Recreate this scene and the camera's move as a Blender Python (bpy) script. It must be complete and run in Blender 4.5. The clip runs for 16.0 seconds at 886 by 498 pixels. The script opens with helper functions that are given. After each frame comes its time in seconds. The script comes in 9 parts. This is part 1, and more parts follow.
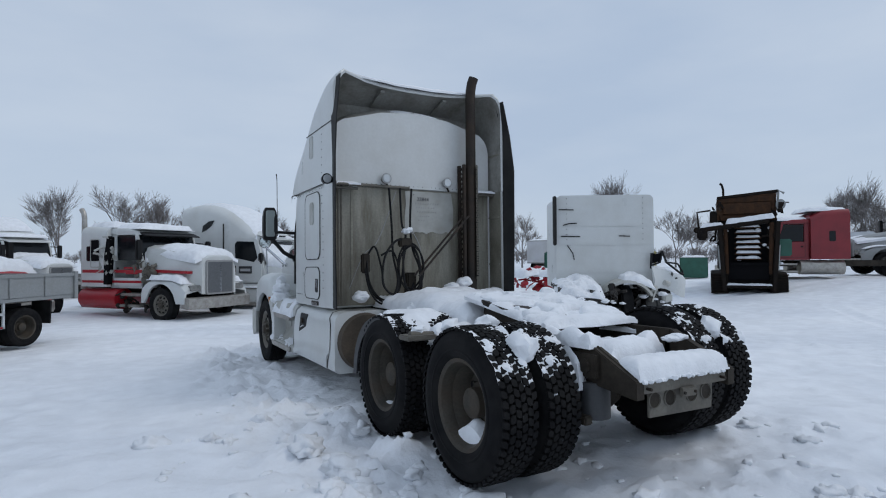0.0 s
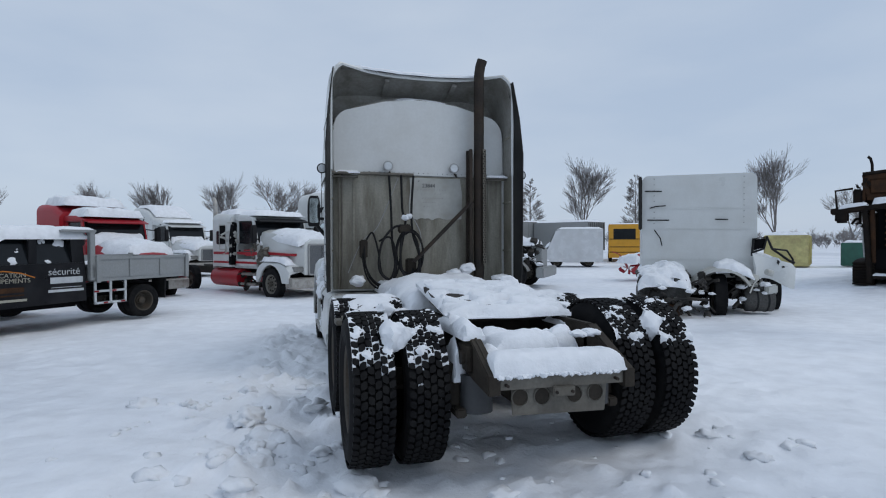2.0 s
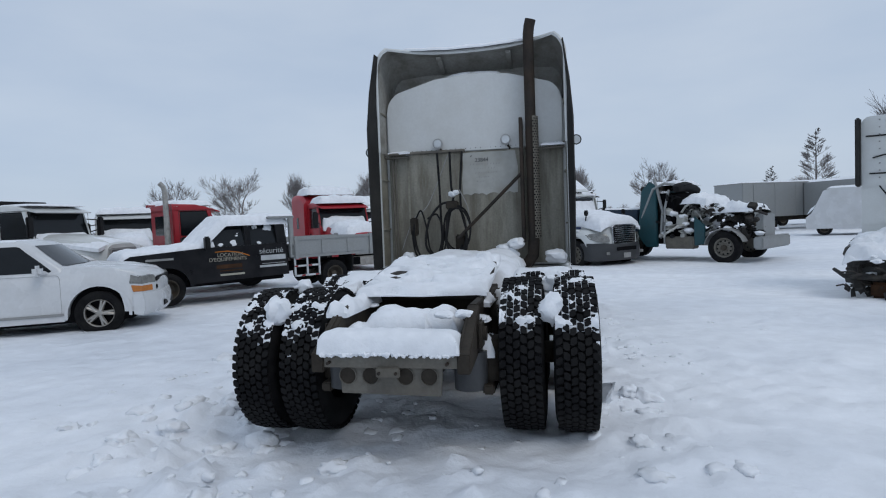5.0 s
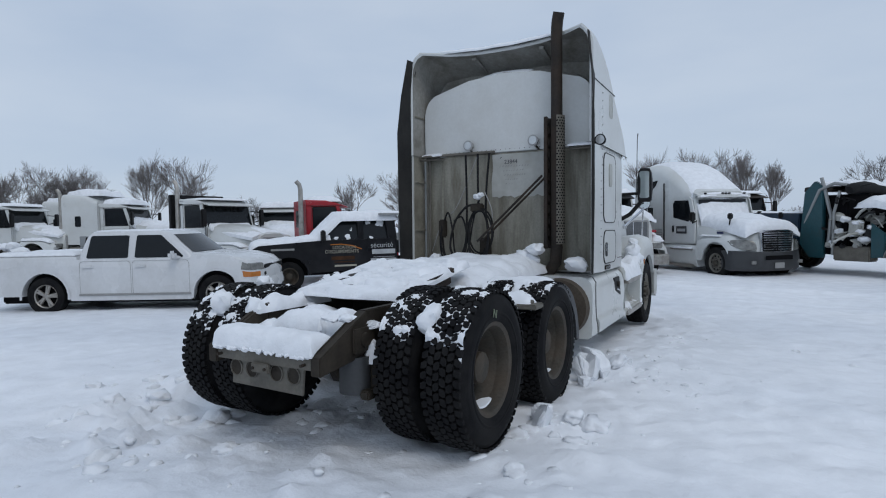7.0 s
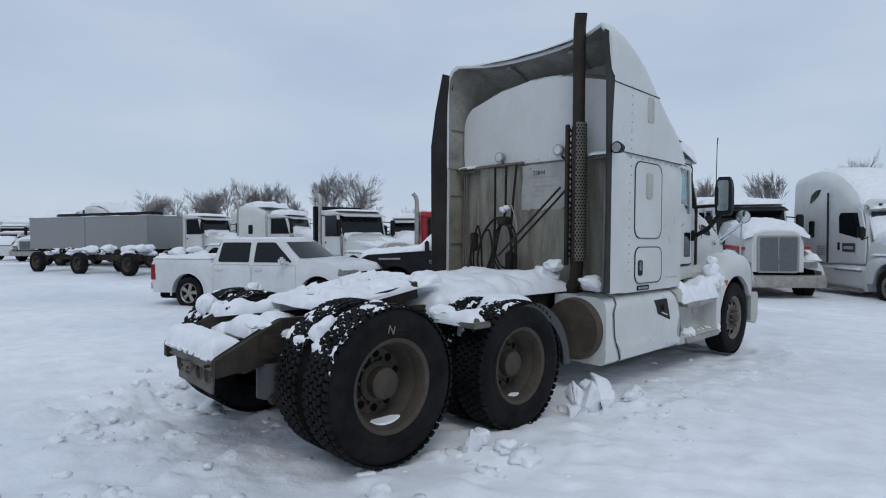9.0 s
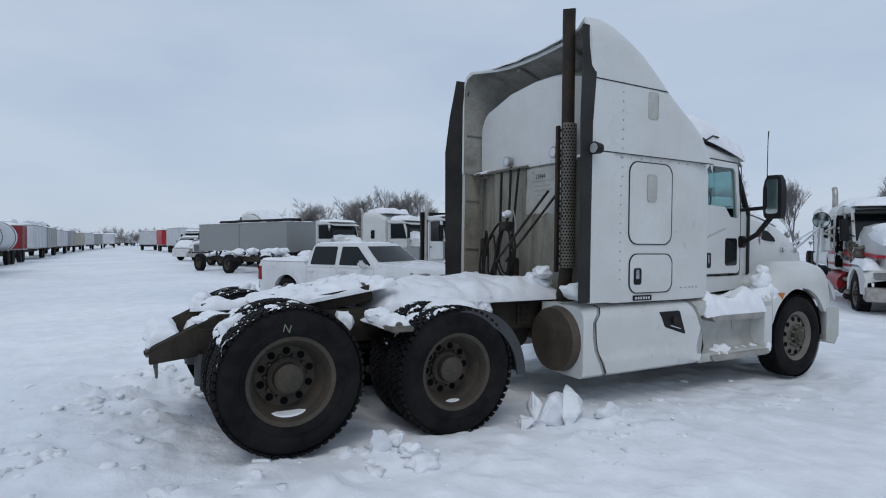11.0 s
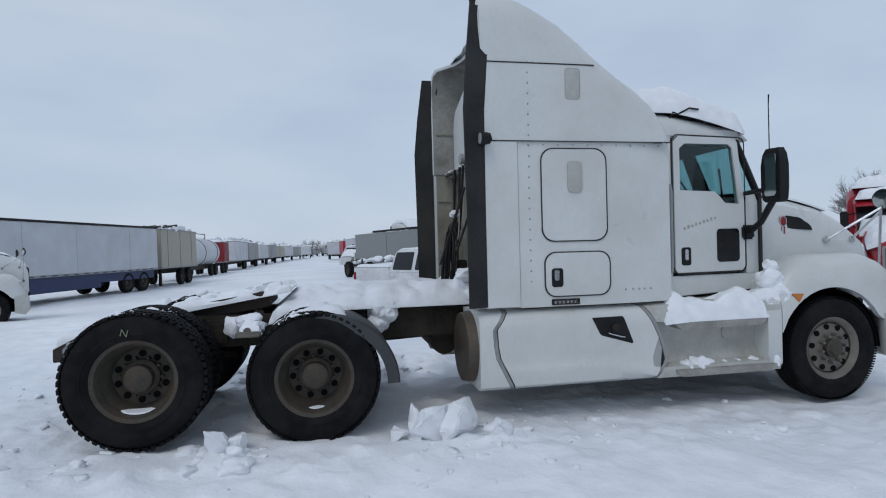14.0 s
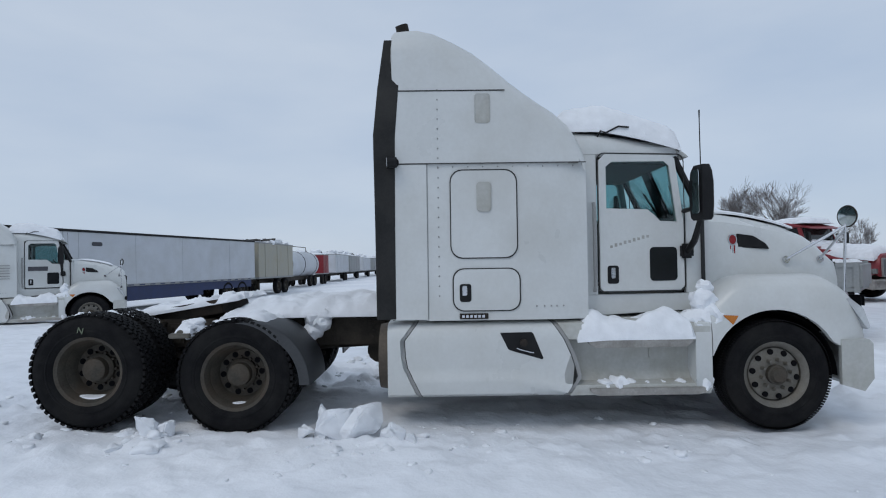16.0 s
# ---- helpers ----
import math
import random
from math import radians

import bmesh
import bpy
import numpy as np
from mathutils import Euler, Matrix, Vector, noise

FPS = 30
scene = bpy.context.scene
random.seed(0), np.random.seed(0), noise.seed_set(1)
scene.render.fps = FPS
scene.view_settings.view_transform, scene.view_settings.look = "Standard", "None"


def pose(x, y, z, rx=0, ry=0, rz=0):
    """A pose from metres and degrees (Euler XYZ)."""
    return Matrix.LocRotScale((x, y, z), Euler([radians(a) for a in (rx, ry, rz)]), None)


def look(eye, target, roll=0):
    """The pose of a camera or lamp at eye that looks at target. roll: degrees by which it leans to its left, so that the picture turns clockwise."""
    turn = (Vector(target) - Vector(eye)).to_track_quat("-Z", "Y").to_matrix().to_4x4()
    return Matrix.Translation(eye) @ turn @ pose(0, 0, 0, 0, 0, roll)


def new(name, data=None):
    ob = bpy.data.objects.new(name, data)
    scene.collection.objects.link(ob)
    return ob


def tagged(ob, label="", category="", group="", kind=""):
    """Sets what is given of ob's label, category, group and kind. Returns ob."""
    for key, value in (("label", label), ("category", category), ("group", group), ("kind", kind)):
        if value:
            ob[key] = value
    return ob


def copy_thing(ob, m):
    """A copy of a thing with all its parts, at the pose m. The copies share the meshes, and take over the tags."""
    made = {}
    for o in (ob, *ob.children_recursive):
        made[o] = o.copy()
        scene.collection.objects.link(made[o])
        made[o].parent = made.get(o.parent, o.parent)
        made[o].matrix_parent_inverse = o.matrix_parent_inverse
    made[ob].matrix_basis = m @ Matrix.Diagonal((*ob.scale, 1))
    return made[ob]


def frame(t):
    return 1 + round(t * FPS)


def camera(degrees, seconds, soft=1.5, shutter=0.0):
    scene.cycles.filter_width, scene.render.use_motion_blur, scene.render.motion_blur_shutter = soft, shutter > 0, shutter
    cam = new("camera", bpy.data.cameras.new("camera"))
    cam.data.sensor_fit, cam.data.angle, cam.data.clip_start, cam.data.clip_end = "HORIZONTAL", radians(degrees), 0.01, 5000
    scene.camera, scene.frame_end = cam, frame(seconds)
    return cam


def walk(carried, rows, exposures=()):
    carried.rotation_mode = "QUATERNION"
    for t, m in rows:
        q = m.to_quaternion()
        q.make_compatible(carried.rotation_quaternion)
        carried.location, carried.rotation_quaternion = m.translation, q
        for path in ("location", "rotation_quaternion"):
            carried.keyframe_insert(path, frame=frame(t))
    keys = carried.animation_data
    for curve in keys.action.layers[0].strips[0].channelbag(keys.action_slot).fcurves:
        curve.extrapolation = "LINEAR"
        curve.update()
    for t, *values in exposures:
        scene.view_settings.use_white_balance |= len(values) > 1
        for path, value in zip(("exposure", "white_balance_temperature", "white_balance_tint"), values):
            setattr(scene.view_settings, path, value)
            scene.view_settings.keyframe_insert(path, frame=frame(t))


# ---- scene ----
cam = camera(76.3, 16.0, soft=1.1)
PATH = [
    (0, (-3.028, -3.122, 1.442), (-2.04, -1.383, 1.47), -0.4),
    (0.5, (-2.683, -3.365, 1.445), (-1.801, -1.57, 1.452), -0.6),
    (1, (-2.296, -3.502, 1.427), (-1.519, -1.66, 1.422), -0.5),
    (1.5, (-1.89, -3.64, 1.442), (-1.231, -1.752, 1.427), -0.4),
    (2, (-1.47, -3.774, 1.464), (-0.951, -1.843, 1.436), -0.2),
    (2.5, (-1.04, -3.791, 1.476), (-0.681, -1.824, 1.432), -0.2),
    (3, (-0.637, -3.882, 1.467), (-0.445, -1.892, 1.405), -0.4),
    (3.5, (-0.263, -3.919, 1.461), (-0.228, -1.921, 1.379), -0.9),
    (4, (0.145, -3.856, 1.453), (0.036, -1.861, 1.359), -1.3),
    (4.2, (0.31, -3.859, 1.449), (0.144, -1.868, 1.352), -1.6),
    (6.5, (2.331, -3.448, 1.432), (1.503, -1.63, 1.335), -2.0),
    (7, (2.692, -3.209, 1.452), (1.72, -1.463, 1.357), -1.1),
    (7.5, (3.045, -2.985, 1.457), (1.941, -1.32, 1.369), -0.5),
    (8, (3.332, -2.714, 1.432), (2.105, -1.136, 1.361), -0.2),
    (8.5, (3.619, -2.425, 1.455), (2.28, -0.941, 1.398), -0.2),
    (9, (3.976, -2.168, 1.458), (2.536, -0.781, 1.408), -0.3),
    (9.2, (4.123, -2.06, 1.441), (2.643, -0.716, 1.395), -0.4),
    (11.3, (5.109, -0.684, 1.457), (3.331, 0.231, 1.433), -0.1),
    (11.5, (5.181, -0.526, 1.458), (3.382, 0.349, 1.44), -0.1),
    (12, (5.313, -0.137, 1.458), (3.47, 0.64, 1.452), 0.1),
    (12.5, (5.347, 0.282, 1.446), (3.464, 0.957, 1.443), -0.2),
    (13, (5.457, 0.687, 1.413), (3.541, 1.26, 1.405), -0.9),
    (13.5, (5.583, 1.081, 1.413), (3.642, 1.562, 1.401), -1.7),
    (14, (5.699, 1.472, 1.404), (3.738, 1.865, 1.397), -2.3),
    (14.5, (5.878, 1.833, 1.386), (3.902, 2.141, 1.394), -2.5),
    (15, (6.038, 2.219, 1.384), (4.05, 2.433, 1.413), -2.3),
    (15.5, (6.081, 2.659, 1.38), (4.085, 2.776, 1.428), -1.9),
    (16, (6.217, 3.122, 1.361), (4.218, 3.141, 1.417), -1.6),
]
walk(cam, [(t, look(eye, target, roll)) for t, eye, target, roll in PATH])


# ---- world, sun ----
world = bpy.data.worlds.new("world")
scene.world = world
world.use_nodes = True
wn, wl = world.node_tree.nodes, world.node_tree.links
wn.clear()
w_out, w_bg = wn.new("ShaderNodeOutputWorld"), wn.new("ShaderNodeBackground")
w_sky, w_mix, w_ramp = wn.new("ShaderNodeTexSky"), wn.new("ShaderNodeMix"), wn.new("ShaderNodeValToRGB")
w_noise, w_tc, w_map = wn.new("ShaderNodeTexNoise"), wn.new("ShaderNodeTexCoord"), wn.new("ShaderNodeMapping")
w_sky.sky_type, w_sky.sun_disc = "NISHITA", False
w_sky.sun_elevation, w_sky.sun_rotation = radians(52), radians(126)
w_mix.data_type, w_mix.blend_type = "RGBA", "MIX"
w_mix.inputs[0].default_value = 0.9
w_map.inputs["Scale"].default_value = (1.0, 1.0, 3.2)
w_noise.inputs["Scale"].default_value, w_noise.inputs["Detail"].default_value = 2.2, 5.0
w_ramp.color_ramp.elements[0].position, w_ramp.color_ramp.elements[0].color = 0.30, (4.25, 5.2, 6.65, 1)
w_ramp.color_ramp.elements[1].position, w_ramp.color_ramp.elements[1].color = 0.72, (5.3, 6.1, 7.25, 1)
wl.new(w_tc.outputs["Generated"], w_map.inputs["Vector"])
wl.new(w_map.outputs["Vector"], w_noise.inputs["Vector"])
wl.new(w_noise.outputs["Fac"], w_ramp.inputs["Fac"])
wl.new(w_sky.outputs["Color"], w_mix.inputs[6])
wl.new(w_ramp.outputs["Color"], w_mix.inputs[7])
wl.new(w_mix.outputs[2], w_bg.inputs["Color"])
w_bg.inputs["Strength"].default_value = 0.105
wl.new(w_bg.outputs["Background"], w_out.inputs["Surface"])
sun = new("sun", bpy.data.lights.new("sun", "SUN"))
sun.data.energy, sun.data.angle, sun.data.color = 0.6, radians(25), (1.0, 0.97, 0.93)
sun.matrix_world = look((0, 0, 30), (-7, 5, 19))


# ---- materials ----
def mat(name, col, rough=0.5, metal=0.0, var=0.12, scale=5.0, bump=0.0, bscale=40.0, grime=None, amount=0.0, gscale=2.0, spec=0.5):
    """A surface with two scales of variation, fine relief and blotches of grime."""
    m = bpy.data.materials.new(name)
    m.use_nodes = True
    n, l = m.node_tree.nodes, m.node_tree.links
    bs = n["Principled BSDF"]
    tc, big, fine, ramp = n.new("ShaderNodeTexCoord"), n.new("ShaderNodeTexNoise"), n.new("ShaderNodeTexNoise"), n.new("ShaderNodeMix")
    ramp.data_type = "RGBA"
    big.inputs["Scale"].default_value, big.inputs["Detail"].default_value = scale, 6.0
    fine.inputs["Scale"].default_value, fine.inputs["Detail"].default_value = bscale, 4.0
    add = n.new("ShaderNodeMath")
    add.operation = "MULTIPLY_ADD"
    add.inputs[1].default_value, add.inputs[2].default_value = 0.45, 0.0
    l.new(tc.outputs["Object"], big.inputs["Vector"])
    l.new(tc.outputs["Object"], fine.inputs["Vector"])
    mixf = n.new("ShaderNodeMath")
    mixf.operation = "MULTIPLY_ADD"
    l.new(fine.outputs["Fac"], mixf.inputs[0])
    mixf.inputs[1].default_value = 0.4
    l.new(big.outputs["Fac"], add.inputs[0])
    add.inputs[1].default_value = 0.6
    l.new(add.outputs[0], mixf.inputs[2])
    st = n.new("ShaderNodeMapRange")
    st.inputs["From Min"].default_value, st.inputs["From Max"].default_value = 0.36, 0.64
    l.new(mixf.outputs[0], st.inputs["Value"])
    ramp.inputs[6].default_value = (*[c * (1 - var) for c in col], 1)
    ramp.inputs[7].default_value = (*[min(c * (1 + var), 1) for c in col], 1)
    l.new(st.outputs[0], ramp.inputs[0])
    last = ramp.outputs[2]
    if grime:
        gn, gr, gm = n.new("ShaderNodeTexNoise"), n.new("ShaderNodeMapRange"), n.new("ShaderNodeMix")
        gm.data_type = "RGBA"
        gn.inputs["Scale"].default_value, gn.inputs["Detail"].default_value, gn.inputs["Roughness"].default_value = gscale, 9.0, 0.65
        l.new(tc.outputs["Object"], gn.inputs["Vector"])
        gr.inputs["From Min"].default_value, gr.inputs["From Max"].default_value = 0.42, 0.68
        gr.inputs["To Max"].default_value = amount
        l.new(gn.outputs["Fac"], gr.inputs["Value"])
        l.new(gr.outputs[0], gm.inputs[0])
        l.new(last, gm.inputs[6])
        gm.inputs[7].default_value = (*grime, 1)
        last = gm.outputs[2]
    l.new(last, bs.inputs["Base Color"])
    rr = n.new("ShaderNodeMapRange")
    rr.inputs["To Min"].default_value, rr.inputs["To Max"].default_value = max(rough - 0.1, 0.03), min(rough + 0.12, 1)
    l.new(big.outputs["Fac"], rr.inputs["Value"])
    l.new(rr.outputs[0], bs.inputs["Roughness"])
    bs.inputs["Metallic"].default_value = metal
    bs.inputs["Specular IOR Level"].default_value = spec
    if bump:
        b = n.new("ShaderNodeBump")
        b.inputs["Strength"].default_value, b.inputs["Distance"].default_value = bump, 0.01
        l.new(mixf.outputs[0], b.inputs["Height"])
        l.new(b.outputs["Normal"], bs.inputs["Normal"])
    return m


def glass(name, col, rough=0.03, see=0.6):
    """Tinted pane: part clear, part glossy."""
    m = bpy.data.materials.new(name)
    m.use_nodes = True
    n, l = m.node_tree.nodes, m.node_tree.links
    n.remove(n["Principled BSDF"])
    tr, gl, mx, fr = n.new("ShaderNodeBsdfTransparent"), n.new("ShaderNodeBsdfGlossy"), n.new("ShaderNodeMixShader"), n.new("ShaderNodeLayerWeight")
    tr.inputs["Color"].default_value = (*[c * see for c in col], 1)
    gl.inputs["Roughness"].default_value = rough
    pw, sc = n.new("ShaderNodeMath"), n.new("ShaderNodeMath")
    pw.operation, sc.operation = "POWER", "MULTIPLY_ADD"
    pw.inputs[1].default_value, sc.inputs[1].default_value, sc.inputs[2].default_value = 4.0, 0.85, 0.04
    fr.inputs["Blend"].default_value = 0.5
    l.new(fr.outputs["Facing"], pw.inputs[0])
    l.new(pw.outputs[0], sc.inputs[0])
    l.new(sc.outputs[0], mx.inputs[0])
    l.new(tr.outputs[0], mx.inputs[1])
    l.new(gl.outputs[0], mx.inputs[2])
    l.new(mx.outputs[0], n["Material Output"].inputs["Surface"])
    return m


def snow_mat(name, col, bump, scale, packed=None):
    m = bpy.data.materials.new(name)
    m.use_nodes = True
    n, l = m.node_tree.nodes, m.node_tree.links
    bs = n["Principled BSDF"]
    tc = n.new("ShaderNodeTexCoord")
    big, mid, fine = (n.new("ShaderNodeTexNoise") for _ in range(3))
    for t, s, d in ((big, scale * 0.05, 7.0), (mid, scale, 6.0), (fine, scale * 9, 4.0)):
        t.inputs["Scale"].default_value, t.inputs["Detail"].default_value = s, d
        l.new(tc.outputs["Object"], t.inputs["Vector"])
    mx, mr = n.new("ShaderNodeMix"), n.new("ShaderNodeMapRange")
    mx.data_type = "RGBA"
    mr.inputs["From Min"].default_value, mr.inputs["From Max"].default_value = 0.38, 0.66
    l.new(big.outputs["Fac"], mr.inputs["Value"])
    l.new(mr.outputs[0], mx.inputs[0])
    mx.inputs[6].default_value = (*col, 1)
    mx.inputs[7].default_value = (*(packed or [c * 0.9 for c in col]), 1)
    m2 = n.new("ShaderNodeMix")
    m2.data_type, m2.blend_type = "RGBA", "MULTIPLY"
    m2.inputs[0].default_value = 1.0
    r2 = n.new("ShaderNodeMapRange")
    r2.inputs["From Min"].default_value, r2.inputs["From Max"].default_value = 0.3, 0.7
    r2.inputs["To Min"].default_value = 0.88
    l.new(mid.outputs["Fac"], r2.inputs["Value"])
    l.new(mx.outputs[2], m2.inputs[6])
    l.new(r2.outputs[0], m2.inputs[7])
    l.new(m2.outputs[2], bs.inputs["Base Color"])
    rr = n.new("ShaderNodeMapRange")
    rr.inputs["To Min"].default_value, rr.inputs["To Max"].default_value = 0.8, 0.38 if packed else 0.6
    l.new(mr.outputs[0], rr.inputs["Value"])
    l.new(rr.outputs[0], bs.inputs["Roughness"])
    b1, b2 = n.new("ShaderNodeBump"), n.new("ShaderNodeBump")
    b1.inputs["Strength"].default_value, b1.inputs["Distance"].default_value = bump, 0.05
    b2.inputs["Strength"].default_value, b2.inputs["Distance"].default_value = bump * 0.6, 0.008
    l.new(mid.outputs["Fac"], b1.inputs["Height"])
    l.new(fine.outputs["Fac"], b2.inputs["Height"])
    l.new(b1.outputs["Normal"], b2.inputs["Normal"])
    l.new(b2.outputs["Normal"], bs.inputs["Normal"])
    return m


DIRT = (0.10, 0.085, 0.06)
M_GROUND = snow_mat("trodden snow", (0.915, 0.93, 0.955), 0.8, 3.4, (0.76, 0.79, 0.84))
M_SNOW = snow_mat("fresh snow", (0.89, 0.91, 0.94), 0.4, 8.0)
M_WHITE = mat("white truck paint", (0.61, 0.625, 0.615), 0.3, 0, 0.04, 1.5, 0.03, 30, (0.44, 0.43, 0.39), 0.35, 1.2)
M_WHITE_DIRTY = mat("road-stained white paint", (0.47, 0.475, 0.45), 0.45, 0, 0.08, 2, 0.1, 30, (0.20, 0.18, 0.13), 0.6, 2.0)
M_WALL_DIRTY = mat("soot-stained grey panel", (0.245, 0.232, 0.19), 0.6, 0, 0.22, 2.2, 0.2, 45, (0.12, 0.105, 0.075), 0.75, 2.6)
M_WALL_STREAK = mat("rain-streaked grey panel", (0.255, 0.243, 0.20), 0.6, 0, 0.2, 2.2, 0.2, 45, (0.10, 0.085, 0.058), 0.85, 2.6)
for nd in M_WALL_STREAK.node_tree.nodes:
    if nd.type == "TEX_NOISE" and nd.inputs["Scale"].default_value < 3:
        mp = M_WALL_STREAK.node_tree.nodes.new("ShaderNodeMapping")
        mp.inputs["Scale"].default_value = (3.2, 1.0, 0.55)
        src = nd.inputs["Vector"].links[0].from_socket
        M_WALL_STREAK.node_tree.links.new(src, mp.inputs["Vector"])
        M_WALL_STREAK.node_tree.links.new(mp.outputs["Vector"], nd.inputs["Vector"])
M_WIPED = mat("wiped grey panel", (0.40, 0.40, 0.375), 0.55, 0, 0.10, 4, 0.1, 40, (0.27, 0.26, 0.22), 0.7, 5.0)
# mid grey with darker blotches, for the surfaces within the fairing
M_CAVITY = mat("blotchy grey fibreglass", (0.33, 0.325, 0.30), 0.7, 0, 0.2, 3, 0.2, 30, (0.11, 0.10, 0.08), 0.75, 3.0)
M_UPPER = mat("dull white upper panel", (0.60, 0.61, 0.60), 0.5, 0, 0.05, 2, 0.05, 30, (0.42, 0.41, 0.38), 0.4, 2.0)
M_RUBBER = mat("weathered black rubber", (0.012, 0.012, 0.013), 0.75, 0, 0.3, 6, 0.25, 60, (0.035, 0.033, 0.03), 0.4, 3.0, 0.18)
M_FLAP = mat("dusty rubber flap", (0.020, 0.020, 0.020), 0.75, 0, 0.25, 4, 0.2, 50, (0.055, 0.052, 0.047), 0.5, 1.5, 0.3)
M_TYRE = mat("tyre rubber", (0.007, 0.007, 0.008), 0.75, 0, 0.3, 8, 0.25, 70, (0.026, 0.025, 0.023), 0.5, 4.0, 0.12)
M_RIM = mat("rusty grey steel rim", (0.066, 0.059, 0.048), 0.65, 0.2, 0.3, 7, 0.25, 60, (0.07, 0.048, 0.032), 0.6, 5.0, 0.3)
M_ALU = mat("dull aluminium", (0.42, 0.40, 0.37), 0.42, 0.75, 0.15, 8, 0.15, 60, DIRT, 0.4, 6.0)
M_FRIM = mat("salt-dulled aluminium rim", (0.18, 0.168, 0.145), 0.6, 0.45, 0.2, 8, 0.2, 60, (0.12, 0.105, 0.08), 0.6, 6.0)
M_FRAME = mat("road-grey chassis paint", (0.027, 0.022, 0.017), 0.7, 0.1, 0.3, 6, 0.35, 50, (0.075, 0.062, 0.047), 0.5, 4.0, 0.25)
M_TANK = mat("rust-stained brown tank paint", (0.085, 0.066, 0.048), 0.6, 0.2, 0.3, 5, 0.25, 45, (0.045, 0.036, 0.028), 0.6, 4.0)
M_PLATE = mat("grey mud-coated steel", (0.135, 0.125, 0.105), 0.65, 0.1, 0.25, 6, 0.2, 50, (0.07, 0.058, 0.042), 0.5, 4.0)
M_BLACK = mat("black plastic", (0.008, 0.008, 0.009), 0.5, 0, 0.2, 8, 0.1, 60, (0.022, 0.022, 0.02), 0.3, 4.0, 0.25)
M_SEAL = mat("black seal", (0.02, 0.02, 0.02), 0.7)
M_SOOT = mat("sooty exhaust steel", (0.026, 0.022, 0.019), 0.65, 0.25, 0.35, 5, 0.25, 50, (0.070, 0.045, 0.030), 0.55, 3.0, 0.3)
M_GREASE = mat("black greasy machine steel", (0.010, 0.008, 0.007), 0.7, 0.1, 0.4, 5, 0.3, 40, (0.030, 0.018, 0.011), 0.5, 4.0, 0.15)
M_CHROME = mat("chrome", (0.62, 0.63, 0.65), 0.14, 1.0, 0.06, 6)
M_MIRROR = mat("mirror glass", (0.55, 0.60, 0.60), 0.06, 1.0, 0.03, 6)
M_GREY = mat("grey plastic", (0.28, 0.28, 0.275), 0.55, 0, 0.1, 6, 0.1, 50)
# near-black for dark parts; also paints the shade of holes and hollows
M_DARK = mat("near-black and hollow shade", (0.006, 0.006, 0.007), 0.9, spec=0.08)
M_AMBER = mat("amber lens", (0.50, 0.17, 0.03), 0.2)
M_REDLENS = mat("red lens", (0.22, 0.010, 0.014), 0.22)
M_HEADLAMP = mat("dusty headlamp", (0.20, 0.20, 0.19), 0.18, 0.2, 0.3, 9)
M_MESH = mat("grey grille mesh", (0.14, 0.145, 0.15), 0.4, 0.6, 0.2, 30)
M_BUMPER = mat("dark grey bumper plastic", (0.035, 0.037, 0.04), 0.5, 0, 0.2, 4, 0.1, 40)
M_LAMP = mat("clear lamp lens", (0.55, 0.57, 0.58), 0.15, 0.3)
M_INK = mat("black marker ink", (0.05, 0.05, 0.06), 0.7)
M_RED = mat("faded red paint", (0.36, 0.008, 0.018), 0.38, 0, 0.15, 2, 0.05, 30, (0.20, 0.03, 0.03), 0.35, 2.0)
M_MAROON = mat("dark red paint", (0.22, 0.018, 0.025), 0.38, 0, 0.15, 2, 0.05, 30)
M_TEAL = mat("dark teal paint", (0.008, 0.065, 0.08), 0.45, 0, 0.25, 3, 0.05, 30, (0.025, 0.03, 0.03), 0.5, 3.0)
M_NAVYTEAL = mat("dark blue body paint", (0.006, 0.022, 0.045), 0.45, 0, 0.25, 3, 0.05, 30)
M_GREEN = mat("dark green paint", (0.02, 0.10, 0.07), 0.45, 0, 0.2, 3)
M_NAVY = mat("navy frame paint", (0.018, 0.03, 0.09), 0.5, 0, 0.2, 3)
M_CARWHITE = mat("clean white car paint", (0.62, 0.63, 0.64), 0.25, 0, 0.04, 2, 0.02, 20, (0.38, 0.37, 0.35), 0.3, 1.5)
M_CARBLACK = mat("black car paint", (0.006, 0.006, 0.008), 0.3, 0, 0.2, 3, 0.02, 20, (0.022, 0.022, 0.022), 0.4, 3.0, 0.28)
M_TRAILER = mat("white trailer panel", (0.52, 0.54, 0.57), 0.45, 0.05, 0.07, 1.2, 0.05, 25, (0.38, 0.38, 0.36), 0.4, 0.9)
M_STEELBED = mat("galvanised steel", (0.31, 0.32, 0.32), 0.5, 0.4, 0.12, 3, 0.1, 30, (0.2, 0.2, 0.18), 0.4, 3.0)
M_CREAM = mat("cream panel", (0.36, 0.345, 0.285), 0.5, 0, 0.1, 2, 0.1, 30, (0.3, 0.26, 0.18), 0.5, 2.0)
M_PALE = mat("faded pale yellow paint", (0.52, 0.47, 0.20), 0.5, 0, 0.2, 3, 0.1, 30, (0.25, 0.16, 0.08), 0.5, 2.0)
M_YELLOW = mat("school bus yellow", (0.62, 0.30, 0.02), 0.4, 0, 0.1, 3)
M_CHALK = mat("faded green chalk", (0.16, 0.19, 0.13), 0.9)
M_RUST = mat("rusty brown steel", (0.060, 0.028, 0.013), 0.75, 0.2, 0.35, 5, 0.4, 40, (0.018, 0.014, 0.011), 0.6, 4.0, 0.25)
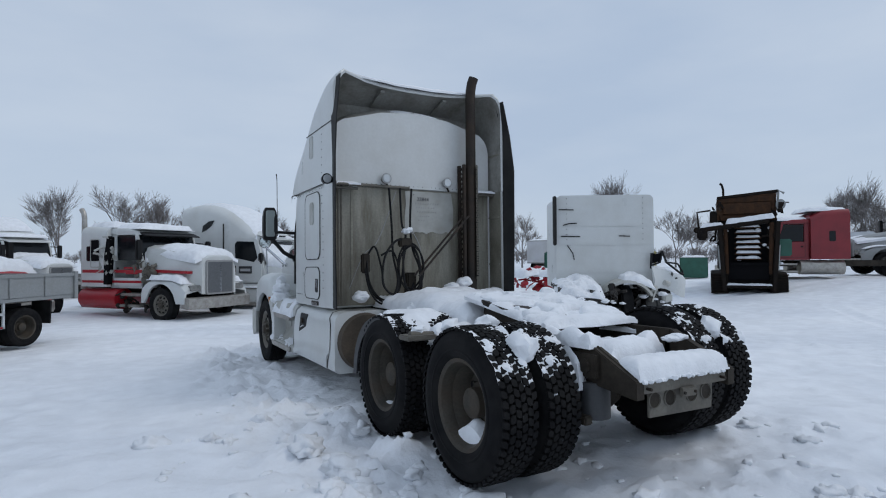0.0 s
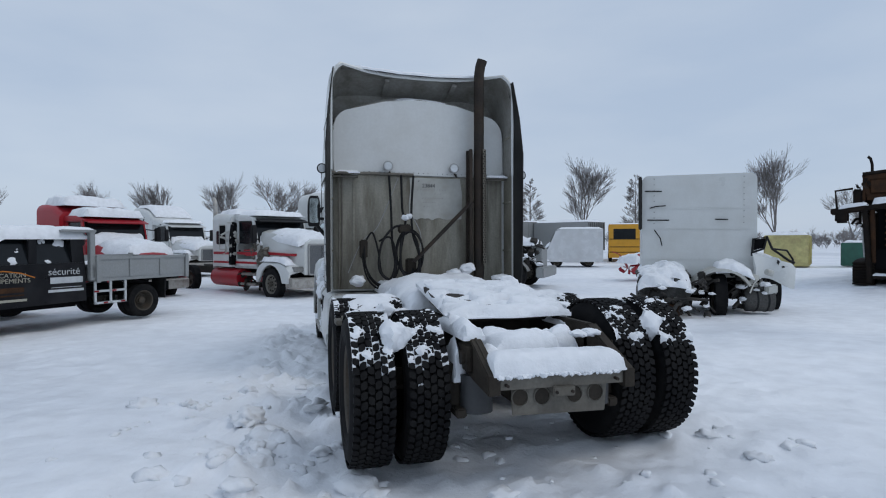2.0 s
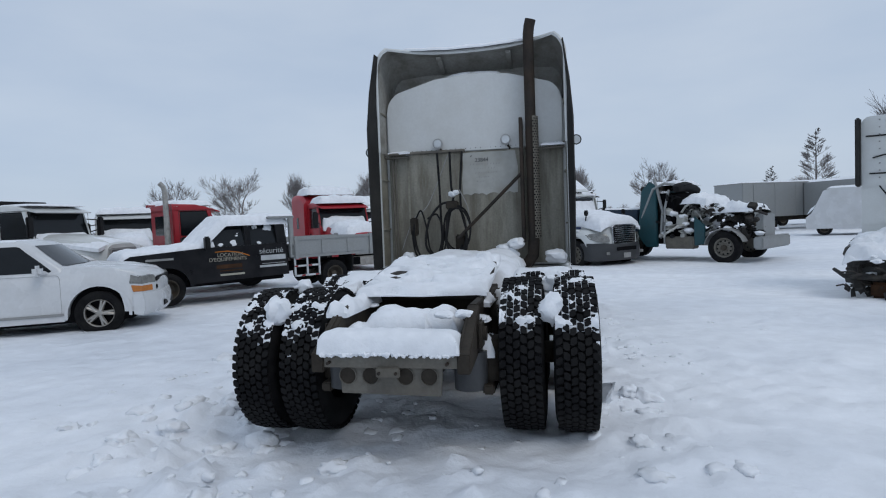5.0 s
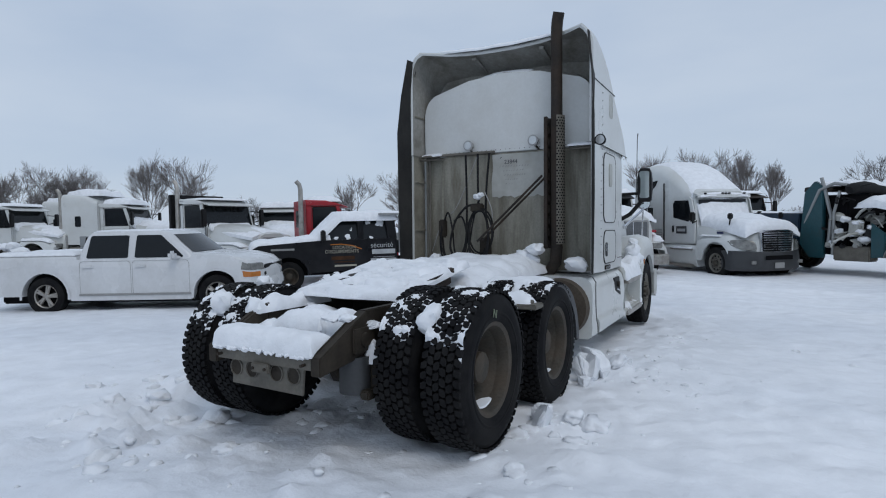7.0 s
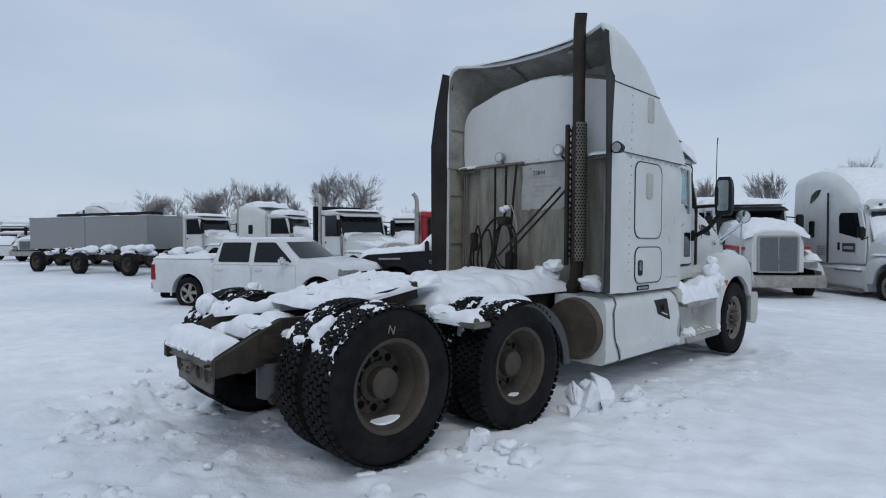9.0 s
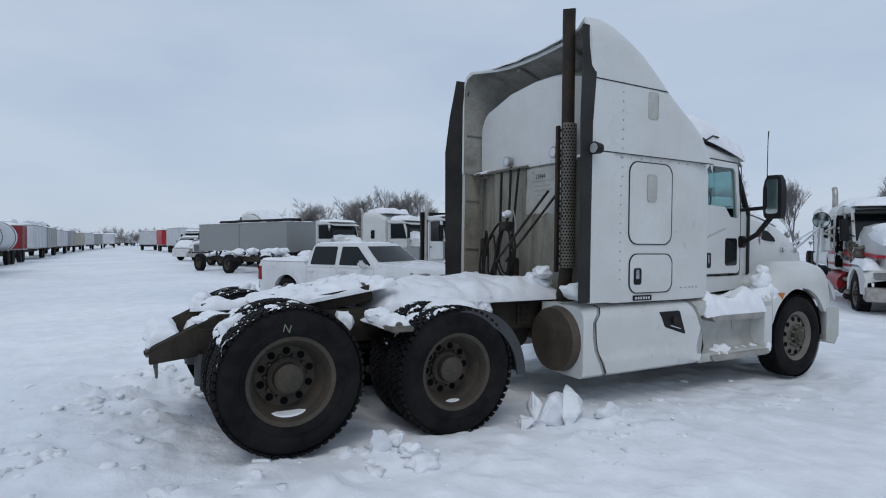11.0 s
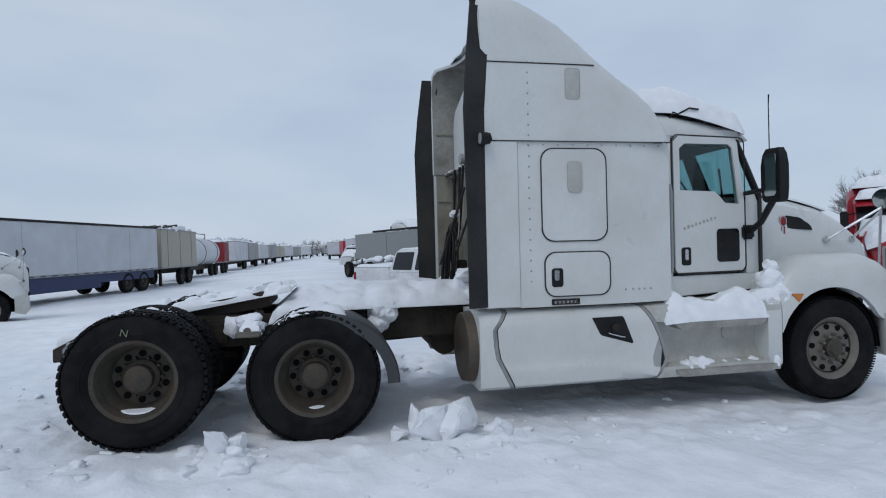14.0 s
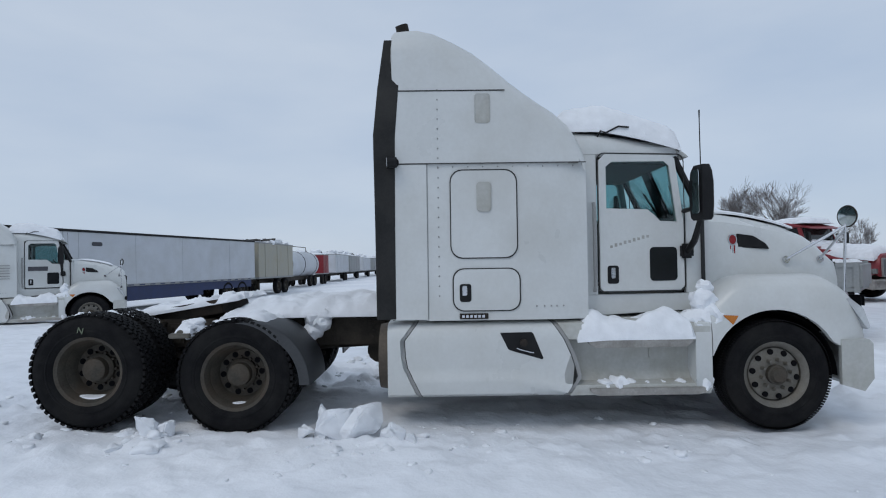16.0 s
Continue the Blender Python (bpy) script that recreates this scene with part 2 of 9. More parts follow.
M_WRECK = mat("bent grey sheet metal", (0.075, 0.073, 0.068), 0.55, 0.2, 0.5, 6, 0.5, 30, (0.012, 0.011, 0.010), 0.7, 3.0)
M_ENGINE = mat("oily engine metal", (0.022, 0.021, 0.02), 0.6, 0.3, 0.5, 9, 0.4, 50, (0.075, 0.06, 0.045), 0.5, 6.0)
M_BARK = mat("grey bark", (0.17, 0.155, 0.15), 0.85, 0, 0.25, 4, 0.3, 30)
M_BEIGE = mat("beige seat vinyl", (0.3, 0.29, 0.26), 0.6)
G_TEAL = glass("green-tinted glass", (0.62, 0.77, 0.775), 0.03, 1.0)
G_DARK = glass("dark tinted glass", (0.25, 0.28, 0.3), 0.03, 0.35)
M_PANE = mat("dark window glass", (0.008, 0.010, 0.012), 0.12, spec=0.28)


# ---- mesh helpers ----
SEAT = [None]


def seat(dy=0.0, dz=0.0, taper=0.0, squeeze=1.0, front=5.66):
    """How the next pieces sit on the tractor: moved back and down, drawn in towards the nose, shortened in front of the cowl."""
    SEAT[0] = lambda c: Vector((c.x - math.copysign(taper * max(0, c.y - 4.6), c.x), (c.y if squeeze == 1 else front + squeeze * (c.y - front)) + dy, c.z + dz))


def part(name, bm, material, parent=None, label="", smooth=40):
    me = bpy.data.meshes.new(name)
    if SEAT[0]:
        for v in bm.verts:
            v.co = SEAT[0](v.co)
    bmesh.ops.recalc_face_normals(bm, faces=bm.faces)
    bm.to_mesh(me)
    bm.free()
    me.materials.append(material)
    if smooth:
        me.polygons.foreach_set("use_smooth", [True] * len(me.polygons))
        me.set_sharp_from_angle(angle=radians(smooth))
    ob = new(name, me)
    ob.parent = parent
    return tagged(ob, label) if label else ob


def again(name, me, parent, m, label=""):
    """Another object on the same mesh."""
    ob = new(name, me)
    ob.parent = parent
    ob.matrix_local = m
    return tagged(ob, label) if label else ob


def thing(name, m, label, category, group=""):
    ob = new(name)
    ob.empty_display_size = 0.2
    ob.matrix_world = m
    return tagged(ob, label, category, group)


def box(bm, x0, x1, y0, y1, z0, z1, bv=0.0, seg=2, m=None):
    vs = [bm.verts.new((x, y, z)) for x in (x0, x1) for y in (y0, y1) for z in (z0, z1)]
    fs = [bm.faces.new([vs[i] for i in q]) for q in ((0, 1, 3, 2), (4, 6, 7, 5), (0, 4, 5, 1), (2, 3, 7, 6), (0, 2, 6, 4), (1, 5, 7, 3))]
    if m is not None:
        bmesh.ops.transform(bm, matrix=m, verts=vs)
    if bv:
        es = list({e for f in fs for e in f.edges})
        bmesh.ops.bevel(bm, geom=es, offset=bv, segments=seg, affect="EDGES", clamp_overlap=True)
    return bm


def prism(bm, poly, a0, a1, axis="x", bv=0.0):
    """A polygon pushed along an axis: (y, z) along x, (x, z) along y, (x, y) along z."""
    put = {"x": lambda a, p: (a, p[0], p[1]), "y": lambda a, p: (p[0], a, p[1]), "z": lambda a, p: (p[0], p[1], a)}[axis]
    r0, r1 = [bm.verts.new(put(a0, p)) for p in poly], [bm.verts.new(put(a1, p)) for p in poly]
    fs = [bm.faces.new(r0), bm.faces.new(r1[::-1])]
    k = len(poly)
    fs += [bm.faces.new((r0[i], r1[i], r1[(i + 1) % k], r0[(i + 1) % k])) for i in range(k)]
    if bv:
        es = list({e for f in fs for e in f.edges})
        bmesh.ops.bevel(bm, geom=es, offset=bv, segments=2, affect="EDGES", clamp_overlap=True)
    return bm


def loft(bm, rings, closed=True, caps=True):
    rows = [[bm.verts.new(p) for p in r] for r in rings]
    k = len(rows[0])
    for a, b in zip(rows, rows[1:]):
        for i in range(k if closed else k - 1):
            j = (i + 1) % k
            bm.faces.new((a[i], a[j], b[j], b[i]))
    if caps and closed:
        bm.faces.new(rows[0][::-1])
        bm.faces.new(rows[-1])
    return bm


def tube(bm, pts, r, seg=8, caps=True):
    """A round pipe along a bent line; r may be a list."""
    pts = [Vector(p) for p in pts]
    rs = r if isinstance(r, (list, tuple)) else [r] * len(pts)
    rings, side = [], None
    for i, p in enumerate(pts):
        d = (pts[min(i + 1, len(pts) - 1)] - pts[max(i - 1, 0)]).normalized()
        if side is None or abs(side.dot(d)) > 0.95:
            side = Vector((0, 0, 1)) if abs(d.z) < 0.9 else Vector((1, 0, 0))
        u = (side - d * side.dot(d)).normalized()
        side = u
        v = d.cross(u)
        rings.append([p + (u * math.cos(a) + v * math.sin(a)) * rs[i] for a in (2 * math.pi * q / seg for q in range(seg))])
    return loft(bm, rings, True, caps)


def arc(cx, cy, r, a0, a1, n):
    return [(cx + r * math.cos(radians(a0 + (a1 - a0) * i / n)), cy + r * math.sin(radians(a0 + (a1 - a0) * i / n))) for i in range(n + 1)]


def rounded(x0, x1, y0, y1, r, n=5):
    """A rectangle with round corners, as a list of points."""
    return (arc(x1 - r, y1 - r, r, 0, 90, n) + arc(x0 + r, y1 - r, r, 90, 180, n) + arc(x0 + r, y0 + r, r, 180, 270, n) + arc(x1 - r, y0 + r, r, 270, 360, n))


def lathe(bm, prof, seg=40, closed=False):
    """(radius, x) turned round the x axis."""
    rings = [[(x, r * math.cos(2 * math.pi * q / seg), r * math.sin(2 * math.pi * q / seg)) for q in range(seg)] for r, x in prof]
    return loft(bm, rings + ([rings[0]] if closed else []), True, False)


def outline(bm, poly, w, at, axis="x", h=0.006):
    """A thin raised line round a closed polygon."""
    k = len(poly)
    c = (sum(p[0] for p in poly) / k, sum(p[1] for p in poly) / k)
    inner = [(p[0] + (c[0] - p[0]) * w / max(0.05, math.dist(p, c)), p[1] + (c[1] - p[1]) * w / max(0.05, math.dist(p, c))) for p in poly]
    put = {"x": lambda a, p: (a, p[0], p[1]), "y": lambda a, p: (p[0], a, p[1])}[axis]
    ring = [[put(at, p) for p in poly], [put(at + h, p) for p in poly], [put(at + h, p) for p in inner], [put(at, p) for p in inner]]
    rows = [[bm.verts.new(p) for p in r] for r in ring]
    for a, b in zip(rows, rows[1:] + rows[:1]):
        for i in range(k):
            bm.faces.new((a[i], a[(i + 1) % k], b[(i + 1) % k], b[i]))
    return bm


def drift(bm, x0, x1, y0, y1, base, thick, seed=0, step=0.06, rough=0.35, edge=0.18, bottom=0.02, low_to=0.0, bare=0.0):
    """A bank of snow over a rectangle: base(x, y) is what it lies on; uneven, with a ragged round edge."""
    nx, ny = max(3, round((x1 - x0) / step)), max(3, round((y1 - y0) / step))
    off = Vector((seed * 7.3, seed * 3.1, seed))
    top, low = [], []
    for i in range(nx + 1):
        rt, rl = [], []
        for j in range(ny + 1):
            u, v = i / nx, j / ny
            x, y = x0 + (x1 - x0) * u, y0 + (y1 - y0) * v
            q = noise.noise(Vector((x, y, 0)) * 4 + off)
            jx, jy = x + 0.03 * q * (0 < i < nx), y + 0.03 * noise.noise(Vector((y, x, 3)) * 4 + off)
            d = min(u * (x1 - x0), (1 - u) * (x1 - x0), v * (y1 - y0), (1 - v) * (y1 - y0))
            e = min(1, max(0, d / edge))
            e = math.sqrt(1 - (1 - e) ** 2)
            h = thick * e * (1 + rough * noise.fractal(Vector((x, y, 0)) * 2.2 + off, 1.0, 2.0, 4)) 
            if bare:
                h -= bare * max(0, noise.noise(Vector((x * 4, y * 9, 5)) + off) + 0.10 * noise.noise(Vector((x * 18, y * 30, 5)) + off) + 0.05)
            b = base(jx, jy)
            rt.append(bm.verts.new((jx, jy, b + max(h, low_to))))
            rl.append(bm.verts.new((jx, jy, b - bottom)))
        top.append(rt), low.append(rl)
    for i in range(nx):
        for j in range(ny):
            bm.faces.new((top[i][j], top[i + 1][j], top[i + 1][j + 1], top[i][j + 1]))
    rim = [(i, 0) for i in range(nx)] + [(nx, j) for j in range(ny)] + [(i, ny) for i in range(nx, 0, -1)] + [(0, j) for j in range(ny, 0, -1)]
    for (a, b), (c, d) in zip(rim, rim[1:] + rim[:1]):
        bm.faces.new((top[a][b], low[a][b], low[c][d], top[c][d]))
    return bm


def lump(bm, p, r, seed, sub=2, flat=0.7):
    """An uneven clod of snow."""
    g = bmesh.ops.create_icosphere(bm, subdivisions=sub, radius=1.0)
    off = Vector((seed * 5.1, seed * 2.7, seed * 1.3))
    for v in g["verts"]:
        k = 1 + 0.45 * noise.noise(v.co * 1.3 + off) + 0.2 * noise.noise(v.co * 3.1 + off)
        v.co = Vector((v.co.x * r * k, v.co.y * r * k, v.co.z * r * k * flat)) + Vector(p)
    return bm


def tread_crust(bm, x, y, z, radius, width, dens, seed, a0=35, a1=178):
    """Snow packed into the grooves of a tread, thick in patches; dens(angle) says how much."""
    n, k = int((a1 - a0) / 1.1), 24
    grid = []
    for i in range(n + 1):
        a = a0 + (a1 - a0) * i / n
        row = []
        for j in range(k + 1):
            u = (j / k - 0.5) * width * 0.9
            p = Vector((u * 9, a * 0.075, seed * 3.7))
            d = dens(a) - 0.20 + 0.80 * noise.fractal(p, 0.8, 2.1, 4) + 0.12 * noise.noise(p * 6)
            r = radius - 0.013 + 0.010 * min(1, max(-0.3, d * 2.5)) + 0.050 * max(0, d - 0.28)
            c, s = math.cos(radians(a)), math.sin(radians(a))
            row.append((d, bm.verts.new((x + u, y + r * c, z + r * s))))
        grid.append(row)
    for i in range(n):
        for j in range(k):
            q = (grid[i][j], grid[i][j + 1], grid[i + 1][j + 1], grid[i + 1][j])
            if max(v[0] for v in q) > -0.04:
                bm.faces.new([v[1] for v in q])
    bmesh.ops.delete(bm, geom=[v for v in bm.verts if not v.link_faces], context="VERTS")
    return bm


TEMPLATE = {}


def many_lumps(name, material, spots, flat=0.55, sharp=0.6):
    """Many small uneven clods as one mesh: spots are (x, y, z, radius, seed)."""
    for sub in (1, 2, 3):
        if sub not in TEMPLATE:
            b = bmesh.new()
            bmesh.ops.create_icosphere(b, subdivisions=sub, radius=1.0)
            b.verts.index_update()
            TEMPLATE[sub] = ([v.co.copy() for v in b.verts], [[v.index for v in f.verts] for f in b.faces])
            b.free()
    vs, fs = [], []
    for x, y, z, r, seed in spots:
        tv, tf = TEMPLATE[3 if r > 0.07 else 2]
        off = Vector((seed * 5.1, seed * 2.7, seed * 1.3))
        sx, sy, a = 0.75 + 0.5 * (seed * 0.37 % 1), 0.75 + 0.5 * (seed * 0.61 % 1), seed * 1.7
        n0 = len(vs)
        for v in tv:
            k = 1 + sharp * noise.noise(v * 1.5 + off) + 0.55 * sharp * noise.noise(v * 3.4 + off) + 0.3 * sharp * noise.noise(v * 8 + off)
            px, py = v.x * sx * r * k, v.y * sy * r * k
            vs.append((x + px * math.cos(a) - py * math.sin(a), y + px * math.sin(a) + py * math.cos(a), z + v.z * r * k * flat))
        fs += [[i + n0 for i in f] for f in tf]
    me = bpy.data.meshes.new(name)
    me.from_pydata(vs, [], fs)
    me.materials.append(material)
    me.polygons.foreach_set("use_smooth", [True] * len(me.polygons))
    return me


# ---- ground ----
def ground_z(x, y):
    w = min(1, max(0, (abs(x) - 4) / 12))
    w = w * w * (3 - 2 * w)
    r = min(1, max(0, (x - 9) / 13))
    rise = 0.75 * r * r * (3 - 2 * r) * math.exp(-(((y - 8) / 9) ** 2))
    dip = 0.045 * math.exp(-((x + 1.05) ** 2 + y * y) / 0.45)
    return -0.27 * math.tanh(0.142 * y) * (1 - w) - 0.2 * w + rise - dip


def ground_detail(x, y):
    p = Vector((x, y, 0))
    near = math.exp(-((x / 12) ** 2 + ((y - 2) / 12) ** 2))
    h = 0.035 * noise.fractal(p * 0.35, 1.0, 2.0, 3) + 0.03 * noise.fractal(p * 1.3 + Vector((3, 1, 0)), 0.8, 2.0, 5) * near
    # trampled, lumpy patches
    patch = max(0, noise.noise(p * 0.5 + Vector((9, 4, 2))) + 0.1)
    h += 0.07 * patch * max(-0.3, noise.fractal(p * 3.2, 0.7, 2.1, 5)) * near
    # kicked-up snow round the truck
    d = math.hypot(max(abs(x) - 1.15, 0), max(-y - 0.5, 0, y - 7.2))
    kick = math.exp(-(((d - 0.45) / 0.6) ** 2))
    h += (0.15 if x < -0.9 else 0.085 if x < 0.6 else 0.055) * kick * max(-0.12, noise.fractal(p * 3.0, 0.65, 2.1, 6) - 0.05)
    h += 0.026 * (kick + 0.25 * near) * max(0, noise.noise(p * 7.5 + Vector((1, 7, 3)))) ** 1.5
    h -= 0.03 * math.exp(-((d / 0.35) ** 2))
    # wheel ruts across the yard
    for k, c in ((0.25, -4.9), (0.25, -6.6), (-0.12, 10.2), (-0.12, 11.9), (0.9, -7.5), (0.9, -10.1)):
        q = y - c - k * x + 0.15 * noise.noise(p * 0.4)
        h += -0.035 * math.exp(-((q / 0.2) ** 2)) + 0.02 * math.exp(-(((abs(q) - 0.34) / 0.12) ** 2))
    return h


def spread(n, near, far):
    """Grid lines, close together in the middle and wide apart far out."""
    a = [near * i / n for i in range(n + 1)]
    step = a[-1] - a[-2]
    while a[-1] < far:
        step *= 1.22
        a.append(a[-1] + step)
    return [-v for v in a[:0:-1]] + a


gx, gy = spread(250, 12, 1500), spread(250, 12, 1500)
gv = [(x + 1, y + 2, ground_z(x + 1, y + 2) + ground_detail(x + 1, y + 2)) for x in gx for y in gy]
k = len(gy)
gf = [(i * k + j, (i + 1) * k + j, (i + 1) * k + j + 1, i * k + j + 1) for i in range(len(gx) - 1) for j in range(k - 1)]
gme = bpy.data.meshes.new("ground")
gme.from_pydata(gv, [], gf)
gme.materials.append(M_GROUND)
gme.polygons.foreach_set("use_smooth", [True] * len(gme.polygons))
ground = tagged(new("ground", gme), "trodden snow over a wide truck yard", "snow", kind="structure")


# ---- wheels ----
def tyre_mesh(radius, width, rim_r):
    bm = bmesh.new()
    w, s = width / 2, radius
    prof = [(rim_r, -w * 0.72), (rim_r + 0.03, -w * 0.9), ((rim_r + s) / 2, -w), (s - 0.05, -w * 0.95), (s - 0.018, -w * 0.8), (s - 0.011, 0), (s - 0.018, w * 0.8),
            (s - 0.05, w * 0.95), (s - 0.075, w * 0.965), (s - 0.080, w * 0.985), (s - 0.092, w * 0.985), (s - 0.097, w * 0.970), ((rim_r + s) / 2 + 0.02, w * 0.985), ((rim_r + s) / 2, w), (rim_r + 0.075, w * 0.955), (rim_r + 0.07, w * 0.975), (rim_r + 0.06, w * 0.975), (rim_r + 0.056, w * 0.94), (rim_r + 0.05, w * 0.93), (rim_r + 0.03, w * 0.9), (rim_r, w * 0.72)]
    return lathe(bm, prof, 56)


def tread_bm(radius, width, rows=6, n=54, depth=0.021):
    """Raised six-sided blocks in staggered rows, heavy lugs on the shoulders."""
    bm = bmesh.new()
    bw = width * 0.90 / rows
    lt = 2 * math.pi * radius / n
    for row in range(rows):
        x = (row - (rows - 1) / 2) * bw
        rim = row in (0, rows - 1)
        for q in range(n):
            a = 2 * math.pi * (q + (row % 2) * 0.5) / n
            m = Matrix.Rotation(a, 4, "X") @ Matrix.Translation((x, 0, radius - depth - (0.006 if rim else 0)))
            hx, hy = bw * (0.49 if rim else 0.465), lt * (0.40 if rim else 0.445)
            k = 0.10 * lt * (1 if row % 2 else -1)
            base = [(-hx, -hy * 0.72 + k), (0, -hy), (hx, -hy * 0.72 - k), (hx, hy * 0.72 - k), (0, hy), (-hx, hy * 0.72 + k)]
            low = [bm.verts.new(m @ Vector((u, v, 0))) for u, v in base]
            top = [bm.verts.new(m @ Vector((u * 0.95, v * 0.94, depth))) for u, v in base]
            bm.faces.new(top)
            for i in range(6):
                bm.faces.new((low[i - 1], low[i], top[i], top[i - 1]))
    return bm


def steel_rim_bm(radius, width, dish):
    """Rim whose disc sits deep inside, with hand holes."""
    bm = bmesh.new()
    w = width / 2
    prof = [(radius - 0.02, -w * 0.75), (radius - 0.035, -w * 0.6), (radius - 0.04, w * 0.35), (radius - 0.015, w * 0.72), (radius + 0.012, w * 0.8), (radius + 0.016, w * 0.72)]
    lathe(bm, prof, 48)
    lathe(bm, [(radius - 0.038, w * 0.2), (radius - 0.045, w * 0.1), (radius * 0.72, w * 0.1 - dish), (radius * 0.5, w * 0.1 - dish), (0.001, w * 0.1 - dish)], 48)
    return bm


def holes_bm(n, ring, r, x):
    bm = bmesh.new()
    for q in range(n):
        a = 2 * math.pi * q / n
        tube(bm, [(x - 0.01, ring * math.cos(a), ring * math.sin(a)), (x + 0.004, ring * math.cos(a), ring * math.sin(a))], r, 12)
    return bm


def nuts_bm(n, ring, x, r=0.015, h=0.03):
    bm = bmesh.new()
    for q in range(n):
        a = 2 * math.pi * (q + 0.5) / n
        tube(bm, [(x, ring * math.cos(a), ring * math.sin(a)), (x + h, ring * math.cos(a), ring * math.sin(a))], [r, r * 0.8], 6)
    return bm


def keep_mesh(name, bm, material, smooth=40):
    ob = part(name, bm, material, None, "", smooth)
    me = ob.data
    bpy.data.objects.remove(ob)
    return me


R_T, W_T = 0.512, 0.285
ME_TYRE = keep_mesh("tyre", tyre_mesh(R_T - 0.012, W_T, 0.29), M_TYRE)
ME_TREAD = keep_mesh("tread", tread_bm(R_T, W_T), M_TYRE, 20)
ME_TREAD_RIB = keep_mesh("tread", tread_bm(R_T - 0.006, W_T, 4, 120, 0.007), M_TYRE, 20)
ME_RIM = keep_mesh("rim", steel_rim_bm(0.29, W_T, 0.10), M_RIM)
ME_HOLES = keep_mesh("hand_holes", holes_bm(10, 0.175, 0.026, 0.014 - 0.098), M_DARK)
bm = bmesh.new()
lathe(bm, [(0.135, -0.12), (0.135, -0.05), (0.12, -0.035), (0.105, -0.03), (0.10, 0.03), (0.085, 0.042), (0.001, 0.044)], 28)
ME_HUB = keep_mesh("hub", bm, M_RIM)
ME_NUTS = keep_mesh("wheel_nuts", nuts_bm(10, 0.145, -0.085), M_RIM)
bm = bmesh.new()
lathe(bm, [(0.27, -0.10), (0.255, -0.08), (0.25, 0.07), (0.275, 0.10), (0.302, 0.113), (0.305, 0.10)], 48)
lathe(bm, [(0.252, 0.03), (0.235, 0.065), (0.16, 0.085), (0.001, 0.085)], 48)
ME_FRIM = keep_mesh("rim", bm, M_FRIM)
ME_FHOLES = keep_mesh("hand_holes", holes_bm(10, 0.205, 0.027, 0.079), M_DARK)
bm = bmesh.new()
lathe(bm, [(0.09, 0.08), (0.09, 0.13), (0.075, 0.135), (0.06, 0.165), (0.001, 0.17)], 24)
ME_FHUB = keep_mesh("hub", bm, M_RIM)
ME_FNUTS = keep_mesh("wheel_nuts", nuts_bm(10, 0.135, 0.085, 0.017, 0.055), M_FRIM)
ME_STYRE = keep_mesh("tyre", tyre_mesh(0.5, 0.28, 0.29), M_TYRE)


def wheel(parent, x, y, z, kind, side, s=1.0):
    """side 1: faces +x. kind: drive, inner, steer, plain, alloy."""
    m = pose(x, y, z, random.uniform(0, 360), 0, 0 if side > 0 else 180) @ Matrix.Scale(s, 4)
    if kind in ("plain", "steel"):
        w = again("wheel", ME_STYRE, parent, m)
    else:
        w = again("wheel", ME_TYRE, parent, m)
        again("tread", ME_TREAD_RIB if kind == "steer" else ME_TREAD, w, Matrix())
    if kind == "drive":
        for n, me in (("rim", ME_RIM), ("hand_holes", ME_HOLES), ("hub", ME_HUB), ("wheel_nuts", ME_NUTS)):
            tagged(again(n, me, w, Matrix()), kind="stuff" if n in ("hand_holes", "wheel_nuts") else "")
    elif kind in ("steer", "plain"):
        for n, me in (("rim", ME_FRIM), ("hand_holes", ME_FHOLES), ("hub", ME_FHUB), ("wheel_nuts", ME_FNUTS)):
            tagged(again(n, me, w, Matrix()), kind="stuff" if n in ("hand_holes", "wheel_nuts") else "")
    elif kind == "steel":
        for n, me in (("rim", ME_RIM), ("hub", ME_HUB)):
            tagged(again(n, me, w, Matrix()), kind="stuff" if n in ("hand_holes", "wheel_nuts") else "")
    return w


# ---- the white tractor ----
TRUCK = Matrix.Translation((0.06, 0, 0)) @ pose(0, 0, 0, -0.8, 0.3, 0)
truck = thing("semi_truck", TRUCK, "white highway tractor with tall sleeper, snow on its bare frame", "truck")


AXLES = ((0.03, 0.52), (1.312, 0.456))
X_OUT, X_IN = 1.06, 0.722


def sag(ax, s):
    """The rear wheels on the left stand lower, in a dip."""
    return -0.05 if ax < 1 and s < 0 else 0.0


for ax, az in AXLES:
    for s in (1, -1):
        wheel(truck, s * X_OUT, ax, az + sag(ax, s), "drive", s)
        wheel(truck, s * X_IN, ax, az + sag(ax, s), "inner", s)
for s in (1, -1):
    wheel(truck, s * 0.985, 6.125, 0.385, "steer", s, 0.98)

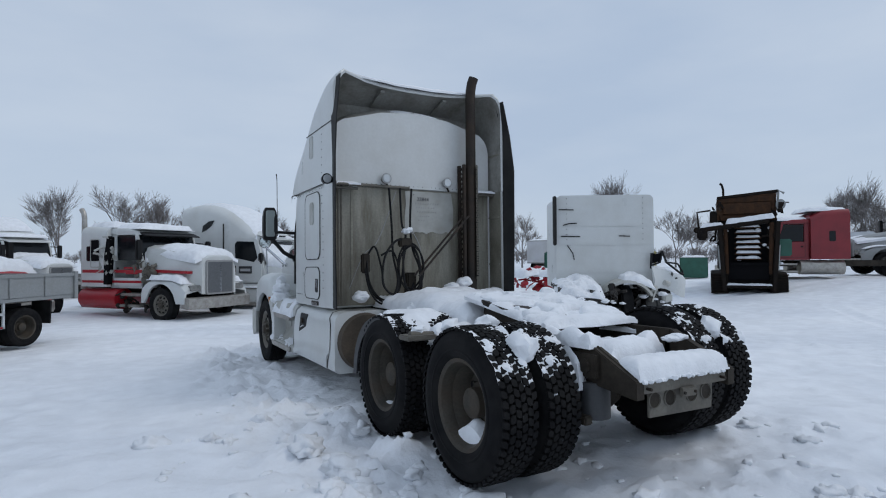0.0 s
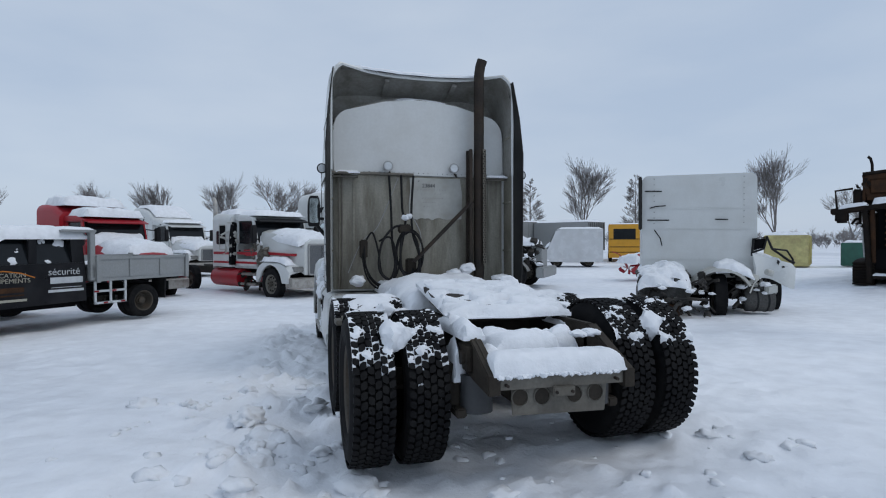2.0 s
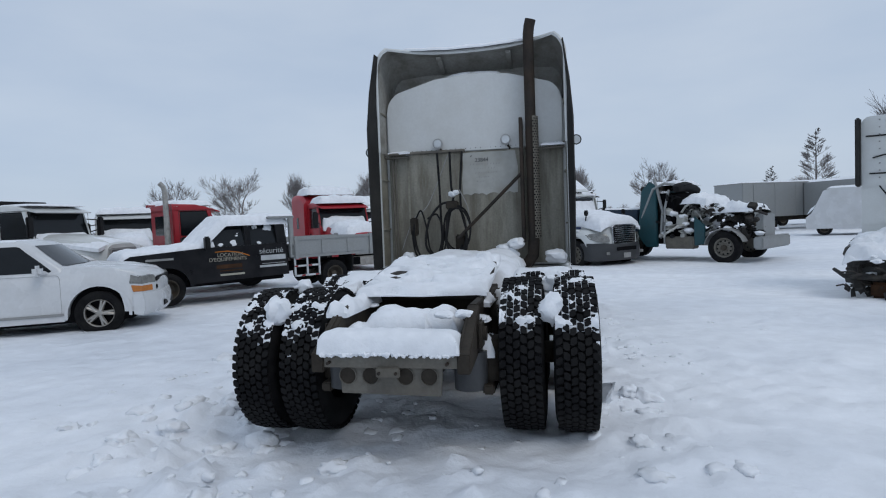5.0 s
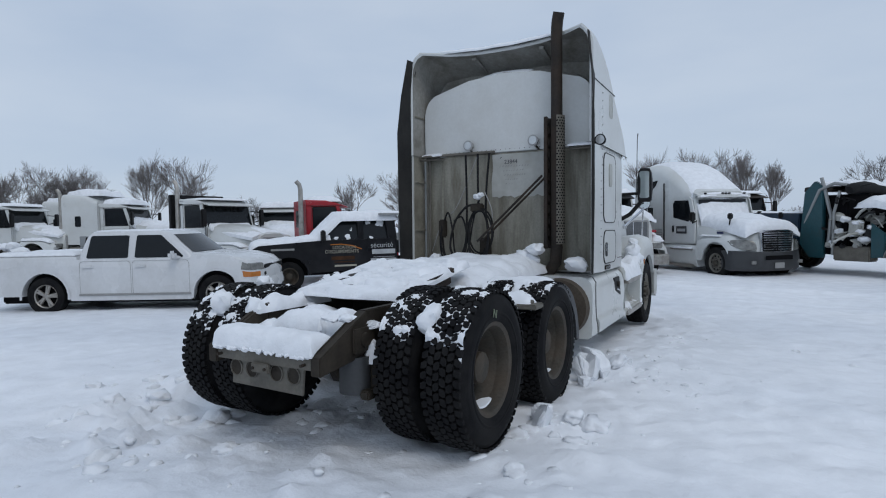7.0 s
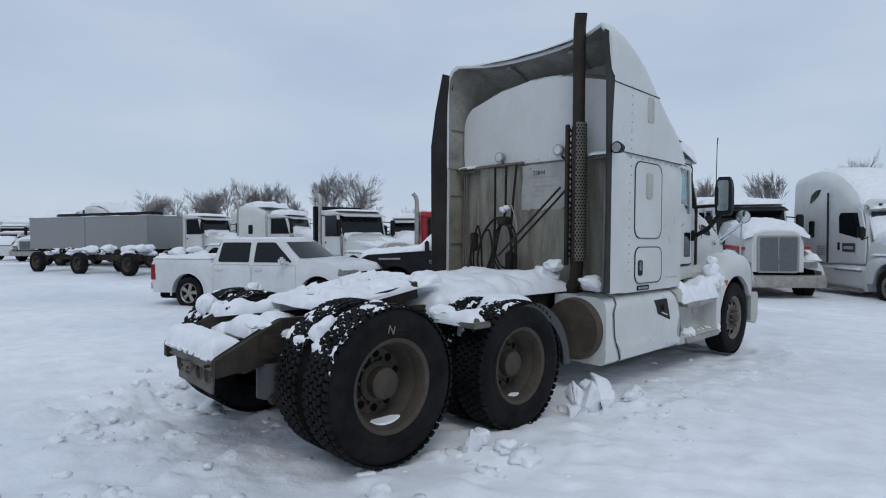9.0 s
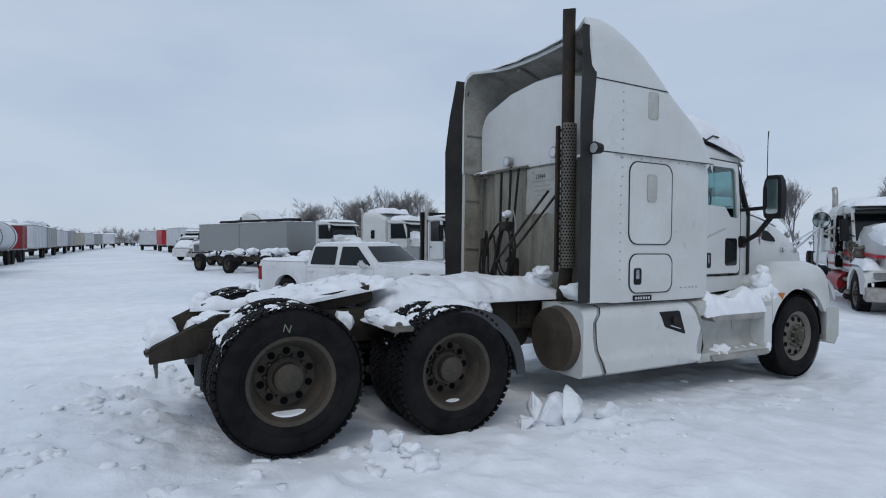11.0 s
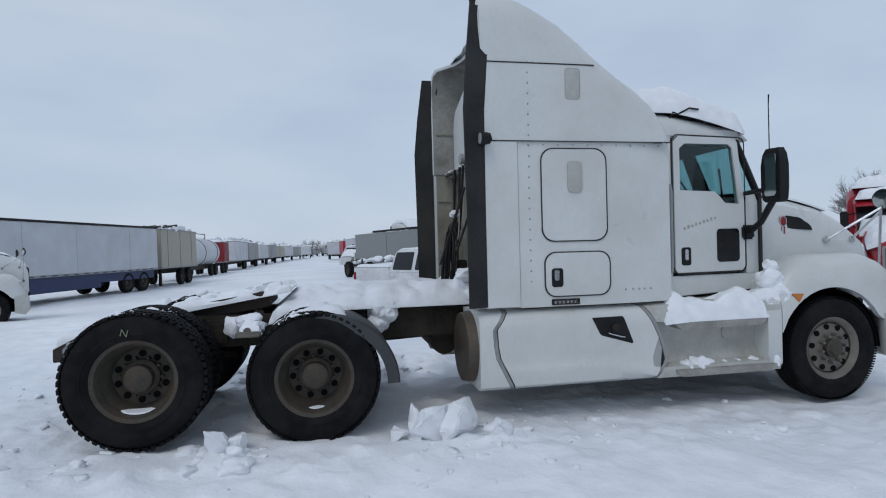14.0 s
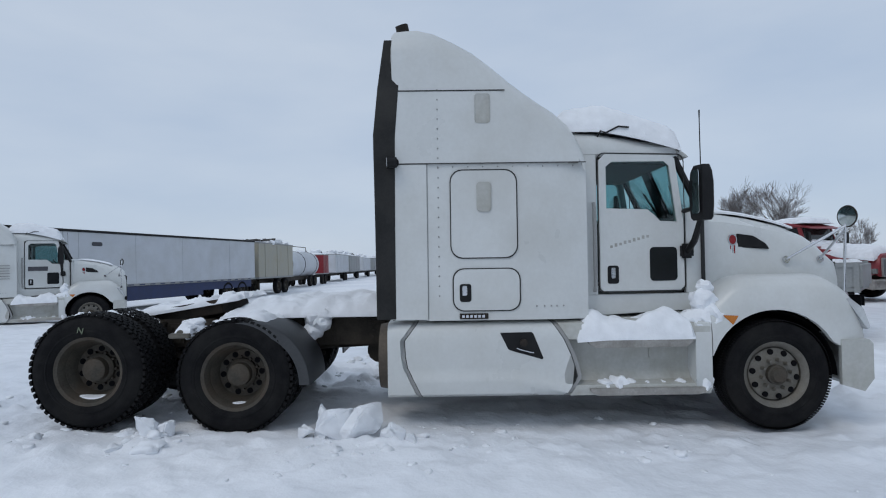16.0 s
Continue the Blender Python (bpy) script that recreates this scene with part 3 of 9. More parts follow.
# chassis
for s in (1, -1):
    bm = bmesh.new()
    prism(bm, [(-0.35, 0.62), (-0.35, 0.90), (6.6, 0.87), (6.6, 0.62)], s * 0.40, s * 0.455, "x", 0.006)
    prism(bm, [(-0.800, 0.57), (-0.800, 0.68), (-0.35, 0.90), (-0.35, 0.62)], s * 0.395, s * 0.47, "x", 0.006)
    for y in (0.4, 0.9, 1.9, 2.4):
        box(bm, s * 0.455, s * 0.48, y, y + 0.16, 0.66, 0.86, 0.004)
        for z in (0.70, 0.76, 0.82):
            tube(bm, [(s * 0.48, y + 0.04, z), (s * 0.495, y + 0.04, z)], 0.014, 6)
            tube(bm, [(s * 0.48, y + 0.12, z), (s * 0.495, y + 0.12, z)], 0.014, 6)
    part("frame_rail", bm, M_FRAME, truck, "mud-coated steel rail")
for y in (0.66, 2.3, 3.6):
    bm = bmesh.new()
    box(bm, -0.40, 0.40, y - 0.06, y + 0.06, 0.64, 0.86, 0.01)
    part("crossmember", bm, M_FRAME, truck)
bm = bmesh.new()
prism(bm, [(-0.785, 0.60), (-0.785, 0.665), (-0.560, 0.690), (-0.560, 0.675), (-0.770, 0.652), (-0.770, 0.612), (-0.660, 0.612), (-0.660, 0.60)], -0.425, 0.40, "x")
box(bm, -0.075, 0.065, -0.812, -0.786, 0.548, 0.607, 0.006)
part("end_crossmember", bm, M_PLATE, truck, "rusty grey channel across the frame end")
for x0, x1 in ((-0.44, -0.425), (0.40, 0.415)):
    bm = bmesh.new()
    prism(bm, [(-0.787, 0.585), (-0.787, 0.69), (-0.45, 0.86), (-0.30, 0.86), (-0.30, 0.62), (-0.60, 0.60)], x0, x1, "x", 0.003)
    part("end_plate", bm, M_FRAME, truck, "dark sloping plate on the rail end")
bm = bmesh.new()
prism(bm, [(-0.31, 0.605), (-0.305, 0.44), (0.29, 0.43), (0.305, 0.605)], -0.752, -0.735, "y", 0.003)
tail = part("tail_panel", bm, M_PLATE, truck, "bent grey steel panel with four empty lamp holes")
for x in (-0.262, -0.123, 0.085, 0.225):
    bm = bmesh.new()
    rings = []
    for r, y in ((0.054, -0.750), (0.054, -0.760), (0.049, -0.763), (0.046, -0.748)):
        rings.append([(x + r * math.cos(a), y, 0.545 + r * math.sin(a)) for a in (2 * math.pi * q / 24 for q in range(24))])
    loft(bm, rings, True, False)
    part("lamp_ring", bm, M_PLATE, tail)
    bm = bmesh.new()
    tube(bm, [(x, -0.7555, 0.545), (x, -0.740, 0.545)], 0.046, 20)
    part("lamp_hole", bm, M_FRAME, tail)
for x, z in ((-0.055, 0.575), (0.045, 0.575), (-0.36, 0.63), (0.34, 0.63)):
    bm = bmesh.new()
    tube(bm, [(x, -0.785, z), (x, -0.822, z)], 0.010, 6)
    part("bolt", bm, M_SOOT, truck)
# tow eye on the rail end, steel shields in front of the wheels
for s in (1, -1):
    bm = bmesh.new()
    box(bm, s * 0.47, s * 0.50, -0.52, -0.30, 0.64, 0.82, 0.02)
    tube(bm, [(s * 0.44, -0.42, 0.73), (s * 0.52, -0.42, 0.73)], 0.045, 14)
    part("tow_bracket", bm, M_FRAME, truck)
    bm = bmesh.new()
    rings = []
    for z in (0.385, 0.40, 0.60, 0.62):
        rings.append([(s * (0.41 + 0.105 * math.cos(a)), -0.40 + 0.10 * math.sin(a), z) for a in (2 * math.pi * q / 20 for q in range(20))])
    loft(bm, rings)
    part("spring_pot", bm, M_BUMPER, truck, "mud-grey steel pot beside the wheel")
# axles, suspension
SEAT[0] = None
for ax, az in AXLES:
    bm = bmesh.new()
    tube(bm, [(-1.0, ax, az), (1.0, ax, az)], 0.075, 14)
    lump(bm, (0, ax, az), 0.21, 4, 2, 1.0)
    for s in (1, -1):
        tube(bm, [(s * 0.52, ax - 0.3, 0.42), (s * 0.52, ax - 0.3, 0.68)], [0.11, 0.10], 14)
        box(bm, s * 0.49, s * 0.56, ax - 0.5, ax + 0.45, 0.36, 0.42, 0.01)
        tube(bm, [(s * 0.5, ax + 0.2, 0.45), (s * 0.46, ax + 0.32, 0.88)], 0.035, 10)
    part("drive_axle", bm, M_FRAME, truck)
bm = bmesh.new()
tube(bm, [(0, 1.3, 0.55), (0, 4.5, 0.7)], 0.06, 12)
for y in (2.5, 2.95):
    tube(bm, [(-0.36, y, 0.55), (0.36, y, 0.55)], 0.13, 14)
part("air_tank", bm, M_FRAME, truck)
bm = bmesh.new()
tube(bm, [(-0.95, 6.12, 0.38), (-0.4, 6.12, 0.30), (0.4, 6.12, 0.30), (0.95, 6.12, 0.38)], 0.06, 10)
box(bm, -0.42, 0.42, 4.6, 6.6, 0.42, 1.05, 0.06)
part("front_axle_and_engine", bm, M_FRAME, truck)

# fifth wheel, tipped up at its front
bm = bmesh.new()
tip = Matrix.Translation((0.0, 0.36, 0.965)) @ Matrix.Rotation(radians(9), 4, "X")
plate = [(-0.46, 0.50), (-0.47, 0.18), (-0.42, -0.12), (-0.20, -0.28), (-0.12, -0.30), (-0.05, 0.05), (0.05, 0.05), (0.12, -0.30), (0.20, -0.28), (0.42, -0.15), (0.47, 0.18), (0.46, 0.50), (0.3, 0.60), (-0.3, 0.60)]
n0 = len(bm.verts)
prism(bm, plate, 0.0, 0.045, "z")
prism(bm, [(-0.40, 0.55), (-0.40, -0.1), (0.40, -0.1), (0.40, 0.55)], -0.10, 0.0, "z", 0.01)
bmesh.ops.transform(bm, matrix=tip, verts=list(bm.verts))
for s in (1, -1):
    prism(bm, [(0.15, 0.90), (0.22, 0.99), (0.42, 0.99), (0.5, 0.90)], s * 0.30, s * 0.40, "x", 0.01)
part("fifth_wheel", bm, M_SOOT, truck, "greasy steel coupling plate under snow")

# quarter fenders over the front drive axle
for s in (1, -1):
    bm = bmesh.new()
    rings = []
    for q in range(19):
        a = radians(108 - 108 * q / 18)
        k = min(1, q / 3)
        rings.append([(s * x, 1.41 + r * math.cos(a), 0.378 + r * math.sin(a)) for x, r in ((0.55, 0.565), (1.165, 0.565), (1.185, 0.552), (1.188, 0.53 - 0.065 * k), (1.172, 0.53 - 0.065 * k), (1.165, 0.55), (0.55, 0.55))])
    loft(bm, rings)
    part("fender", bm, M_BUMPER, truck, "black plastic quarter fender")
    bm = bmesh.new()
    tube(bm, [(s * 0.44, 0.82, 0.80), (s * 1.15, 0.82, 0.84)], 0.03, 10)
    box(bm, s * 0.95, s * 1.20, 0.74, 0.92, 0.80, 0.84, 0.008)
    part("fender_bracket", bm, M_PLATE, truck)

# sleeper
HW = 1.11
seat(0.0, -0.118)


def sec(hw, z0, z1, r, n=5):
    """Half-open section: up one side, across the roof and down the other."""
    left = [(-hw, z0)] + [(-hw, z0 + (z1 - r - z0) * t) for t in (0.35, 0.7)] + [(x, z) for x, z in arc(-hw + r, z1 - r, r, 180, 90, n)]
    return left + [(-x, z) for x, z in left[::-1]]


bm = bmesh.new()
rings = []
for y, top, hw in ((3.00, 3.12, HW - 0.02), (3.02, 3.14, HW), (3.78, 3.10, HW), (3.95, 2.98, HW), (4.2, 2.80, HW - 0.01), (4.455, 2.60, HW - 0.05)):
    rings.append([(x, y, z) for x, z in sec(hw, 1.03, top, 0.3)])
loft(bm, rings, True, True)
part("sleeper_body", bm, M_WHITE, truck)
seat(0.14, -0.118)
# back wall: lower stained panel, upper panel with an arched top, writing field
bm = bmesh.new()
box(bm, -1.06, 1.06, 2.835, 2.857, 1.05, 2.42, 0.006)
blow = part("back_panel_lower", bm, M_WALL_STREAK, truck, "soot-stained lower back panel")
for x in (-0.82, 0.88):
    bm = bmesh.new()
    box(bm, x - 0.012, x + 0.012, 2.829, 2.84, 1.06, 2.41, 0.003)
    part("panel_rib", bm, M_WALL_DIRTY, blow)
bm = bmesh.new()
arch = [(-1.05, 2.425), (1.05, 2.425)] + [(1.06, 2.6 + 0.17 * i) for i in range(3)] + arc(0.80, 2.95, 0.26, 0, 62, 5) + [(0.45, 3.31), (0.0, 3.35), (-0.45, 3.31)] + arc(-0.80, 2.95, 0.26, 118, 180, 5) + [(-1.06, 2.94 - 0.17 * i) for i in range(3)]
prism(bm, arch, 2.82, 2.857, "y", 0.012)
part("back_panel_upper", bm, M_UPPER, truck, "dull white upper back panel with an arched top")
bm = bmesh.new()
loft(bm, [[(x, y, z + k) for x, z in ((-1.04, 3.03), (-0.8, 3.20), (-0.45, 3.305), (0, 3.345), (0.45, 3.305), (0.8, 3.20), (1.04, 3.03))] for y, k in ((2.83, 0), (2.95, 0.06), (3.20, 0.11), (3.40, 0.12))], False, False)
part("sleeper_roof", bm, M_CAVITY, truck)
bm = bmesh.new()
low = [(0.52 - 0.66 * i / 14, 1.90 + 0.05 * noise.noise(Vector((i * 0.7, 2, 0)))) for i in range(15)]
prism(bm, low + [(-0.15, 2.08), (-0.13, 2.25), (-0.14, 2.40), (0.50, 2.40), (0.53, 2.2)], 2.829, 2.838, "y")
field = part("writing_field", bm, M_WIPED, truck, "lighter wiped patch with hand-written marks")
for i, (x0, w, h) in enumerate(((-0.04, 0.03, 0.02), (-0.06, 0.0, 0.02), (-0.05, 0.36, 0.022), (0.0, 0.24, 0.018), (0.01, 0.26, 0.018), (0.02, 0.17, 0.016), (0.03, 0.10, 0.014))):
    z = 2.36 - 0.052 * i
    cur = x0
    while cur < x0 + w:
        seg = random.uniform(0.010, 0.024)
        bm = bmesh.new()
        d = random.uniform(-0.005, 0.005)
        prism(bm, [(cur, z - h / 2 + d), (cur + 0.006, z - h / 2), (cur + seg, z + h * random.uniform(0.1, 0.5)), (cur + seg - 0.008, z + h / 2 + d)], 2.8255, 2.8295, "y")
        part("marker_stroke", bm, M_INK if i < 2 else M_GREY, field)
        cur += seg + random.uniform(0.008, 0.02)


def lettering(name, text, size, m, material, parent, depth=0.002):
    cu = bpy.data.curves.new(name, "FONT")
    cu.body, cu.size, cu.extrude = text, size, depth
    ob = new(name, cu)
    me = bpy.data.meshes.new_from_object(ob)
    bpy.data.objects.remove(ob)
    me.materials.clear()
    me.materials.append(material)
    return again(name, me, parent, m)


lettering("marker_number", "23844", 0.066, pose(0.015, 2.9665, 2.167, 90, 0, 0), M_INK, field, 0.001)
# rivet row and pipe rail across the back
bm = bmesh.new()
for i in range(34):
    lump(bm, (-1.0 + i * 2.0 / 33, 2.826, 2.455), 0.009, i, 1, 1.0)
part("rivet_row", bm, M_FRAME, truck)["kind"] = "stuff"
bm = bmesh.new()
tube(bm, [(-1.08, 2.72, 2.42), (-0.75, 2.72, 2.42), (-0.68, 2.78, 2.43), (-0.1, 2.80, 2.43)], 0.018, 8)
part("pipe_rail", bm, M_PLATE, truck, "thin steel pipe rail")
for a, b, r in (((-1.08, 2.74, 2.38), (-0.78, 2.74, 2.38), 0.014), ((0.82, 2.74, 2.43), (1.08, 2.74, 2.44), 0.02), ((0.82, 2.74, 2.39), (1.08, 2.74, 2.40), 0.016)):
    bm = bmesh.new()
    tube(bm, [a, b], r, 8)
    part("pipe_rail", bm, M_PLATE, truck, "thin steel pipe rail")
for x in (-1.0, -0.965):
    bm = bmesh.new()
    tube(bm, [(x, 2.77, 1.06), (x, 2.77, 2.42)], 0.012, 8)
    part("upright_rod", bm, M_PLATE, truck)
# work lamps
for x in (-0.42, 0.40):
    bm = bmesh.new()
    tube(bm, [(x, 2.74, 2.52), (x, 2.80, 2.52)], [0.062, 0.05], 20)
    lamp = part("work_lamp", bm, M_GREY, truck, "round grey work lamp")
    bm = bmesh.new()
    tube(bm, [(x, 2.734, 2.52), (x, 2.741, 2.52)], 0.046, 20)
    part("lens", bm, M_LAMP, lamp)
    bm = bmesh.new()
    tube(bm, [(x + 0.02, 2.79, 2.46), (x + 0.05, 2.80, 2.42)], 0.012, 6)
    part("stalk", bm, M_FRAME, lamp)

# roof fairing, open at the back
seat(0.0, -0.118)
PROF = [(2.71, 3.69), (2.83, 3.70), (2.92, 3.705), (3.08, 3.675), (3.26, 3.60), (3.44, 3.505), (3.625, 3.36), (3.78, 3.228), (3.91, 3.128), (4.04, 3.035), (4.17, 2.95), (4.30, 2.835), (4.38, 2.72), (4.43, 2.60)]


def scoop(x, y, z):
    """The open edge is cut back towards the middle of the roof."""
    k = max(0, 1 - (abs(x) / 1.02) ** 4) if z > 3.2 else 0
    return y + (0.24 * k if y < 2.8 else 0.19 * k if y < 2.9 else 0.14 * k if y < 3.0 else 0.05 * k if y < 3.2 else 0)


def dip(x, y, z):
    """The roof edge hangs in the middle and stands up at its corners."""
    if z < 3.2 or y > 3.4:
        return z
    fade = min(1, (3.4 - y) / 0.5)
    return z + fade * (0.028 * math.exp(-((abs(x) - 0.93) / 0.11) ** 2) - 0.055 * max(0, 1 - (abs(x) / 0.95) ** 2))


def shell(hw, y, top, r):
    return [(x, scoop(x, y, z), dip(x, y, z)) for x, z in sec(hw, 2.43, top, r, 6)[:8] + [(-hw + r + (2 * hw - 2 * r) * q / 9, top) for q in range(1, 9)] + sec(hw, 2.43, top, r, 6)[-8:]]


bm = bmesh.new()
loft(bm, [shell(HW + 0.015, y, h, 0.26) for y, h in PROF], False, False)
part("roof_fairing", bm, M_WHITE, truck, "white roof fairing, open at the back")
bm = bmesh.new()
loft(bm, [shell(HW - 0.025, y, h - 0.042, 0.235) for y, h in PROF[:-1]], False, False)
fin = part("fairing_inside", bm, M_CAVITY, truck, "blotchy grey inside of the fairing")
bm = bmesh.new()
loft(bm, [shell(HW + 0.015, 2.71, 3.69, 0.26), shell(HW - 0.005, 2.70, 3.67, 0.25), shell(HW - 0.025, 2.71, 3.648, 0.235)], False, False)
part("fairing_lip", bm, M_WHITE, truck, "white lip round the open edge")
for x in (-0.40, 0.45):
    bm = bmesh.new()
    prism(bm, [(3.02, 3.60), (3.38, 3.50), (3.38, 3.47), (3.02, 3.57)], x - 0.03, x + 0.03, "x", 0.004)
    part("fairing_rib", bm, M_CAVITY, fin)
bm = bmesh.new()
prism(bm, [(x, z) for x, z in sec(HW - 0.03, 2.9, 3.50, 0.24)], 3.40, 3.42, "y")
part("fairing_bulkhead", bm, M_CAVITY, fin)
for s in (1, -1):
    # side extender below the fairing
    bm = bmesh.new()
    prism(bm, [(2.71, 1.04), (2.71, 2.43), (3.01, 2.43), (3.01, 1.04)], s * (HW - 0.01), s * (HW + 0.015), "x", 0.004)
    part("side_extender", bm, M_WHITE, truck)
    bm = bmesh.new()
    prism(bm, [(2.74, 1.06), (2.74, 3.35), (2.99, 3.35), (2.99, 1.06)], s * (HW - 0.016), s * (HW - 0.012), "x")
    for z in (1.5, 2.1, 2.9):
        box(bm, s * (HW - 0.04), s * (HW - 0.014), 2.75, 2.98, z, z + 0.02, 0.004)
    part("extender_lining", bm, M_WALL_DIRTY, truck, "stained inner lining")
    # rubber edge flap, splayed outwards
    bm = bmesh.new()
    rows = []
    for z, y0, x0 in ((1.05, 2.565, 1.165), (1.84, 2.56, 1.18), (2.68, 2.548, 1.18), (3.11, 2.588, 1.15), (3.565, 2.645, 1.09)):
        hx = HW + 0.018 if z < 3.3 else HW - 0.02
        rt = 2.725 + 0.08 * max(0, z - 2.6)
        y0 -= 0.05 if s < 0 else 0.0
        rows.append([(s * hx, rt, z), (s * x0, y0, z), (s * (x0 - 0.012), y0 - 0.008, z), (s * (hx - 0.02), rt - 0.02, z)])
    loft(bm, rows)
    part("edge_flap", bm, M_FLAP, truck, "cracked black rubber edge flap")
    # round marker lamp
    bm = bmesh.new()
    tube(bm, [(s * 1.12, 2.73, 2.435), (s * 1.21, 2.73, 2.435)], [0.03, 0.04], 18)
    tube(bm, [(s * 1.205, 2.67, 2.435), (s * 1.205, 2.75, 2.435)], [0.058, 0.045], 18)
    lamp = part("side_lamp", bm, M_BLACK, truck, "round black side lamp")
    bm = bmesh.new()
    tube(bm, [(s * 1.205, 2.664, 2.435), (s * 1.205, 2.67, 2.435)], 0.045, 18)
    part("lens", bm, M_LAMP, lamp)
    # seams, rivets and hatches on the side
    sx = s * (HW + 0.0155)
    h6 = s * 0.004
    bm = bmesh.new()
    box(bm, min(sx, sx + h6), max(sx, sx + h6), 2.74, 3.72, 3.085, 3.095)
    box(bm, min(sx, sx + h6), max(sx, sx + h6), 2.74, 4.44, 2.43, 2.438)
    part("panel_seam", bm, M_SEAL, truck)
    bm = bmesh.new()
    for i in range(22):
        lump(bm, (s * (HW + (0.016 if i > 10 else 0.001)), 3.112, 1.25 + i * 0.088), 0.008, i, 1, 1.0)
    for i in range(12):
        lump(bm, (s * (HW + 0.001), 2.84 + i * 0.135, 2.405), 0.007, i, 1, 1.0)
    for y in (3.98, 4.05, 4.11, 4.16, 4.22, 2.75, 2.80, 2.85):
        lump(bm, (s * (HW + 0.001), y, 1.15 if y > 3 else 1.07), 0.008, 3, 1, 1.0)
    part("rivets", bm, M_GREY, truck)["kind"] = "stuff"
    for y0, y1, z0, z1, r in ((3.225, 3.81, 1.59, 2.37, 0.10), (3.24, 3.828, 1.12, 1.485, 0.09)):
        bm = bmesh.new()
        pts = rounded(y0, y1, z0, z1, r)
        prism(bm, pts, s * (HW - 0.002), s * (HW + 0.008), "x", 0.003)
        hatch = part("hatch", bm, M_WHITE, truck, "white luggage hatch with a black seal")
        bm = bmesh.new()
        outline(bm, rounded(y0 - 0.01, y1 + 0.01, z0 - 0.01, z1 + 0.01, r + 0.01), 0.011, s * (HW + 0.0), "x", s * 0.010)
        part("seal", bm, M_SEAL, hatch)
        if z0 < 1.4:
            bm = bmesh.new()
            prism(bm, rounded(y0 + 0.052, y0 + 0.156, z0 + 0.075, z0 + 0.235, 0.025), s * (HW + 0.007), s * (HW + 0.012), "x")
            handle = part("latch", bm, M_BLACK, hatch, "black recessed latch")
            bm = bmesh.new()
            box(bm, min(s * (HW + 0.012), s * (HW + 0.022)), max(s * (HW + 0.012), s * (HW + 0.022)), y0 + 0.075, y0 + 0.12, z0 + 0.13, z0 + 0.22, 0.006)
            part("latch_paddle", bm, M_CHROME, hatch)
        else:
            bm = bmesh.new()
            prism(bm, rounded(3.455, 3.585, 2.0, 2.265, 0.03), s * (HW + 0.006), s * (HW + 0.02), "x", 0.006)
            part("vent", bm, M_WHITE_DIRTY, hatch, "yellowed plastic vent")
    bm = bmesh.new()
    outline(bm, rounded(3.447, 3.587, 2.795, 3.062, 0.03), 0.008, s * (HW + 0.014), "x", s * 0.006)
    prism(bm, rounded(3.455, 3.579, 2.803, 3.054, 0.025), s * (HW + 0.013), s * (HW + 0.018), "x")
    part("small_side_window", bm, M_WHITE_DIRTY, truck, "small blanked side window")
    bm = bmesh.new()
    box(bm, min(s * HW, s * (HW + 0.012)), max(s * HW, s * (HW + 0.012)), 3.29, 3.545, 1.042, 1.092, 0.004)
    part("maker_badge", bm, M_SOOT, truck, "small dark badge plate")
    bm = bmesh.new()
    for i in range(6):
        y = 3.31 + i * 0.036
        box(bm, min(s * (HW + 0.012), s * (HW + 0.014)), max(s * (HW + 0.012), s * (HW + 0.014)), y, y + 0.024, 1.055, 1.078)
    part("badge_bars", bm, M_CHROME, truck)

# exhaust stack, shield, braces
seat(0.06, -0.09)
bm = bmesh.new()
tube(bm, [(0.70, 2.76, 1.28), (0.70, 2.75, 3.56), (0.703, 2.745, 3.66), (0.715, 2.735, 3.75), (0.735, 2.72, 3.82)], [0.062, 0.062, 0.062, 0.062, 0.062], 20, False)
tube(bm, [(0.70, 2.755, 1.30), (0.69, 2.75, 1.12), (0.60, 2.78, 1.00), (0.5, 3.2, 0.9)], 0.066, 16)
stack = part("exhaust_pipe", bm, M_SOOT, truck, "tall sooty exhaust pipe with a bent tip")
bm = bmesh.new()
tube(bm, [(0.727, 2.728, 3.79), (0.7365, 2.718, 3.823)], 0.055, 16)
part("stack_mouth", bm, M_DARK, stack)
bm = bmesh.new()
ring = [[(0.705 + 0.082 * math.cos(a), 2.752 + 0.082 * math.sin(a), z) for a in (radians(-78 + 12 * q) for q in range(14))] for z in (1.32, 2.72)]
loft(bm, ring, False, False)
part("heat_shield", bm, M_PLATE, stack, "perforated steel heat shield")
bm = bmesh.new()
for i in range(46):
    z = 1.34 + i * 0.030
    for q in range(7):
        a = radians(-72 + 21 * (q + 0.5 * (i % 2)))
        c, sn = math.cos(a), math.sin(a)
        p, side = Vector((0.705 + 0.0835 * c, 2.752 + 0.0835 * sn, z)), Vector((-sn, c, 0))
        bm.faces.new([bm.verts.new(p + side * 0.0092 * math.cos(radians(60 * w)) + Vector((0, 0, 0.0092 * math.sin(radians(60 * w))))) for w in range(6)])
part("shield_perforation", bm, M_DARK, stack)["kind"] = "stuff"
seat(0.10, -0.12)
bm = bmesh.new()
box(bm, 0.565, 0.605, 2.67, 2.71, 1.30, 2.75, 0.005)
for i in range(11):
    z = 1.36 + i * 0.125
    tube(bm, [(0.585, 2.69, z), (0.585, 2.80, z + 0.06)], 0.012, 6)
    tube(bm, [(0.585, 2.69, z + 0.12), (0.585, 2.80, z + 0.06)], 0.012, 6)
box(bm, 0.565, 0.605, 2.785, 2.82, 1.30, 2.75, 0.005)
part("stack_mast", bm, M_SOOT, truck, "black lattice mast beside the stack")
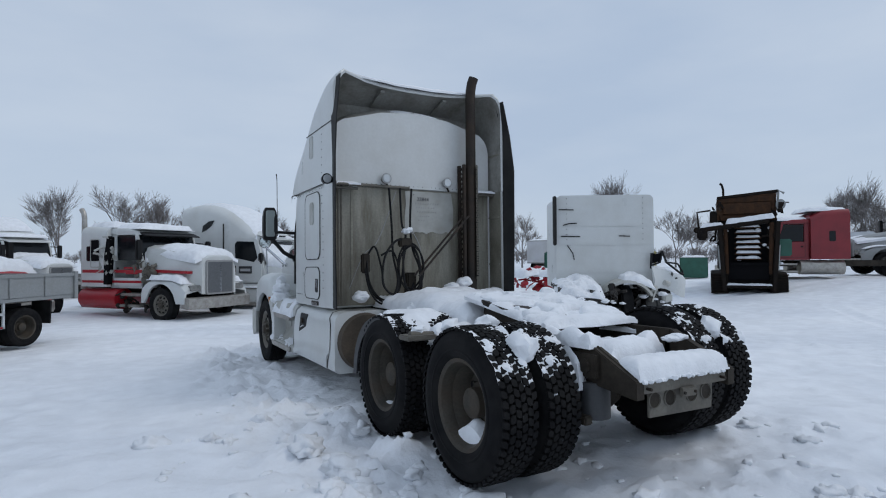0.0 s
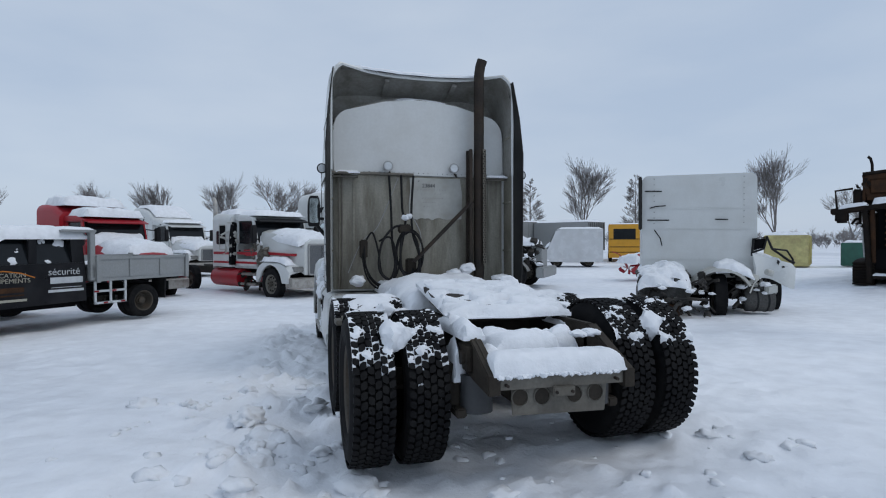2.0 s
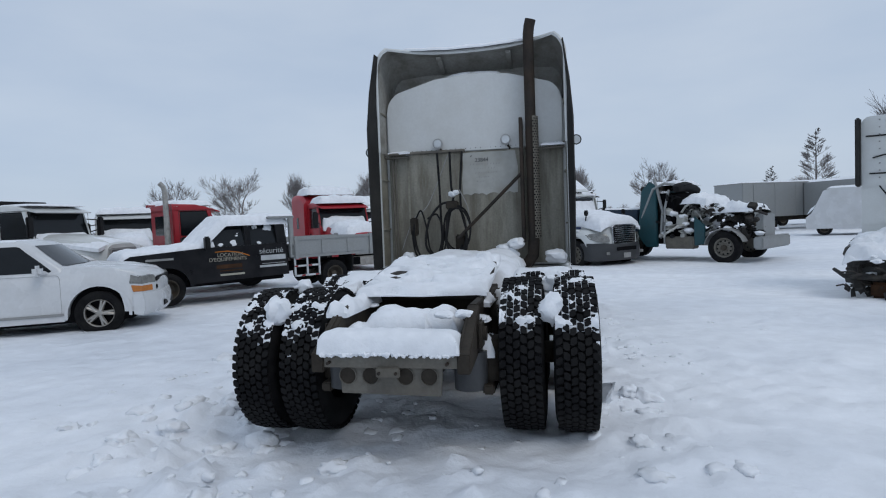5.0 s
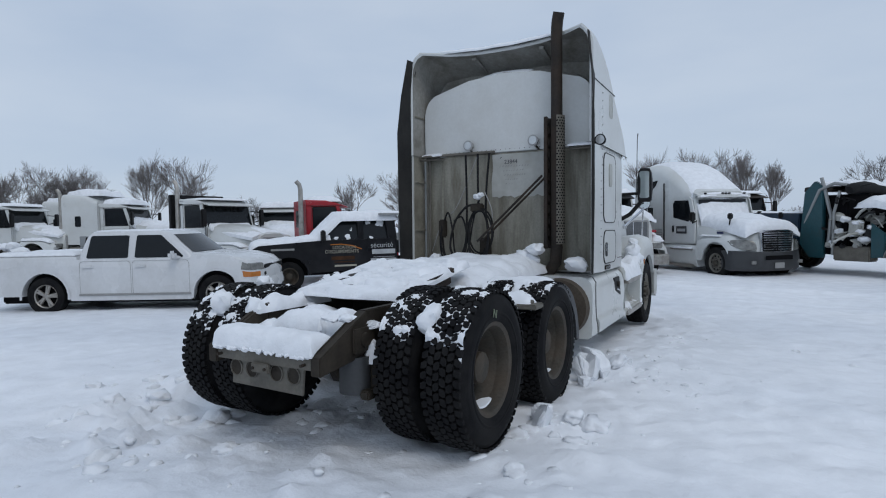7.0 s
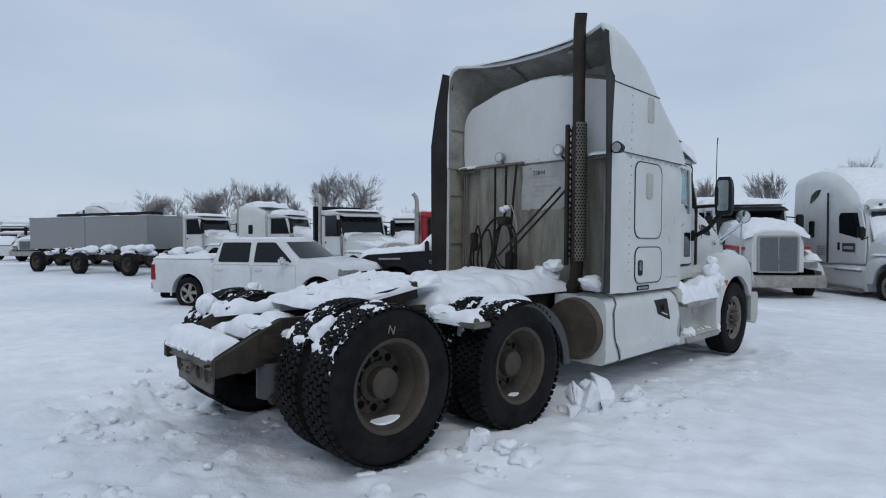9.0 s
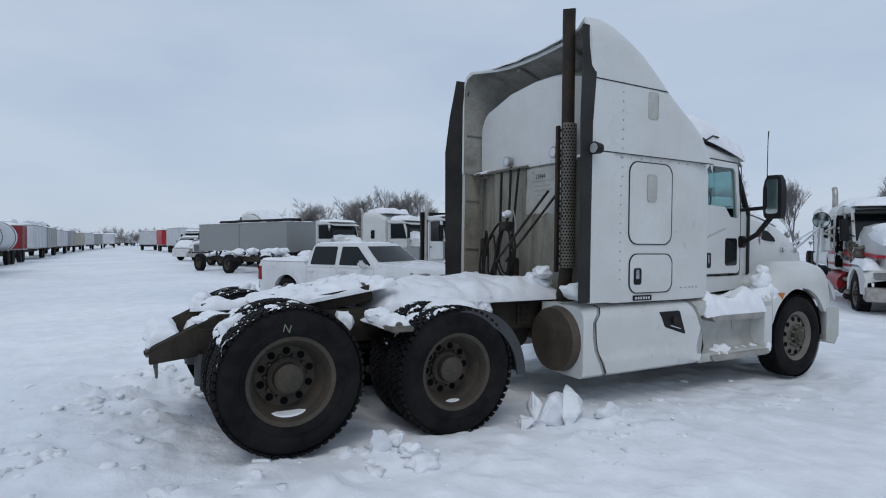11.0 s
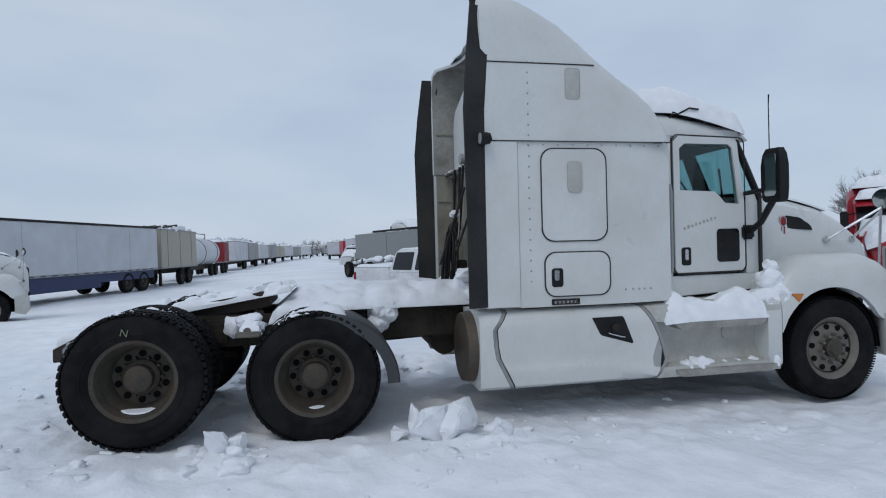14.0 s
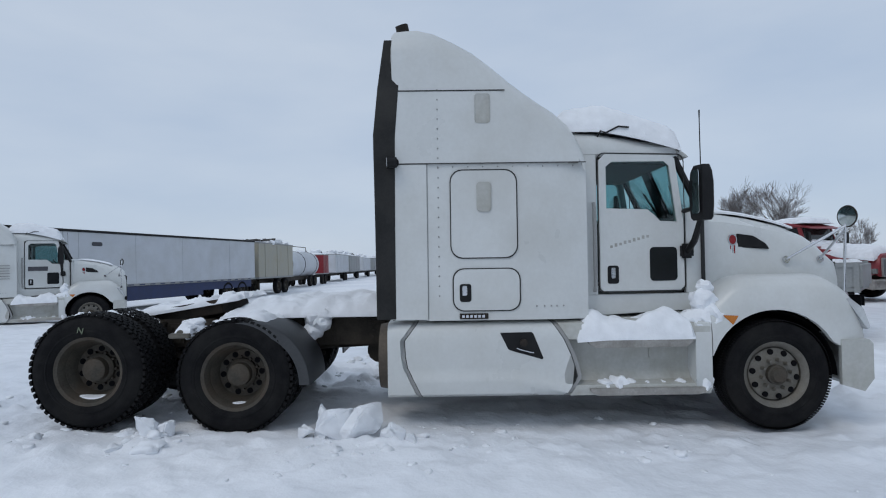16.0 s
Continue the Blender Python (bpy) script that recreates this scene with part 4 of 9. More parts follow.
for y in (0.0, -0.13):
    bm = bmesh.new()
    tube(bm, [(-0.16, 2.61 + y, 1.38), (0.58, 2.71 + y, 2.10)], 0.013, 8)
    part("brace", bm, M_SOOT, truck)


def hang(name, pts, r, material, label=""):
    """A hose through loose points, smoothed."""
    P = [Vector(p) for p in pts]
    P = [P[0]] + P + [P[-1]]
    out = []
    for i in range(1, len(P) - 2):
        for q in range(8):
            t = q / 8
            out.append(0.5 * ((2 * P[i]) + (P[i + 1] - P[i - 1]) * t + (2 * P[i - 1] - 5 * P[i] + 4 * P[i + 1] - P[i + 2]) * t * t + (3 * P[i] - P[i - 1] - 3 * P[i + 1] + P[i + 2]) * t ** 3))
    out.append(P[-2])
    bm = bmesh.new()
    tube(bm, out, r, 6)
    return part(name, bm, material, truck, label)


hoses = [
    [(-0.42, 2.72, 2.40), (-0.40, 2.70, 2.0), (-0.39, 2.68, 1.62), (-0.37, 2.60, 1.35), (-0.44, 2.56, 1.18), (-0.56, 2.58, 1.30), (-0.52, 2.62, 1.60), (-0.38, 2.64, 1.78), (-0.26, 2.64, 1.80)],
    [(-0.27, 2.74, 2.41), (-0.26, 2.72, 2.0), (-0.23, 2.68, 1.86), (-0.30, 2.60, 1.60), (-0.30, 2.56, 1.30), (-0.20, 2.55, 1.16), (-0.08, 2.58, 1.25), (-0.10, 2.62, 1.60), (-0.22, 2.66, 1.82)],
    [(-0.12, 2.74, 2.41), (-0.15, 2.72, 2.0), (-0.14, 2.68, 1.70), (-0.08, 2.62, 1.45), (-0.12, 2.58, 1.22), (-0.24, 2.58, 1.15)],
    [(-0.72, 2.72, 1.62), (-0.74, 2.66, 1.45), (-0.70, 2.62, 1.22), (-0.58, 2.60, 1.08), (-0.42, 2.58, 1.12), (-0.35, 2.60, 1.40), (-0.42, 2.62, 1.66), (-0.55, 2.66, 1.62)],
    [(-0.72, 2.70, 1.58), (-0.63, 2.66, 1.72), (-0.56, 2.64, 1.50), (-0.52, 2.62, 1.25), (-0.40, 2.60, 1.16)],
]
hoses += [[(-0.19 + 0.16 * math.cos(a), 2.64 - 0.03 * i, 1.50 + 0.26 * math.sin(a) - 0.03 * i) for a in (radians(80 + 40 * q + 15 * i) for q in range(11))] for i in range(2)]
hoses += [[(-0.72, 2.68, 1.62), (-0.70, 2.62, 1.30), (-0.55, 2.60, 1.12), (-0.36, 2.60, 1.22), (-0.28, 2.62, 1.60), (-0.24, 2.64, 1.78)], [(-0.74, 2.70, 1.55), (-0.66, 2.64, 1.20), (-0.45, 2.60, 1.06), (-0.22, 2.62, 1.16), (-0.14, 2.66, 1.30)]]
for i, h in enumerate(hoses):
    hang("air_hose", h, 0.014 if i < 3 else 0.011, M_RUBBER, "coiled black air hose")
hang("wire", [(-0.30, 2.78, 2.38), (-0.55, 2.74, 1.80), (-0.74, 2.72, 1.62), (-0.9, 2.74, 1.25)], 0.005, M_GREY)
hang("wire", [(-0.16, 2.70, 1.95), (-0.05, 2.66, 1.7), (-0.09, 2.62, 1.45)], 0.006, M_GREY)
for x0, x1, ya, yb, z0, z1 in ((-0.77, -0.68, 2.66, 2.74, 1.42, 1.64), (-0.32, -0.17, 2.62, 2.72, 1.72, 1.82), (-0.22, -0.10, 2.66, 2.76, 1.16, 1.42)):
    bm = bmesh.new()
    box(bm, x0, x1, ya, yb, z0, z1, 0.015)
    part("hose_holder", bm, M_FRAME, truck)

# cab
CW = 0.875
seat(0.0, -0.19, 0.13)

for s in (1, -1):
    bm = bmesh.new()
    prism(bm, [(4.44, 1.10), (4.44, 1.30), (5.68, 1.30), (5.58, 1.14)], s * (CW - 0.06), s * CW, "x", 0.006)
    part("door_sill", bm, M_WHITE, truck)
    bm = bmesh.new()
    # back pillar panel
    prism(bm, [(4.44, 1.30), (4.44, 2.62), (4.60, 2.62), (4.60, 1.30)], s * (CW - 0.06), s * CW, "x", 0.006)
    part("rear_pillar", bm, M_WHITE, truck)
    bm = bmesh.new()
    # front pillar below the belt
    prism(bm, [(5.48, 1.30), (5.48, 2.08), (5.72, 2.08), (5.72, 1.30)], s * (CW - 0.06), s * CW, "x", 0.006)
    part("front_pillar", bm, M_WHITE, truck)
    bm = bmesh.new()
    # roof rail
    prism(bm, [(4.44, 2.60), (4.44, 2.70), (5.40, 2.70), (5.42, 2.60)], s * (CW - 0.12), s * CW, "x", 0.006)
    part("roof_rail", bm, M_WHITE, truck)
bm = bmesh.new()
box(bm, -CW + 0.02, CW - 0.02, 4.46, 5.70, 1.22, 1.27)
box(bm, -CW + 0.02, CW - 0.02, 5.64, 5.70, 1.10, 2.05, 0.01)
part("cab_floor", bm, M_WHITE, truck)
bm = bmesh.new()
rings = []
for y, z, hw in ((4.36, 2.86, CW), (4.6, 2.845, CW), (5.0, 2.79, CW), (5.3, 2.735, CW), (5.42, 2.69, CW - 0.02), (5.50, 2.655, CW - 0.05)):
    rings.append([(x, y, zz) for x, zz in sec(hw, min(2.62, z - 0.03), z, min(0.16, (z - min(2.62, z - 0.03)) * 0.8), 4)])
loft(bm, rings)
part("cab_roof", bm, M_WHITE, truck)
bm = bmesh.new()
prism(bm, [(5.34, 2.70), (5.48, 2.655), (5.535, 2.61), (5.515, 2.60), (5.33, 2.66)], -0.87, 0.87, "x", 0.004)
part("sun_visor", bm, M_WHITE_DIRTY, truck, "grey-white roof visor")
for s in (1, -1):
    bm = bmesh.new()
    tube(bm, [(s * 0.845, 5.39, 2.61), (s * 0.875, 5.66, 2.03)], 0.035, 8)
    part("windscreen_pillar", bm, M_BLACK, truck)
    # door
    bm = bmesh.new()
    prism(bm, [(4.62, 1.36), (4.65, 1.33), (5.42, 1.33), (5.46, 1.37), (5.46, 1.98), (5.22, 1.985), (5.16, 2.05), (5.10, 2.10), (4.62, 2.11)], s * (CW - 0.045), s * (CW + 0.012), "x", 0.004)
    door = part("door", bm, M_WHITE, truck, "white cab door with a chest-high window step")
    bm = bmesh.new()
    prism(bm, [(4.62, 2.09), (4.69, 2.09), (4.69, 2.50), (4.75, 2.55), (5.27, 2.56), (5.32, 2.52), (5.395, 1.97), (5.46, 1.97), (5.38, 2.585), (5.34, 2.62), (4.68, 2.62), (4.62, 2.56)], s * (CW - 0.045), s * (CW + 0.012), "x")
    part("window_frame", bm, M_WHITE, door)
    bm = bmesh.new()
    outline(bm, rounded(4.605, 5.475, 1.315, 2.635, 0.07), 0.010, s * (CW + 0.0), "x", s * 0.010)
    part("seal", bm, M_SEAL, door)
    bm = bmesh.new()
    prism(bm, [(4.685, 2.105), (5.10, 2.095), (5.16, 2.045), (5.22, 1.98), (5.395, 1.975), (5.325, 2.52), (5.27, 2.562), (4.75, 2.552), (4.685, 2.50)], s * (CW - 0.012), s * (CW - 0.006), "x")
    pane = part("window_pane", bm, G_TEAL, door, "green-tinted side glass")
    pane.visible_shadow = False
    bm = bmesh.new()
    prism(bm, rounded(5.11, 5.385, 1.42, 1.74, 0.04), s * (CW + 0.008), s * (CW + 0.016), "x")
    part("peep_window", bm, M_PANE, door, "dark low kerb window")
    bm = bmesh.new()
    prism(bm, rounded(4.69, 4.80, 1.40, 1.57, 0.025), s * (CW + 0.01), s * (CW + 0.016), "x")
    part("latch", bm, M_BLACK, door)
    bm = bmesh.new()
    box(bm, min(s * (CW + 0.016), s * (CW + 0.028)), max(s * (CW + 0.016), s * (CW + 0.028)), 4.725, 4.765, 1.45, 1.55, 0.006)
    part("latch_paddle", bm, M_CHROME, door)
    bm = bmesh.new()
    for i in range(9):
        y = 4.72 + i * 0.045
        box(bm, min(s * (CW + 0.012), s * (CW + 0.0135)), max(s * (CW + 0.012), s * (CW + 0.0135)), y, y + 0.026, 1.735 + 0.012 * i, 1.76 + 0.012 * i + 0.008 * (i % 2))
    part("marker_strokes", bm, M_WIPED, door, "faint hand-written marks")["kind"] = "stuff"
    bm = bmesh.new()
    tube(bm, [(s * (CW + 0.03), 4.56, 1.33), (s * (CW + 0.05), 4.56, 1.40), (s * (CW + 0.05), 4.56, 2.10), (s * (CW + 0.03), 4.56, 2.16)], 0.016, 8)
    part("grab_handle", bm, M_GREY, truck)
    # mirror
    seat(-0.045, -0.2)
    bm = bmesh.new()
    rings = []
    for i, (z, k) in enumerate(((1.945, 0.7), (1.97, 0.9), (2.08, 1.0), (2.28, 1.0), (2.38, 0.86), (2.435, 0.6))):
        lean = 0.03 * i
        rings.append([(s * (1.19 + a * 0.098 * k), 5.50 + b * 0.062 * k + (0.015 * a), z + 0.03) for a, b in ((-1, -1), (-1, 0.5), (-0.6, 1), (0.6, 1), (1, 0.5), (1, -1))])
    loft(bm, rings)
    mir = part("mirror", bm, M_BLACK, truck, "tall black door mirror on a bent arm")
    bm = bmesh.new()
    prism(bm, rounded(s * 1.19 - 0.068, s * 1.19 + 0.068, 2.03, 2.42, 0.03), 5.430, 5.435, "y")
    part("mirror_glass", bm, M_MIRROR, mir)
    bm = bmesh.new()
    tube(bm, [(s * 0.79, 5.50, 2.09), (s * 1.02, 5.50, 2.10), (s * 1.2, 5.50, 2.10)], 0.022, 8)
    tube(bm, [(s * 0.80, 5.52, 1.70), (s * 0.98, 5.51, 1.80), (s * 1.17, 5.50, 2.02)], 0.03, 8)
    box(bm, min(s * 0.74, s * 0.83), max(s * 0.74, s * 0.83), 5.46, 5.58, 1.64, 1.78, 0.02)
    part("mirror_arm", bm, M_BLACK, mir)
    seat(0.0, -0.19, 0.13)
bm = bmesh.new()
prism(bm, [(5.38, 2.60), (5.66, 2.04), (5.666, 2.045), (5.386, 2.605)], -0.84, 0.84, "x")
ws = part("windscreen", bm, G_TEAL, truck, "green-tinted windscreen")
ws.visible_shadow = False
# inside of the cab
bm = bmesh.new()
box(bm, -0.80, 0.80, 5.36, 5.62, 1.5, 2.0, 0.06)
part("dashboard", bm, M_DARK, truck)
bm = bmesh.new()
box(bm, -0.86, 0.86, 4.40, 4.44, 1.2, 2.6, 0.01)
part("sleeper_curtain", bm, M_DARK, truck)
for x in (-0.52, 0.52):
    bm = bmesh.new()
    box(bm, x - 0.24, x + 0.24, 4.66, 5.10, 1.42, 1.58, 0.05)
    box(bm, x - 0.23, x + 0.23, 4.58, 4.70, 1.56, 2.02, 0.05)
    part("seat", bm, M_BEIGE, truck, "beige low-backed cab seat")
bm = bmesh.new()
rings = [[(-0.52 + (0.22 + 0.016 * math.cos(b)) * math.cos(a), 5.28 + 0.016 * math.sin(b) - 0.12 * math.sin(a), 1.95 + (0.22 + 0.016 * math.cos(b)) * math.sin(a) * 0.85) for b in (radians(60 * q) for q in range(6))] for a in (radians(12 * q) for q in range(31))]
loft(bm, rings, True, False)
part("steering_wheel", bm, M_BLACK, truck)
bm = bmesh.new()
box(bm, -0.82, 0.82, 4.45, 5.36, 2.54, 2.60, 0.02)
part("headliner", bm, M_BUMPER, truck, "dark grey cab headliner")
bm = bmesh.new()
tube(bm, [(0.0, 5.62, 2.02), (0.0, 5.38, 2.60)], 0.02, 6)
part("windscreen_post", bm, M_BLACK, truck)
for s in (1, -1):
    bm = bmesh.new()
    box(bm, *sorted((s * (CW - 0.075), s * (CW - 0.05))), 4.64, 5.44, 1.36, 2.02, 0.01)
    box(bm, *sorted((s * (CW - 0.075), s * (CW - 0.05))), 4.46, 4.60, 1.36, 2.56, 0.01)
    part("door_lining", bm, M_BUMPER, truck, "dark door lining")
    bm = bmesh.new()
    tube(bm, [(s * 0.35, 5.66, 2.03), (s * 0.48, 5.50, 2.38)], 0.012, 6)
    part("wiper", bm, M_BLACK, truck)

# hood and fenders
seat(0.0, -0.205, 0.0, 0.87)
bm = bmesh.new()
rings = []
for y, zt, w, wl in ((5.66, 2.12, 0.57, 0.74), (5.95, 2.10, 0.55, 0.715), (6.3, 2.055, 0.53, 0.69), (6.65, 1.985, 0.51, 0.67), (6.95, 1.885, 0.48, 0.65), (7.12, 1.79, 0.46, 0.64), (7.21, 1.70, 0.44, 0.63), (7.24, 1.45, 0.43, 0.62)):
    rings.append([(-wl, y, 1.0 if y > 6.9 else 1.25), (-wl, y, 1.42), (-wl * 0.98, y, (zt + 1.45) / 2), (-w - 0.11, y, zt - 0.11), (-w, y, zt - 0.03), (-w * 0.6, y, zt + 0.015), (0, y, zt + 0.03),
                  (w * 0.6, y, zt + 0.015), (w, y, zt - 0.03), (w + 0.11, y, zt - 0.11), (wl * 0.98, y, (zt + 1.45) / 2), (wl, y, 1.42), (wl, y, 1.0 if y > 6.9 else 1.25)])
loft(bm, rings)
part("hood", bm, M_WHITE, truck)
bm = bmesh.new()
prism(bm, [(5.63, 1.32), (5.63, 2.13), (5.66, 2.11), (5.66, 1.32)], -0.77, 0.77, "x")
part("hood_seal", bm, M_SEAL, truck)
for s in (1, -1):
    bm = bmesh.new()
    rows = []
    for i in range(25):
        y = 5.52 + i * (7.17 - 5.52) / 24
        zt = 1.46 - 0.45 * max(0, (y - 6.6) / 0.6) ** 2.5 - 0.25 * max(0, (5.9 - y) / 0.38) ** 1.5
        d = 0.69 ** 2 - (y - 6.17) ** 2
        zl = 0.57 + math.sqrt(d) * 0.875 if d > 0 else 0.45
        zl = min(max(zl, 0.45 if y < 6.2 else 0.85), zt - 0.05)
        xo = 1.14 - 0.10 * max(0, (y - 6.7) / 0.46) ** 2
        rows.append([(s * 0.72, y, zt), (s * 0.92, y, zt + 0.03), (s * 1.06, y, zt - 0.02), (s * (xo - 0.02), y, zt - 0.10), (s * xo, y, max(zt - 0.25, zl)), (s * xo, y, zl), (s * (xo - 0.05), y, zl), (s * (xo - 0.06), y, zt - 0.12), (s * 0.72, y, zt - 0.06)])
    loft(bm, rows)
    part("front_fender", bm, M_WHITE, truck, "white front fender with a dark wheel arch")
    bm = bmesh.new()
    rows = [[(s * 0.62, 6.17 + 0.67 * math.cos(a), 0.57 + 0.585 * math.sin(a)), (s * 1.08, 6.17 + 0.67 * math.cos(a), 0.57 + 0.585 * math.sin(a))] for a in (radians(180 * q / 16) for q in range(17))]
    loft(bm, rows, False, False)
    box(bm, s * 0.58, s * 0.62, 5.5, 6.95, 0.5, 1.4)
    part("arch_liner", bm, M_DARK, truck)
    bm = bmesh.new()
    prism(bm, [(5.625, 1.133), (5.79, 1.127), (5.73, 1.045)], s * 1.115, s * 1.145, "x", 0.004)
    part("turn_lamp", bm, M_AMBER, truck, "amber turn lamp")
    bm = bmesh.new()
    prism(bm, [(6.07, 1.878), (6.25, 1.855), (6.39, 1.78), (6.43, 1.725), (6.07, 1.745)], s * 0.52, s * 0.695, "x", 0.006)
    part("hood_intake", bm, M_BLACK, truck, "black side intake")
    bm = bmesh.new()
    prism(bm, [(6.01 + 0.046 * math.cos(radians(24 * q)), 1.82 + 0.052 * math.sin(radians(24 * q))) for q in range(15)], s * 0.60, s * 0.70, "x", 0.003)
    em = part("emblem", bm, M_REDLENS, truck, "red and chrome maker's emblem")
    bm = bmesh.new()
    outline(bm, [(6.01 + 0.050 * math.cos(radians(24 * q)), 1.82 + 0.056 * math.sin(radians(24 * q))) for q in range(15)], 0.010, s * 0.698, "x", s * 0.006)
    part("emblem_rim", bm, M_CHROME, em)
    for q in range(3):
        bm = bmesh.new()
        box(bm, *sorted((s * 0.62, s * 0.70)), 5.98 + 0.022 * q, 5.996 + 0.022 * q, 1.685, 1.765, 0.002)
        part("emblem_bar", bm, M_CHROME if q == 1 else M_REDLENS, em)
    bm = bmesh.new()
    prism(bm, [(6.86, 1.27), (7.0, 1.26), (7.13, 1.17), (7.20, 1.0), (7.16, 0.98), (7.0, 1.20)], s * 0.96, s * 1.085, "x", 0.006)
    part("headlamp", bm, M_LAMP, truck, "swept-back headlamp")
    # hood mirror on a tripod
    bm = bmesh.new()
    for a in (((0.68, 6.62, 1.62), (0.92, 7.10, 1.93)), ((0.64, 7.03, 1.62), (0.92, 7.10, 1.90)), ((0.90, 7.08, 1.28), (0.92, 7.10, 1.95))):
        tube(bm, [(s * a[0][0], a[0][1], a[0][2]), (s * a[1][0], a[1][1], a[1][2])], 0.013, 8)
        tube(bm, [(s * (a[0][0] - 0.01), a[0][1], a[0][2]), (s * (a[0][0] + 0.015), a[0][1], a[0][2])], 0.035, 12)
    hm = part("hood_mirror", bm, M_CHROME, truck, "round chrome hood mirror on struts")
    bm = bmesh.new()
    turn = pose(s * 0.935, 7.11, 2.015, 0, 0, 105 if s > 0 else 75)
    lathe(bm, [(0.001, 0.05), (0.06, 0.042), (0.098, 0.012), (0.104, 0.0), (0.100, -0.010), (0.094, -0.010)], 28)
    bmesh.ops.transform(bm, matrix=turn, verts=list(bm.verts))
    part("mirror_head", bm, M_SOOT, hm, "round mirror in a dark rim")
    bm = bmesh.new()
    lathe(bm, [(0.095, -0.008), (0.05, -0.013), (0.001, -0.015)], 28)
    bmesh.ops.transform(bm, matrix=turn, verts=list(bm.verts))
    part("mirror_glass", bm, M_MIRROR, hm)
    # antenna
    bm = bmesh.new()
    tube(bm, [(s * 1.06, 5.48, 2.05), (s * 1.07, 5.47, 2.9), (s * 1.08, 5.465, 2.99)], [0.006, 0.005, 0.008], 6)
    part("antenna", bm, M_BLACK, truck)
# bumper and closing panel
bm = bmesh.new()
rings = []
for x in (-1.14, -1.10, -0.9, 0, 0.9, 1.10, 1.14):
    f = 7.27 - 0.09 * (abs(x) / 1.1) ** 3
    b = 6.84 if abs(x) > 1.0 else 7.0
    rings.append([(x, b, 0.50), (x, f - 0.10, 0.44), (x, f, 0.55), (x, f, 0.86), (x, f - 0.04, 0.90), (x, b, 0.90)])
loft(bm, rings)
part("bumper", bm, M_WHITE_DIRTY, truck, "scuffed white bumper")
bm = bmesh.new()
box(bm, -0.60, 0.60, 7.1, 7.262, 0.85, 1.62, 0.03)
part("grille", bm, M_BLACK, truck)

# skirts and steps
SEAT[0] = None


def along(z, pts):
    """The place of a bent upright edge at a height."""
    for (za, ya), (zb, yb) in zip(pts, pts[1:]):
        if z >= zb:
            return ya + (yb - ya) * (z - za) / (zb - za)
    return pts[-1][1]


EDGE_B = ((0.89, 2.915), (0.74, 2.80), (0.68, 2.793), (0.50, 2.825), (0.235, 2.955))
EDGE_F = ((0.89, 4.11), (0.68, 4.244), (0.50, 4.30), (0.405, 4.323), (0.36, 4.30), (0.235, 4.21))


def skirt_ring(s, y_at, crease=None, out=0.0):
    """One section through the side skirt, top to bottom; with a crease its lower lip stands out."""
    lip = 0.018 if crease else 0.0
    c = crease or 0.42
    prof = ((0.55, 0.89), (1.00, 0.89), (1.08, 0.872), (1.125, 0.82), (1.138, 0.74), (1.138, 0.60), (1.136, 0.50), (1.134, c + 0.012), (1.134 + lip, c - 0.012), (1.138 + lip, c - 0.06), (1.130 + lip * 0.5, 0.265), (1.09, 0.235), (0.55, 0.235))
    return [(s * (x + out), y_at(z), z) for x, z in prof]


